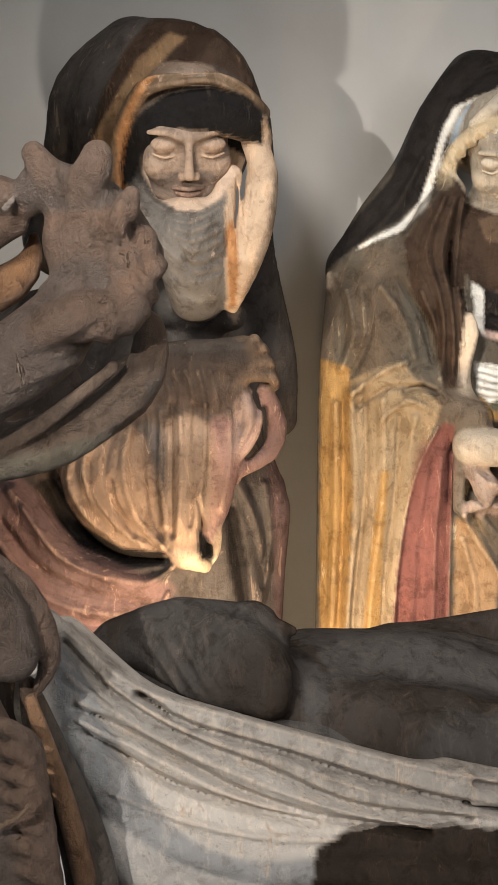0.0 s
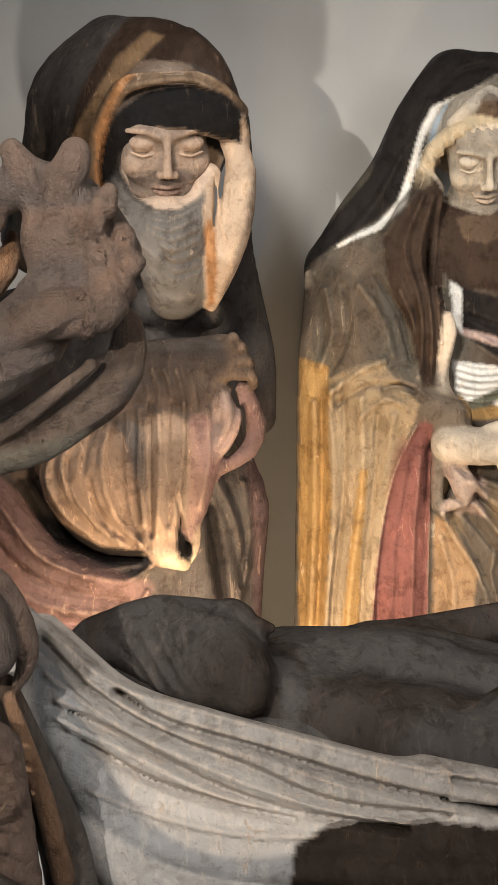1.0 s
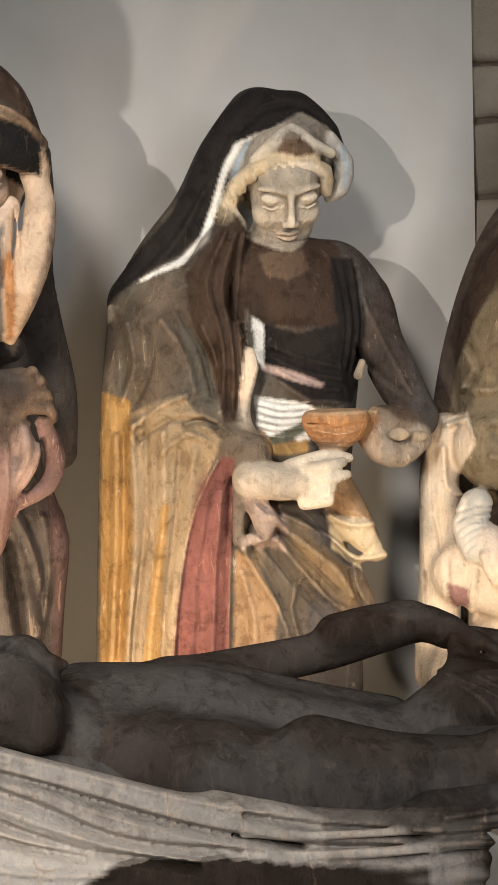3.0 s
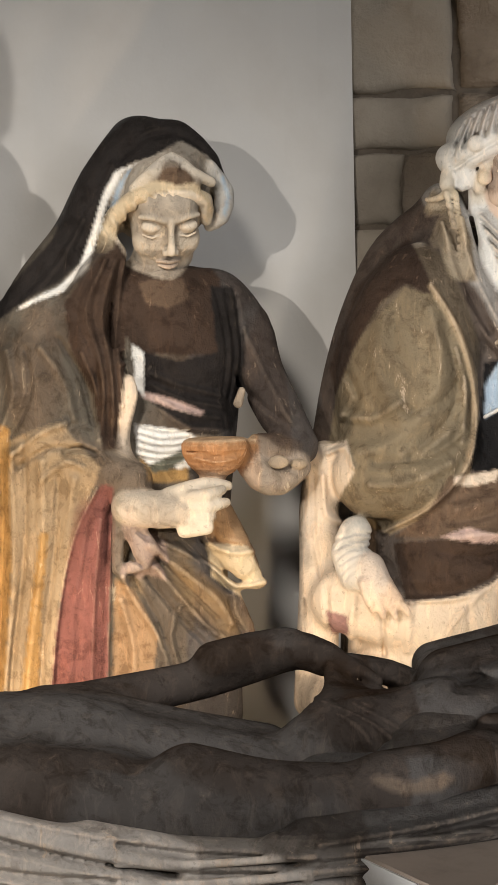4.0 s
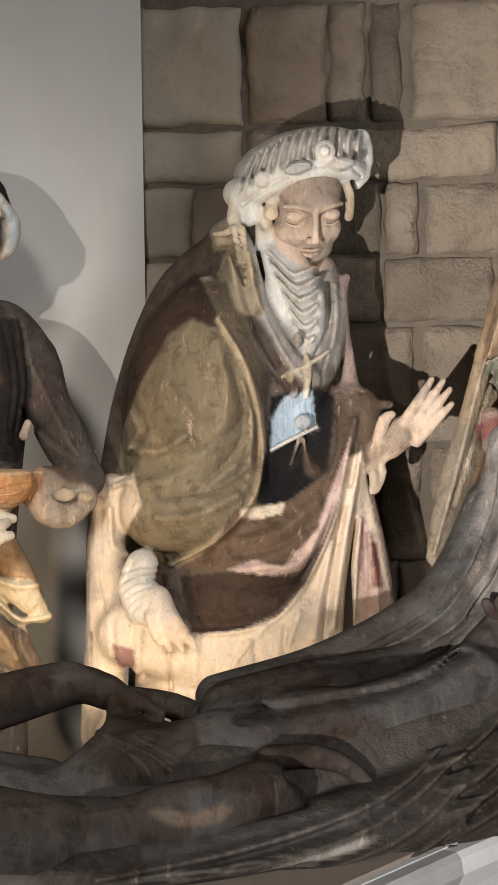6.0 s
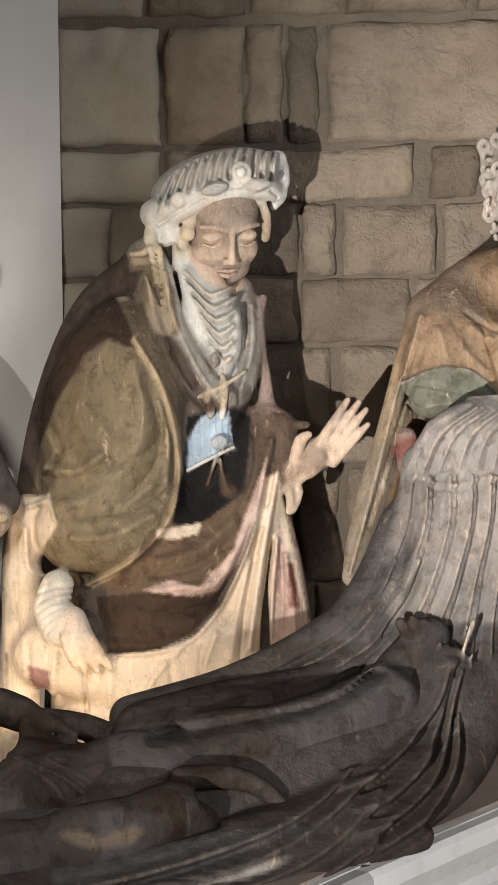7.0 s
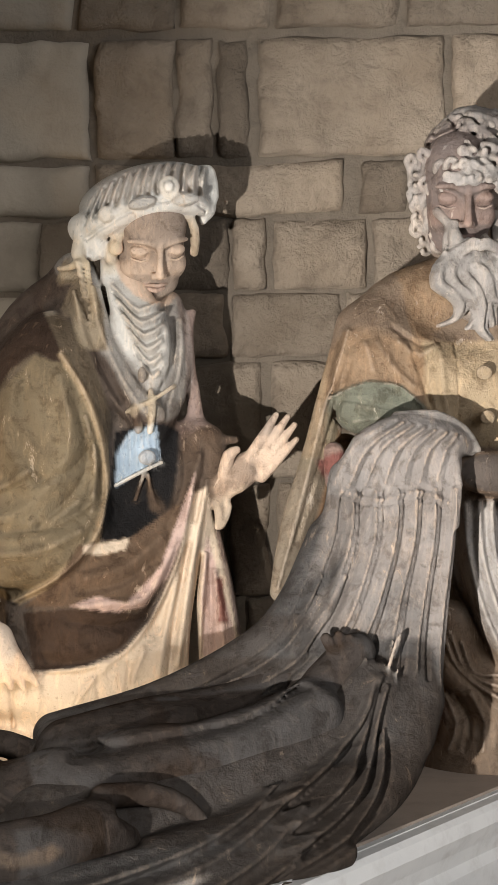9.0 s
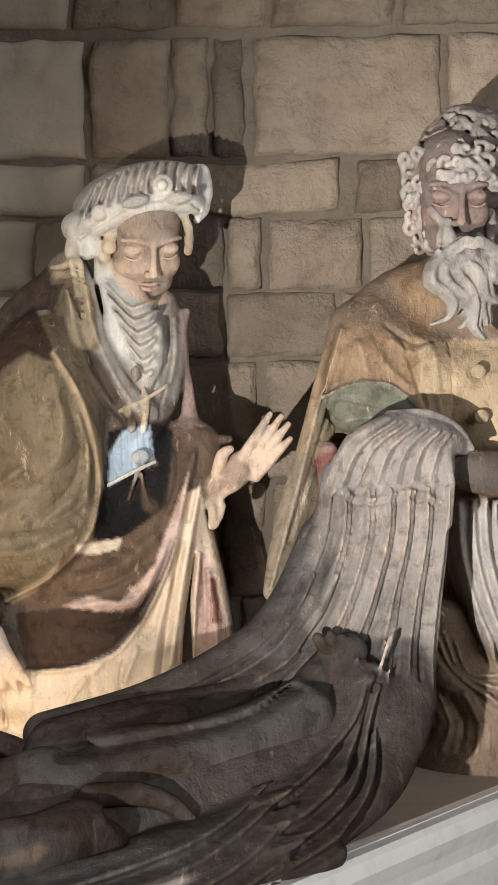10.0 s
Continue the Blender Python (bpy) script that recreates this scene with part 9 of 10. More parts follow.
s.tube([(0.270, -0.870, 0.910, 0.0258), (0.486, -0.850, 0.908, 0.0260), (0.677, -0.800, 0.917, 0.0266), (0.819, -0.730, 0.936, 0.0274), (0.936, -0.660, 0.969, 0.0282)], SHADED_CLOTH, k=0.025)
s.tube([(0.344, -0.870, 0.888, 0.0258), (0.540, -0.850, 0.884, 0.0260), (0.706, -0.810, 0.897, 0.0265), (0.838, -0.750, 0.915, 0.0272), (0.915, -0.710, 0.932, 0.0276)], SHADED_CLOTH, k=0.025)
s.fold([(0.281, -0.800, 0.931, 0.0096), (0.475, -0.800, 0.950, 0.0096), (0.636, -0.800, 0.976, 0.0096), (0.761, -0.800, 1.011, 0.0096), (0.873, -0.800, 1.063, 0.0096)], 0.0104, FACING, deep=0.14)
s.fold([(0.281, -0.800, 0.917, 0.0089), (0.475, -0.800, 0.936, 0.0089), (0.636, -0.800, 0.962, 0.0089), (0.760, -0.800, 0.996, 0.0089), (0.872, -0.800, 1.048, 0.0089)], -0.0104, FACING, deep=0.14)
s.fold([(0.240, -0.820, 0.919, 0.0095), (0.470, -0.820, 0.928, 0.0095), (0.646, -0.820, 0.953, 0.0095), (0.770, -0.820, 0.995, 0.0095), (0.867, -0.820, 1.043, 0.0095)], 0.0103, FACING, deep=0.14)
s.fold([(0.240, -0.820, 0.905, 0.0088), (0.470, -0.820, 0.914, 0.0088), (0.646, -0.820, 0.939, 0.0088), (0.770, -0.820, 0.980, 0.0088), (0.867, -0.820, 1.029, 0.0088)], -0.0103, FACING, deep=0.14)
s.fold([(0.276, -0.830, 0.902, 0.0095), (0.491, -0.830, 0.906, 0.0095), (0.667, -0.830, 0.930, 0.0095), (0.782, -0.830, 0.968, 0.0095), (0.867, -0.830, 1.018, 0.0095)], 0.0102, FACING, deep=0.14)
s.fold([(0.276, -0.830, 0.889, 0.0088), (0.491, -0.830, 0.892, 0.0088), (0.667, -0.830, 0.916, 0.0088), (0.782, -0.830, 0.954, 0.0088), (0.867, -0.830, 1.003, 0.0088)], -0.0102, FACING, deep=0.14)
s.fold([(0.350, -0.840, 0.883, 0.0094), (0.543, -0.840, 0.885, 0.0094), (0.696, -0.840, 0.911, 0.0094), (0.803, -0.840, 0.945, 0.0094), (0.862, -0.840, 0.973, 0.0094)], 0.0102, FACING, deep=0.14)
s.fold([(0.349, -0.840, 0.870, 0.0087), (0.543, -0.840, 0.871, 0.0087), (0.696, -0.840, 0.897, 0.0087), (0.803, -0.840, 0.931, 0.0087), (0.862, -0.840, 0.958, 0.0087)], -0.0102, FACING, deep=0.14)
s.tube([(0.598, -0.690, 0.976, 0.0294), (0.783, -0.630, 0.997, 0.0302), (0.936, -0.550, 1.029, 0.0311), (1.044, -0.490, 1.073, 0.0318), (1.099, -0.450, 1.137, 0.0323)], SHADED_CLOTH, k=0.025)
s.tube([(0.624, -0.750, 0.961, 0.0287), (0.805, -0.670, 0.975, 0.0297), (0.949, -0.590, 1.001, 0.0306), (1.051, -0.520, 1.051, 0.0315), (1.125, -0.460, 1.137, 0.0322)], SHADED_CLOTH, k=0.025)
s.tube([(0.656, -0.780, 0.945, 0.0283), (0.822, -0.700, 0.959, 0.0293), (0.956, -0.620, 0.981, 0.0303), (1.062, -0.540, 1.027, 0.0312), (1.142, -0.470, 1.119, 0.0321)], SHADED_CLOTH, k=0.025)
s.tube([(0.685, -0.790, 0.929, 0.0282), (0.841, -0.720, 0.942, 0.0291), (0.967, -0.640, 0.959, 0.0300), (1.073, -0.560, 1.003, 0.0310), (1.151, -0.480, 1.101, 0.0320)], SHADED_CLOTH, k=0.025)
s.fold([(0.623, -0.580, 0.952, 0.0105), (0.798, -0.580, 0.989, 0.0105), (0.925, -0.580, 1.039, 0.0105), (1.009, -0.580, 1.094, 0.0105), (1.048, -0.580, 1.162, 0.0105)], 0.0113, FACING, deep=0.12)
s.fold([(0.626, -0.580, 0.937, 0.0097), (0.802, -0.580, 0.973, 0.0097), (0.929, -0.580, 1.023, 0.0097), (1.013, -0.580, 1.078, 0.0097), (1.051, -0.580, 1.146, 0.0097)], -0.0105, FACING, deep=0.12)
s.fold([(0.656, -0.620, 0.929, 0.0104), (0.821, -0.620, 0.966, 0.0104), (0.938, -0.620, 1.012, 0.0104), (1.012, -0.620, 1.075, 0.0104), (1.060, -0.620, 1.167, 0.0104)], 0.0112, FACING, deep=0.12)
s.fold([(0.659, -0.620, 0.914, 0.0096), (0.824, -0.620, 0.950, 0.0096), (0.942, -0.620, 0.996, 0.0096), (1.016, -0.620, 1.059, 0.0096), (1.063, -0.620, 1.152, 0.0096)], -0.0104, FACING, deep=0.12)
s.fold([(0.690, -0.650, 0.913, 0.0102), (0.838, -0.650, 0.950, 0.0102), (0.945, -0.650, 0.992, 0.0102), (1.019, -0.650, 1.054, 0.0102), (1.068, -0.650, 1.154, 0.0102)], 0.0110, FACING, deep=0.12)
s.fold([(0.693, -0.650, 0.898, 0.0094), (0.841, -0.650, 0.934, 0.0094), (0.949, -0.650, 0.976, 0.0094), (1.022, -0.650, 1.039, 0.0094), (1.071, -0.650, 1.138, 0.0094)], -0.0102, FACING, deep=0.12)
s.fold([(0.719, -0.670, 0.899, 0.0101), (0.857, -0.670, 0.932, 0.0101), (0.955, -0.670, 0.970, 0.0101), (1.028, -0.670, 1.032, 0.0101), (1.071, -0.670, 1.140, 0.0101)], 0.0109, FACING, deep=0.12)
s.fold([(0.722, -0.670, 0.884, 0.0094), (0.861, -0.670, 0.917, 0.0094), (0.959, -0.670, 0.954, 0.0094), (1.032, -0.670, 1.016, 0.0094), (1.074, -0.670, 1.124, 0.0094)], -0.0101, FACING, deep=0.12)
s.tube([(1.071, -0.515, 1.147, 0.0029), (1.088, -0.505, 1.185, 0.0033), (1.102, -0.495, 1.211, 0.0025)], CHALK, k=0.004)
s.tube([(1.087, -0.515, 1.142, 0.0025), (1.095, -0.510, 1.163, 0.0025)], CHALK, k=0.004)
s.tube([(0.558, -0.400, 1.076, 0.0347), (0.729, -0.375, 1.115, 0.0297), (0.877, -0.360, 1.178, 0.0264), (0.964, -0.350, 1.237, 0.0282), (1.034, -0.340, 1.366, 0.0283)], SHADED_CLOTH, k=0.025)
s.tube([(0.906, -0.360, 1.148, 0.0387), (0.962, -0.370, 1.184, 0.0403)], SHADED_CLOTH, k=0.0375)
s.tube([(0.963, -0.365, 1.183, 0.0386), (1.001, -0.370, 1.219, 0.0491), (1.094, -0.390, 1.245, 0.0522), (1.137, -0.430, 1.154, 0.0429)], (0.275, 0.24, 0.215), k=0.0375)
s.tube([(1.063, -0.360, 1.470, 0.0229), (1.040, -0.365, 1.377, 0.0228), (0.987, -0.370, 1.267, 0.0228), (0.919, -0.380, 1.197, 0.0227)], (0.275, 0.24, 0.215), k=0.025)
s.tube([(1.090, -0.370, 1.472, 0.0228), (1.070, -0.375, 1.376, 0.0227), (1.022, -0.382, 1.262, 0.0227), (0.960, -0.395, 1.182, 0.0226)], (0.275, 0.24, 0.215), k=0.025)
s.tube([(1.118, -0.380, 1.474, 0.0227), (1.099, -0.385, 1.376, 0.0227), (1.056, -0.393, 1.257, 0.0226), (1.000, -0.410, 1.168, 0.0225), (0.948, -0.450, 1.122, 0.0221)], (0.275, 0.24, 0.215), k=0.025)
s.tube([(1.145, -0.390, 1.476, 0.0226), (1.129, -0.395, 1.376, 0.0226), (1.091, -0.405, 1.251, 0.0225), (1.040, -0.425, 1.154, 0.0223), (0.993, -0.465, 1.103, 0.0220)], (0.275, 0.24, 0.215), k=0.025)
s.tube([(1.172, -0.400, 1.478, 0.0225), (1.159, -0.405, 1.375, 0.0225), (1.125, -0.417, 1.246, 0.0224), (1.080, -0.440, 1.140, 0.0222), (1.038, -0.480, 1.085, 0.0219)], (0.275, 0.24, 0.215), k=0.025)
s.tube([(1.199, -0.410, 1.480, 0.0225), (1.188, -0.415, 1.375, 0.0224), (1.160, -0.428, 1.241, 0.0223), (1.120, -0.455, 1.126, 0.0221), (1.083, -0.495, 1.066, 0.0217)], (0.275, 0.24, 0.215), k=0.025)
s.tube([(1.226, -0.420, 1.482, 0.0224), (1.218, -0.425, 1.375, 0.0223), (1.194, -0.440, 1.236, 0.0222), (1.160, -0.470, 1.112, 0.0220), (1.128, -0.510, 1.048, 0.0216)], (0.275, 0.24, 0.215), k=0.025)
s.tube([(0.965, -0.360, 1.210, 0.0352), (1.040, -0.350, 1.310, 0.0397), (1.095, -0.340, 1.430, 0.0354)], (0.275, 0.24, 0.215), k=0.025)
s.tube([(1.050, -0.400, 1.230, 0.0520), (1.117, -0.385, 1.338, 0.0610), (1.161, -0.380, 1.449, 0.0524)], (0.275, 0.24, 0.215), k=0.025)
s.tube([(1.123, -0.440, 1.156, 0.0384), (1.167, -0.410, 1.281, 0.0389), (1.204, -0.400, 1.430, 0.0347)], (0.275, 0.24, 0.215), k=0.025)
s.tube([(1.061, -0.380, 1.461, 0.0210), (1.082, -0.405, 1.518, 0.0225), (1.142, -0.405, 1.549, 0.0208), (1.225, -0.390, 1.557, 0.0157)], (0.275, 0.24, 0.215), k=0.025)
s.tube([(1.113, -0.387, 1.463, 0.0209), (1.127, -0.412, 1.514, 0.0224), (1.174, -0.410, 1.540, 0.0207), (1.243, -0.390, 1.543, 0.0157)], (0.275, 0.24, 0.215), k=0.025)
s.tube([(1.166, -0.393, 1.465, 0.0209), (1.173, -0.418, 1.510, 0.0224), (1.205, -0.415, 1.531, 0.0207), (1.262, -0.390, 1.528, 0.0157)], (0.275, 0.24, 0.215), k=0.025)
s.tube([(1.219, -0.400, 1.468, 0.0208), (1.219, -0.425, 1.506, 0.0223), (1.237, -0.420, 1.521, 0.0207), (1.281, -0.390, 1.513, 0.0157)], (0.275, 0.24, 0.215), k=0.025)
s.tube([(1.144, -0.400, 1.568, 0.0078), (1.211, -0.410, 1.569, 0.0078), (1.262, -0.410, 1.543, 0.0078), (1.287, -0.410, 1.509, 0.0060)], GREY, k=0.005)
s.fold([(1.050, -0.420, 1.446, 0.0060), (1.105, -0.420, 1.429, 0.0060), (1.167, -0.420, 1.440, 0.0060), (1.236, -0.420, 1.407, 0.0060)], 0.0052, FACING, deep=0.12)
s.fold([(1.050, -0.420, 1.437, 0.0043), (1.104, -0.420, 1.419, 0.0043), (1.167, -0.420, 1.429, 0.0043), (1.235, -0.420, 1.396, 0.0043)], -0.0043, FACING, deep=0.12)
s.tube([(1.228, -0.440, 1.506, 0.0068), (1.233, -0.450, 1.450, 0.0068), (1.227, -0.450, 1.385, 0.0060)], (0.275, 0.24, 0.215), k=0.004)
s.tube([(1.070, -0.400, 1.229, 0.0087), (1.051, -0.400, 1.313, 0.0087)], (0.275, 0.24, 0.215), k=0.0125)
s.fold([(1.053, -0.400, 1.444, 0.0052), (1.037, -0.400, 1.360, 0.0061), (0.987, -0.400, 1.260, 0.0061), (0.932, -0.400, 1.198, 0.0052)], -0.0087, FACING, deep=0.1)
s.fold([(1.042, -0.430, 1.454, 0.0051), (1.067, -0.430, 1.518, 0.0051), (1.132, -0.430, 1.559, 0.0051)], -0.0051, FACING, deep=0.1)
s.fold([(1.068, -0.400, 1.443, 0.0052), (1.053, -0.400, 1.360, 0.0061), (1.005, -0.400, 1.257, 0.0061), (0.954, -0.400, 1.191, 0.0052)], 0.0069, FACING, deep=0.1)
s.fold([(1.056, -0.430, 1.455, 0.0051), (1.080, -0.430, 1.517, 0.0051), (1.141, -0.430, 1.557, 0.0051)], 0.0051, FACING, deep=0.1)
s.fold([(1.083, -0.400, 1.443, 0.0052), (1.069, -0.400, 1.359, 0.0061), (1.023, -0.400, 1.254, 0.0061), (0.975, -0.400, 1.184, 0.0052)], -0.0087, FACING, deep=0.1)
s.fold([(1.070, -0.430, 1.455, 0.0051), (1.093, -0.430, 1.517, 0.0051), (1.150, -0.430, 1.554, 0.0051)], -0.0051, FACING, deep=0.1)
s.fold([(1.099, -0.400, 1.442, 0.0052), (1.085, -0.400, 1.359, 0.0061), (1.042, -0.400, 1.251, 0.0061), (0.997, -0.400, 1.176, 0.0052)], 0.0069, FACING, deep=0.1)
s.fold([(1.084, -0.430, 1.456, 0.0051), (1.105, -0.430, 1.516, 0.0051), (1.159, -0.430, 1.552, 0.0051)], 0.0051, FACING, deep=0.1)
s.fold([(1.114, -0.400, 1.442, 0.0052), (1.102, -0.400, 1.358, 0.0061), (1.060, -0.400, 1.248, 0.0061), (1.018, -0.400, 1.169, 0.0052)], -0.0087, FACING, deep=0.1)
s.fold([(1.098, -0.430, 1.456, 0.0051), (1.118, -0.430, 1.515, 0.0051), (1.169, -0.430, 1.550, 0.0051)], -0.0051, FACING, deep=0.1)
s.fold([(1.130, -0.400, 1.442, 0.0052), (1.118, -0.400, 1.358, 0.0061), (1.079, -0.400, 1.244, 0.0061), (1.040, -0.400, 1.162, 0.0052)], 0.0069, FACING, deep=0.1)
s.fold([(1.112, -0.430, 1.457, 0.0051), (1.131, -0.430, 1.514, 0.0051), (1.178, -0.430, 1.547, 0.0051)], 0.0051, FACING, deep=0.1)
s.fold([(1.145, -0.400, 1.441, 0.0052), (1.134, -0.400, 1.357, 0.0061), (1.098, -0.400, 1.241, 0.0061), (1.062, -0.400, 1.154, 0.0052)], -0.0087, FACING, deep=0.1)
s.fold([(1.126, -0.430, 1.457, 0.0051), (1.144, -0.430, 1.513, 0.0051), (1.187, -0.430, 1.545, 0.0051)], -0.0051, FACING, deep=0.1)
s.fold([(1.161, -0.400, 1.441, 0.0052), (1.151, -0.400, 1.356, 0.0061), (1.116, -0.400, 1.238, 0.0061), (1.084, -0.400, 1.147, 0.0052)], 0.0069, FACING, deep=0.1)
s.fold([(1.140, -0.430, 1.457, 0.0051), (1.157, -0.430, 1.512, 0.0051), (1.196, -0.430, 1.543, 0.0051)], 0.0051, FACING, deep=0.1)
s.fold([(1.177, -0.400, 1.440, 0.0052), (1.167, -0.400, 1.356, 0.0061), (1.135, -0.400, 1.235, 0.0061), (1.106, -0.400, 1.139, 0.0052)], -0.0087, FACING, deep=0.1)
s.fold([(1.154, -0.430, 1.458, 0.0051), (1.170, -0.430, 1.511, 0.0051), (1.205, -0.430, 1.540, 0.0051)], -0.0051, FACING, deep=0.1)
s.fold([(1.192, -0.400, 1.440, 0.0052), (1.184, -0.400, 1.355, 0.0061), (1.154, -0.400, 1.231, 0.0061), (1.128, -0.400, 1.132, 0.0052)], 0.0069, FACING, deep=0.1)
s.fold([(1.168, -0.430, 1.458, 0.0051), (1.183, -0.430, 1.511, 0.0051), (1.215, -0.430, 1.538, 0.0051)], 0.0051, FACING, deep=0.1)
s.fold([(1.208, -0.400, 1.439, 0.0052), (1.200, -0.400, 1.355, 0.0061), (1.173, -0.400, 1.228, 0.0061), (1.150, -0.400, 1.124, 0.0052)], -0.0087, FACING, deep=0.1)
s.fold([(1.183, -0.430, 1.459, 0.0051), (1.196, -0.430, 1.510, 0.0051), (1.224, -0.430, 1.536, 0.0051)], -0.0051, FACING, deep=0.1)
s.fold([(1.224, -0.400, 1.439, 0.0052), (1.217, -0.400, 1.354, 0.0061), (1.192, -0.400, 1.225, 0.0061), (1.172, -0.400, 1.116, 0.0052)], 0.0069, FACING, deep=0.1)
s.fold([(1.197, -0.430, 1.459, 0.0051), (1.209, -0.430, 1.509, 0.0051), (1.233, -0.430, 1.533, 0.0051)], 0.0051, FACING, deep=0.1)
s.fold([(1.240, -0.400, 1.439, 0.0052), (1.233, -0.400, 1.353, 0.0061), (1.211, -0.400, 1.222, 0.0061), (1.195, -0.400, 1.109, 0.0052)], -0.0087, FACING, deep=0.1)
s.fold([(1.211, -0.430, 1.459, 0.0051), (1.222, -0.430, 1.508, 0.0051), (1.243, -0.430, 1.531, 0.0051)], -0.0051, FACING, deep=0.1)
s.fold([(-0.406, -0.920, 1.088, 0.0091), (-0.343, -0.920, 1.048, 0.0091), (-0.209, -0.920, 1.003, 0.0091), (-0.082, -0.920, 0.959, 0.0091), (0.021, -0.920, 0.931, 0.0091), (0.102, -0.920, 0.909, 0.0091)], -0.0210, FACING, deep=0.12)
s.fold([(-0.499, -0.920, 1.160, 0.0091), (-0.434, -0.920, 1.090, 0.0091), (-0.337, -0.920, 1.028, 0.0091), (-0.238, -0.920, 0.986, 0.0091), (-0.125, -0.920, 0.936, 0.0091), (0.047, -0.920, 0.910, 0.0091)], -0.0210, FACING, deep=0.12)
s.fold([(-0.485, -0.920, 1.079, 0.0091), (-0.380, -0.920, 1.020, 0.0091), (-0.282, -0.920, 0.965, 0.0091), (-0.183, -0.920, 0.928, 0.0091), (-0.041, -0.920, 0.900, 0.0091)], -0.0210, FACING, deep=0.12)
s.fold([(-0.472, -0.920, 1.046, 0.0091), (-0.375, -0.920, 0.981, 0.0091), (-0.276, -0.920, 0.943, 0.0091), (-0.183, -0.920, 0.918, 0.0091)], -0.0210, FACING, deep=0.12)
s.fold([(-0.494, -0.920, 1.178, 0.0091), (-0.405, -0.920, 1.098, 0.0091), (-0.299, -0.920, 1.061, 0.0091), (-0.179, -0.920, 1.023, 0.0091), (-0.067, -0.920, 0.989, 0.0091), (0.048, -0.920, 0.961, 0.0091)], 0.0070, FACING, deep=0.12)
s.fold([(-0.448, -0.920, 1.107, 0.0091), (-0.364, -0.920, 1.050, 0.0091), (-0.237, -0.920, 1.006, 0.0091), (-0.110, -0.920, 0.958, 0.0091), (0.047, -0.920, 0.918, 0.0091)], 0.0070, FACING, deep=0.12)
s.fold([(-0.490, -0.920, 1.119, 0.0091), (-0.407, -0.920, 1.051, 0.0091), (-0.309, -0.920, 0.998, 0.0091), (-0.182, -0.920, 0.945, 0.0091), (-0.040, -0.920, 0.909, 0.0091)], 0.0070, FACING, deep=0.12)
s.fold([(-0.478, -0.920, 1.064, 0.0091), (-0.374, -0.920, 1.003, 0.0091), (-0.275, -0.920, 0.953, 0.0091), (-0.169, -0.920, 0.923, 0.0091)], 0.0070, FACING, deep=0.12)
s.fold([(-0.440, -0.920, 0.972, 0.0091), (-0.355, -0.920, 0.932, 0.0091), (-0.255, -0.920, 0.907, 0.0091), (-0.155, -0.920, 0.897, 0.0091)], 0.0070, FACING, deep=0.12)
s.fold([(0.010, -0.920, 0.933, 0.0091), (0.067, -0.920, 0.922, 0.0091), (0.125, -0.920, 0.912, 0.0091), (0.256, -0.920, 0.902, 0.0091)], -0.0140, FACING, deep=0.12)
s.fold([(0.025, -0.920, 0.959, 0.0091), (0.125, -0.920, 0.937, 0.0091), (0.257, -0.920, 0.921, 0.0091)], -0.0140, FACING, deep=0.12)
s.fold([(0.649, -0.400, 1.099, 0.0061), (0.807, -0.400, 1.137, 0.0061), (0.923, -0.400, 1.199, 0.0061), (0.997, -0.400, 1.306, 0.0061)], -0.0061, FACING, deep=0.1)
s.fold([(0.652, -0.400, 1.091, 0.0061), (0.807, -0.400, 1.126, 0.0061), (0.932, -0.400, 1.189, 0.0061), (1.011, -0.400, 1.306, 0.0061)], 0.0052, FACING, deep=0.1)
s.fold([(0.656, -0.400, 1.084, 0.0061), (0.807, -0.400, 1.115, 0.0061), (0.942, -0.400, 1.179, 0.0061), (1.024, -0.400, 1.305, 0.0061)], -0.0061, FACING, deep=0.1)
s.fold([(0.660, -0.400, 1.077, 0.0061), (0.807, -0.400, 1.104, 0.0061), (0.951, -0.400, 1.170, 0.0061), (1.038, -0.400, 1.305, 0.0061)], 0.0052, FACING, deep=0.1)
s.fold([(0.663, -0.400, 1.069, 0.0061), (0.807, -0.400, 1.093, 0.0061), (0.961, -0.400, 1.160, 0.0061), (1.052, -0.400, 1.304, 0.0061)], -0.0061, FACING, deep=0.1)
s.groove([(-0.409, -0.890, 1.082, 0.0036), (-0.345, -0.896, 1.043, 0.0078), (-0.209, -0.898, 0.999, 0.0078), (-0.081, -0.900, 0.954, 0.0078), (0.023, -0.900, 0.926, 0.0078), (0.105, -0.898, 0.904, 0.0035)], k=0.008)
s.groove([(-0.473, -0.887, 1.119, 0.0036), (-0.437, -0.897, 1.084, 0.0078), (-0.338, -0.905, 1.024, 0.0078), (-0.238, -0.908, 0.982, 0.0078), (-0.125, -0.908, 0.935, 0.0078), (0.048, -0.902, 0.902, 0.0035)], k=0.008)
s.groove([(-0.452, -0.907, 1.057, 0.0035), (-0.381, -0.912, 1.017, 0.0077), (-0.282, -0.916, 0.966, 0.0077), (-0.183, -0.916, 0.929, 0.0077), (-0.040, -0.910, 0.896, 0.0035)], k=0.008)
# shade along the bottom of the shroud, dyed on
s.dye([(-0.141, -0.900, 0.907), (-0.018, -0.900, 0.909), (0.127, -0.900, 0.888), (0.260, -0.900, 0.878), (0.257, -0.900, 0.734), (-0.204, -0.900, 0.756), (-0.185, -0.900, 0.885)], SHADED_CLOTH, FACING, deep=0.2)
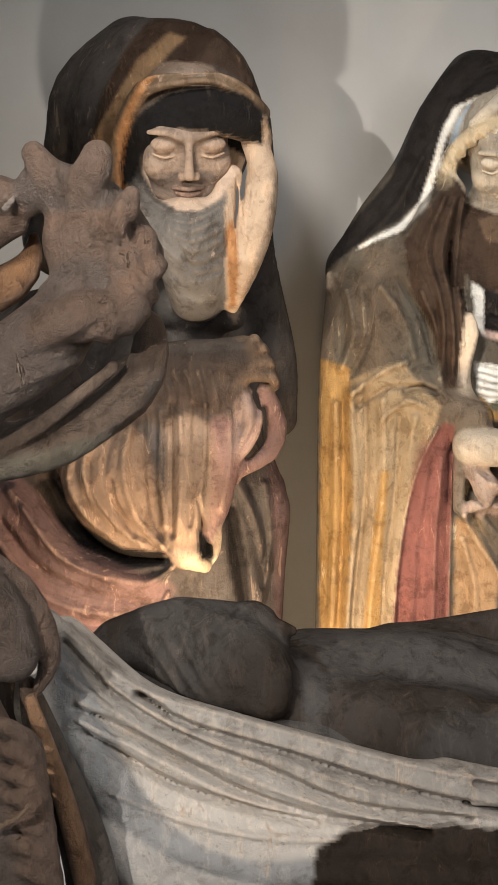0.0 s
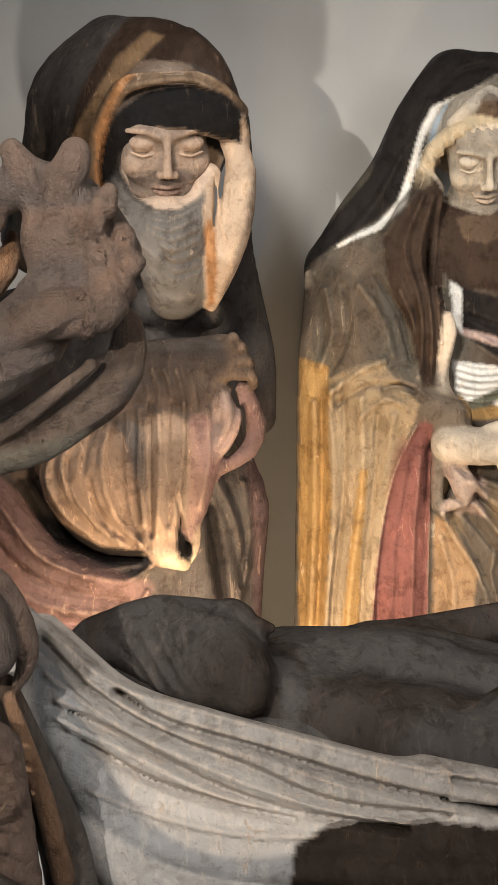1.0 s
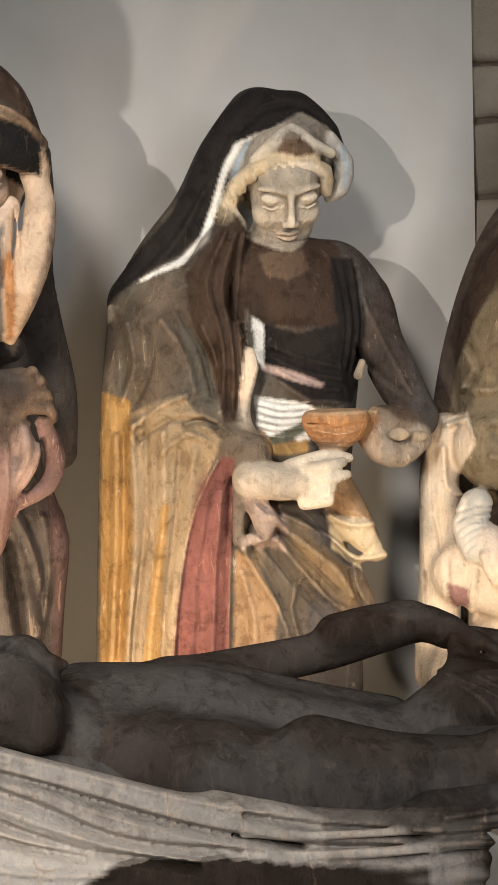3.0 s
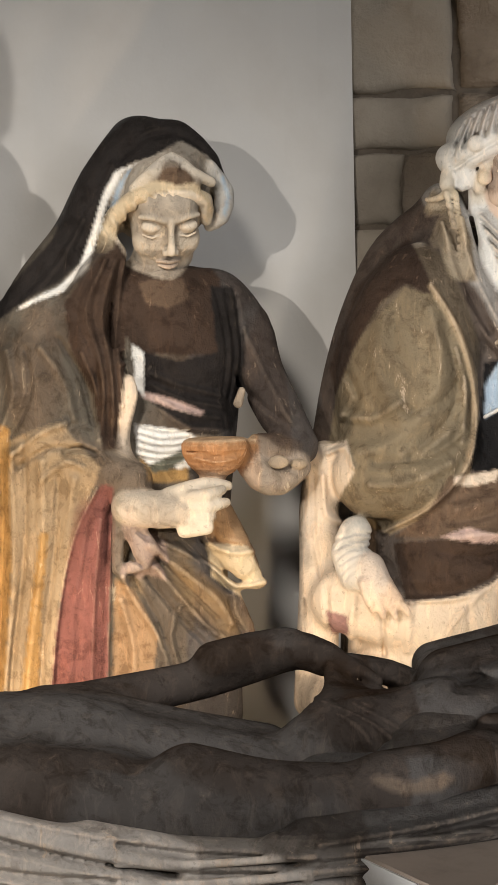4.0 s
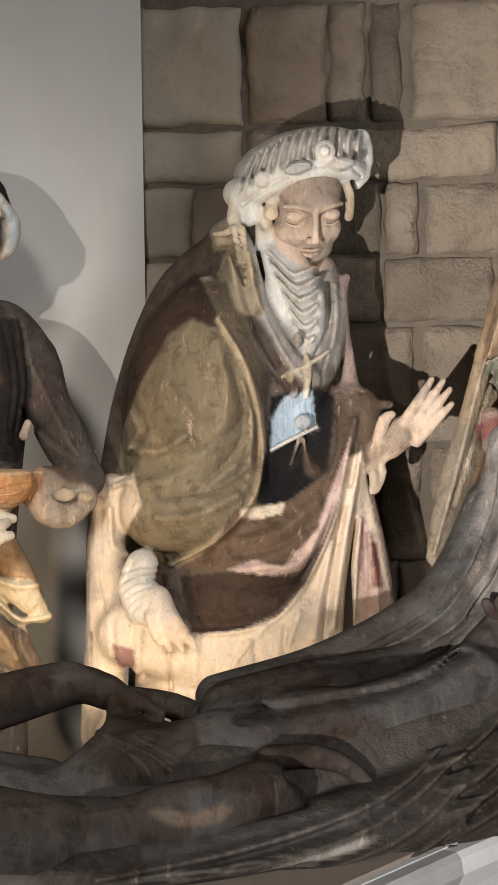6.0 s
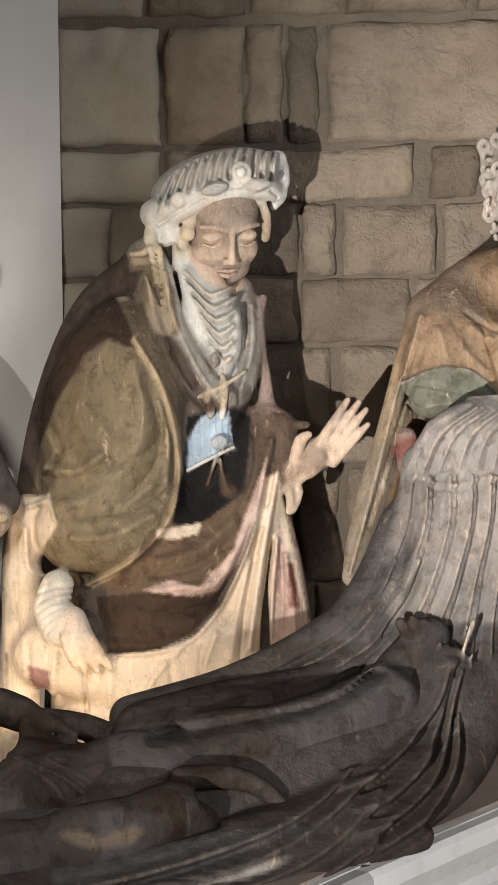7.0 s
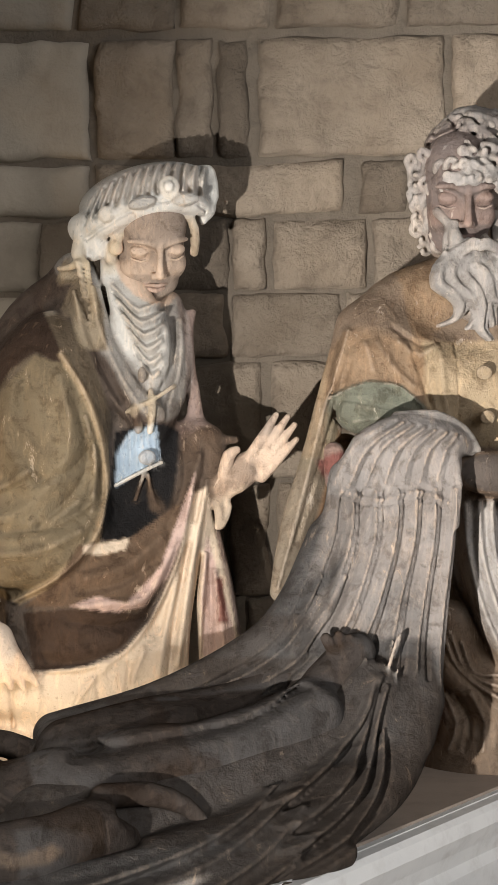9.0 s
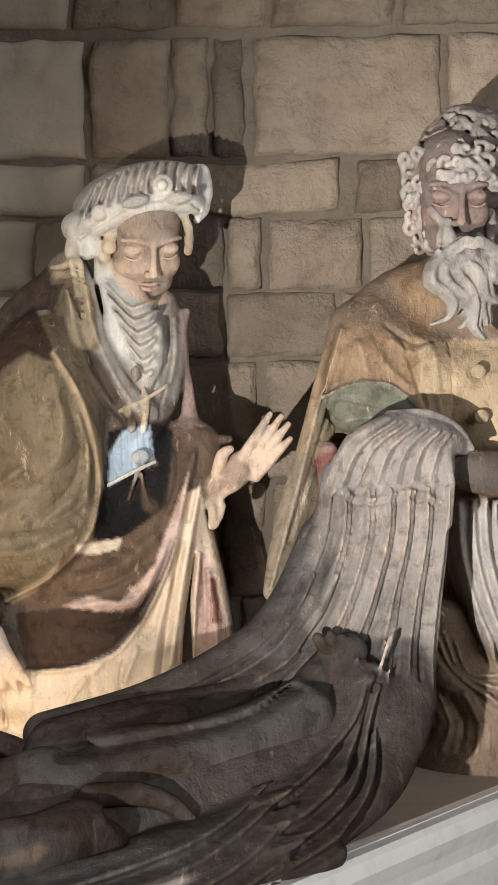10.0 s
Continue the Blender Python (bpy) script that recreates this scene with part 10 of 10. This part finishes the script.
for y, z, thick in ((-0.855, 0.879, 0.0160), (-0.860, 0.861, 0.0184), (-0.860, 0.839, 0.0208)):
    s.tube([(0.25, y, z, thick), (0.36, y, z + 0.003, 0.8 * thick), (0.52, y + 0.012, z + 0.012, 0.35 * thick)], CLOTH, k=0.02)
for y, z, thick in ((-0.884, 0.934, 0.0055), (-0.893, 0.911, 0.0065), (-0.888, 0.888, 0.0055), (-0.889, 0.868, 0.0070)):
    s.tube([(0.02, y, z - 0.004, 0.004), (0.18, y, z - 0.010, thick), (0.34, y + 0.004, z - 0.004, thick), (0.50, y + 0.018, z, thick), (0.67, y + 0.064, z + 0.008, thick), (0.80, y + 0.132, z + 0.026, 0.6 * thick)], CLOTH, k=0.01)
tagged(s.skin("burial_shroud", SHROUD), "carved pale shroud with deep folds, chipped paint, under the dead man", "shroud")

m = Clay((-1.00, -1.19, 0.46), (-0.30, -0.74, 2.29), 0.0045)
m.tube([(-0.718, -1.020, 1.452, 0.0402), (-0.622, -1.020, 1.475, 0.0535), (-0.525, -1.020, 1.519, 0.0522), (-0.457, -1.000, 1.576, 0.0446), (-0.425, -1.000, 1.615, 0.0392)], BRONZE, k=0.02)
m.tube([(-0.493, -1.040, 1.552, 0.0265), (-0.431, -1.050, 1.576, 0.0303), (-0.386, -1.040, 1.574, 0.0239), (-0.359, -1.020, 1.599, 0.0147)], BRONZE, k=0.015)
m.tube([(-0.485, -0.990, 1.732, 0.0272), (-0.437, -1.000, 1.722, 0.0311), (-0.391, -1.000, 1.694, 0.0243), (-0.359, -1.000, 1.646, 0.0203)], BRONZE, k=0.03)
m.tube([(-0.365, -0.970, 1.558, 0.0151), (-0.372, -0.965, 1.503, 0.0247), (-0.413, -0.960, 1.463, 0.0275), (-0.478, -0.950, 1.433, 0.0304), (-0.556, -0.950, 1.412, 0.0346)], BARK, k=0.02)
m.ball((-0.426, -1.000, 1.662), (0.057, 0.041, 0.064), BRONZE, (0, -12, 0), k=0.02)
m.tube([(-0.451, -1.000, 1.710, 0.0230), (-0.471, -1.010, 1.743, 0.0202), (-0.487, -1.010, 1.769, 0.0148)], BRONZE, k=0.012)
m.tube([(-0.434, -1.020, 1.721, 0.0241), (-0.415, -1.030, 1.746, 0.0226), (-0.410, -1.030, 1.762, 0.0186)], BRONZE, k=0.012)
m.tube([(-0.395, -1.030, 1.680, 0.0226), (-0.379, -1.040, 1.699, 0.0172), (-0.371, -1.040, 1.715, 0.0106)], BRONZE, k=0.012)
m.tube([(-0.384, -1.030, 1.633, 0.0240), (-0.360, -1.030, 1.652, 0.0160), (-0.356, -1.020, 1.665, 0.0120)], BRONZE, k=0.012)
m.tube([(-0.378, -1.040, 1.600, 0.0225), (-0.353, -1.030, 1.626, 0.0160), (-0.342, -1.020, 1.632, 0.0094)], BRONZE, k=0.012)
m.groove([(-0.396, -1.070, 1.711, 0.0039), (-0.388, -1.070, 1.672, 0.0046), (-0.373, -1.070, 1.646, 0.0039)], k=0.01)
m.groove([(-0.391, -1.080, 1.653, 0.0039), (-0.382, -1.085, 1.627, 0.0039), (-0.359, -1.070, 1.606, 0.0033)], k=0.01)
m.groove([(-0.442, -1.060, 1.726, 0.0046), (-0.452, -1.070, 1.700, 0.0046), (-0.457, -1.070, 1.668, 0.0033)], k=0.01)
m.groove([(-0.499, -1.100, 1.528, 0.0032), (-0.446, -1.100, 1.552, 0.0039), (-0.399, -1.100, 1.576, 0.0032)], k=0.01)
m.groove([(-0.527, -1.100, 1.478, 0.0032), (-0.467, -1.100, 1.508, 0.0039), (-0.414, -1.100, 1.544, 0.0032)], k=0.01)
m.tube([(-0.575, -0.980, 1.729, 0.0273), (-0.534, -0.980, 1.724, 0.0232), (-0.501, -0.980, 1.713, 0.0177)], BRONZE, k=0.012)
m.tube([(-0.524, -1.010, 1.706, 0.0054), (-0.513, -1.010, 1.718, 0.0040)], ASH, k=0.004)
m.tube([(-0.613, -0.950, 1.636, 0.0346), (-0.561, -0.960, 1.675, 0.0248), (-0.517, -0.970, 1.687, 0.0137)], UMBER, k=0.015)
m.tube([(-0.594, -0.920, 1.594, 0.0280), (-0.536, -0.920, 1.619, 0.0252), (-0.510, -0.920, 1.646, 0.0154), (-0.505, -0.920, 1.674, 0.0070)], ORANGE, k=0.015)
m.tube([(-0.358, -0.980, 1.572, 0.0102), (-0.355, -0.970, 1.530, 0.0151), (-0.381, -0.960, 1.476, 0.0179), (-0.429, -0.950, 1.439, 0.0166), (-0.493, -0.950, 1.417, 0.0194), (-0.570, -0.950, 1.402, 0.0235), (-0.697, -0.950, 1.396, 0.0277)], BARK, k=0.01, flat=(0.3, -1, 0.2, 1.5))
m.tube([(-0.420, -0.970, 1.431, 0.0069), (-0.469, -0.975, 1.408, 0.0123), (-0.525, -0.975, 1.396, 0.0150), (-0.580, -0.975, 1.391, 0.0164)], GREEN, k=0.008)
m.tube([(-0.406, -1.000, 1.513, 0.0081), (-0.448, -1.000, 1.481, 0.0095), (-0.506, -0.990, 1.441, 0.0109), (-0.564, -0.980, 1.415, 0.0136)], BARK, k=0.01)
m.tube([(-0.443, -0.930, 1.483, 0.0070), (-0.472, -0.930, 1.453, 0.0112), (-0.516, -0.930, 1.430, 0.0098)], ORANGE, k=0.008)
m.tube([(-0.771, -0.950, 1.684, 0.0968), (-0.790, -0.950, 1.490, 0.1176), (-0.792, -0.980, 1.214, 0.1296), (-0.814, -0.980, 0.857, 0.1364), (-0.828, -0.980, 0.637, 0.1432)], BRONZE, k=0.04)
m.ball((-0.642, -0.980, 2.109), (0.102, 0.102, 0.130), BRONZE, k=0.03)
# unseen bulk added beside the head to shade the wall at left
m.ball((-0.780, -0.950, 2.076), (0.145, 0.097, 0.180), BRONZE, k=0.05)
m.tube([(-0.664, -0.960, 2.042, 0.0620), (-0.715, -0.950, 1.912, 0.0761), (-0.759, -0.950, 1.765, 0.1037)], BRONZE, k=0.04)
m.tube([(-0.608, -1.020, 2.079, 0.0201), (-0.580, -1.030, 2.063, 0.0147), (-0.571, -1.030, 2.056, 0.0093)], BRONZE, k=0.02)
m.tube([(-0.649, -1.000, 1.310, 0.0540), (-0.593, -1.020, 1.256, 0.0468), (-0.553, -1.030, 1.216, 0.0366), (-0.541, -1.030, 1.174, 0.0333)], BRONZE, k=0.02)
m.tube([(-0.561, -1.000, 1.286, 0.0095), (-0.528, -1.000, 1.251, 0.0149), (-0.507, -1.000, 1.201, 0.0176), (-0.500, -1.000, 1.159, 0.0135), (-0.514, -1.000, 1.128, 0.0081)], BRONZE, k=0.01)
m.tube([(-0.531, -0.980, 1.124, 0.0123), (-0.517, -0.980, 1.063, 0.0232), (-0.496, -0.980, 0.991, 0.0300), (-0.471, -0.980, 0.919, 0.0314), (-0.461, -0.980, 0.832, 0.0341), (-0.460, -0.980, 0.701, 0.0409)], BARK, k=0.012)
m.tube([(-0.524, -1.010, 1.113, 0.0081), (-0.505, -1.020, 1.052, 0.0120), (-0.484, -1.020, 0.975, 0.0134), (-0.468, -1.020, 0.889, 0.0134)], ORANGE, k=0.01)
m.tube([(-0.624, -1.040, 1.124, 0.0597), (-0.583, -1.060, 1.059, 0.0525), (-0.565, -1.070, 0.986, 0.0523), (-0.555, -1.070, 0.909, 0.0523), (-0.568, -1.050, 0.734, 0.0594)], BRONZE, k=0.02)
m.tube([(-0.575, -1.090, 1.114, 0.0078), (-0.530, -1.120, 1.107, 0.0102), (-0.507, -1.100, 1.081, 0.0097), (-0.503, -1.080, 1.048, 0.0059)], BRONZE, k=0.008)
m.tube([(-0.572, -1.090, 1.086, 0.0078), (-0.528, -1.120, 1.079, 0.0102), (-0.505, -1.100, 1.053, 0.0097), (-0.500, -1.080, 1.019, 0.0059)], BRONZE, k=0.008)
m.tube([(-0.570, -1.090, 1.057, 0.0078), (-0.527, -1.120, 1.051, 0.0102), (-0.502, -1.100, 1.024, 0.0097), (-0.498, -1.080, 0.991, 0.0059)], BRONZE, k=0.008)
m.tube([(-0.567, -1.090, 1.029, 0.0078), (-0.525, -1.120, 1.023, 0.0102), (-0.499, -1.100, 0.996, 0.0097), (-0.495, -1.080, 0.962, 0.0059)], BRONZE, k=0.008)
m.tube([(-0.565, -1.090, 1.000, 0.0078), (-0.523, -1.120, 0.995, 0.0102), (-0.497, -1.100, 0.967, 0.0097), (-0.493, -1.080, 0.933, 0.0059)], BRONZE, k=0.008)
m.tube([(-0.562, -1.090, 0.971, 0.0078), (-0.521, -1.120, 0.966, 0.0102), (-0.494, -1.100, 0.938, 0.0097), (-0.490, -1.080, 0.904, 0.0059)], BRONZE, k=0.008)
m.tube([(-0.560, -1.090, 0.943, 0.0078), (-0.519, -1.120, 0.938, 0.0102), (-0.492, -1.100, 0.910, 0.0097), (-0.487, -1.080, 0.875, 0.0059)], BRONZE, k=0.008)
m.tube([(-0.557, -1.150, 0.997, 0.0038), (-0.523, -1.155, 1.011, 0.0044), (-0.508, -1.140, 1.026, 0.0032)], TAN, k=0.005)
m.fold([(-0.454, -1.060, 1.746, 0.0079), (-0.449, -1.060, 1.720, 0.0079), (-0.458, -1.060, 1.682, 0.0079)], -0.0066, FACING, deep=0.14)
m.fold([(-0.390, -1.060, 1.724, 0.0079), (-0.398, -1.060, 1.692, 0.0079), (-0.387, -1.060, 1.659, 0.0079)], -0.0059, FACING, deep=0.14)
m.fold([(-0.375, -1.060, 1.691, 0.0079), (-0.370, -1.060, 1.659, 0.0079), (-0.358, -1.060, 1.632, 0.0079)], -0.0053, FACING, deep=0.14)
m.fold([(-0.360, -1.060, 1.658, 0.0079), (-0.354, -1.060, 1.632, 0.0079), (-0.343, -1.060, 1.612, 0.0079)], -0.0046, FACING, deep=0.14)
m.fold([(-0.505, -1.060, 1.527, 0.0079), (-0.451, -1.060, 1.544, 0.0079), (-0.397, -1.060, 1.575, 0.0079)], -0.0053, FACING, deep=0.14)
m.fold([(-0.520, -1.060, 1.494, 0.0079), (-0.459, -1.060, 1.518, 0.0079), (-0.398, -1.060, 1.549, 0.0079)], 0.0039, FACING, deep=0.14)
m.fold([(-0.535, -1.060, 1.462, 0.0079), (-0.480, -1.060, 1.486, 0.0079), (-0.419, -1.060, 1.523, 0.0079)], -0.0046, FACING, deep=0.14)
m.fold([(-0.423, -1.060, 1.725, 0.0079), (-0.414, -1.060, 1.699, 0.0079), (-0.419, -1.060, 1.661, 0.0079)], 0.0039, FACING, deep=0.14)
m.fold([(-0.487, -1.060, 1.618, 0.0079), (-0.453, -1.060, 1.636, 0.0079), (-0.439, -1.060, 1.668, 0.0079)], 0.0046, FACING, deep=0.14)
m.fold([(-0.394, -1.060, 1.634, 0.0079), (-0.369, -1.060, 1.613, 0.0079), (-0.351, -1.060, 1.586, 0.0079)], -0.0053, FACING, deep=0.14)
m.fold([(-0.381, -1.060, 1.489, 0.0079), (-0.436, -1.060, 1.455, 0.0079), (-0.510, -1.060, 1.428, 0.0079)], -0.0046, FACING, deep=0.14)
m.fold([(-0.376, -1.060, 1.469, 0.0079), (-0.436, -1.060, 1.438, 0.0079), (-0.517, -1.060, 1.411, 0.0079)], 0.0039, FACING, deep=0.14)
tagged(m.skin("shroud_bearer_statue", BEARER), "dark weathered statue of a man gripping the shroud end", "statue")

# ---- slab ----
SLAB_PLAN = [(-1.5, -0.78), (0.30, -0.79), (0.42, -1.10), (0.69, -0.882), (0.787, -0.803), (1.50, -0.255), (1.95, 0.02), (1.05, 0.18), (0.98, -0.30), (0.70, -0.52), (-1.5, -0.55)]
slab = tagged(solid("tomb_slab", prism([(0.0 + x, y) for x, y in SLAB_PLAN], FLOOR_Z, 0.919), SLAB), "low stone tomb slab with pale grey moulded edge", "tomb")


def moulding(a, b, low, high, out):
    """A rounded ledge along one side of the slab."""
    a, b = Vector((*a, 0)), Vector((*b, 0))
    along = (b - a).normalized()
    away = Vector((along.y, -along.x, 0))
    bm = bmesh.new()
    profile = [(0.0, high), (out - 0.008, high), (out, high - 0.008), (out + 0.004, high - 0.03), (out - 0.012, high - 0.06), (out - 0.02, high - 0.085), (out - 0.008, high - 0.10), (out - 0.008, low), (0.0, low)]
    rows = []
    for p in (a, b):
        rows.append([bm.verts.new(p + away * o + Vector((0, 0, z))) for o, z in profile])
    for i in range(len(profile)):
        j = (i + 1) % len(profile)
        bm.faces.new((rows[0][i], rows[0][j], rows[1][j], rows[1][i]))
    bm.faces.new(rows[0][::-1])
    bm.faces.new(rows[1])
    return bm


for p, q in zip(SLAB_PLAN[2:6], SLAB_PLAN[3:7]):
    solid("ledge", moulding(p, q, 0.70, 0.917, 0.03), SLAB, slab, "pale grey moulded edge")
solid("bed", prism([(x * 0.985 + 0.005, y + (0.012 if y < -0.6 else 0.0)) for x, y in SLAB_PLAN[1:10]], 0.912, 0.924), SLAB_TOP, slab, "dusty brown bed")

# ---- the step on which the women stand ----
tagged(solid("plinth", prism([(-1.6, -0.5), (0.66, -0.5), (0.95, -0.29), (1.03, 0.2), (0.56, 0.36), (-1.6, 0.36)], FLOOR_Z, 0.603), FLOOR), "plain stone step behind the tomb", "step", kind="structure")

# ---- stones of the wall ----
wall_east = bpy.data.objects["wall_east"]
ALONG, OUT = Vector((2.6, -0.86, 0)).normalized(), Vector((-0.86, -2.6, 0)).normalized()
FOOT = Vector((0.604, 0.39, 0))


def stone(u0, u1, z0, z1, seed):
    """One rough-cut stone, its face uneven and its arrises worn."""
    bm = bmesh.new()
    us = [0, 0.006] + list(np.linspace(0.02, u1 - u0 - 0.02, max(2, int((u1 - u0) / 0.022)))) + [u1 - u0 - 0.006, u1 - u0]
    zs = [0, 0.006] + list(np.linspace(0.02, z1 - z0 - 0.02, max(2, int((z1 - z0) / 0.022)))) + [z1 - z0 - 0.006, z1 - z0]
    nu, nz = len(us) - 1, len(zs) - 1
    rows = []
    shift = Vector((seed * 3.7, seed * 1.3, 0))
    for i in range(nu + 1):
        row = []
        for j in range(nz + 1):
            a, b = us[i] / (u1 - u0), zs[j] / (z1 - z0)
            edge = min(a * (u1 - u0), (1 - a) * (u1 - u0), b * (z1 - z0), (1 - b) * (z1 - z0))
            u, z = u0 + (u1 - u0) * a, z0 + (z1 - z0) * b
            w = noise.noise(Vector((u * 9, z * 9, seed)) + shift)
            w2 = noise.noise(Vector((u * 26, z * 26, seed)) + shift) + 0.5 * noise.noise(Vector((u * 60, z * 60, seed)))
            rim = 1 if edge < 0.001 else 0
            u += 0.011 * (noise.noise(Vector((z * 11, seed, 1.0))) + 0.35 * noise.noise(Vector((z * 45, seed, 3.0)))) * (1 if 0 < j < nz else 1.6)
            z += 0.010 * (noise.noise(Vector((u * 11, seed, 7.0))) + 0.35 * noise.noise(Vector((u * 45, seed, 5.0))))
            out = 0.016 * w + 0.010 * w2 + (-0.014 if rim else 0.004 if edge < 0.01 else 0.009)
            row.append(bm.verts.new(FOOT + ALONG * u + OUT * out + Vector((0, 0, z))))
        rows.append(row)
    for i in range(nu):
        for j in range(nz):
            bm.faces.new((rows[i][j], rows[i + 1][j], rows[i + 1][j + 1], rows[i][j + 1]))
    rim = [rows[i][0] for i in range(nu + 1)] + [rows[nu][j] for j in range(1, nz + 1)] + [rows[i][nz] for i in range(nu - 1, -1, -1)] + [rows[0][j] for j in range(nz - 1, 0, -1)]
    back = [bm.verts.new(v.co - OUT * 0.05) for v in rim]
    for i in range(len(rim)):
        j = (i + 1) % len(rim)
        bm.faces.new((rim[i], rim[j], back[j], back[i]))
    ob = solid("stone", bm, QUOIN if u1 < 0.21 and z0 > 1.6 else STONE, wall_east, smooth=True)
    return ob


count = 0
for z0, z1, spans in COURSES:
    last = 0.0
    for u0, u1 in spans:
        count += 1
        stone(u0 + 0.001, u1 + 0.001, z0 - 0.002, z1 + 0.002, count)
        last = u1
    rng = random.Random(count)
    while last < 2.55:
        width = rng.uniform(0.16, 0.34)
        count += 1
        stone(last + 0.012, min(2.6, last + width), z0 + 0.004, z1 - 0.004, count)
        last += width + 0.01
z = COURSES[-1][1] + 0.012
while z < 4.1:
    last, rng, high = 0.0, random.Random(count), random.Random(count).uniform(0.14, 0.24)
    while last < 2.55:
        width = rng.uniform(0.18, 0.4)
        count += 1
        stone(last + 0.008, min(2.6, last + width), z, min(4.15, z + high), count)
        last += width + 0.012
    z += high + 0.014
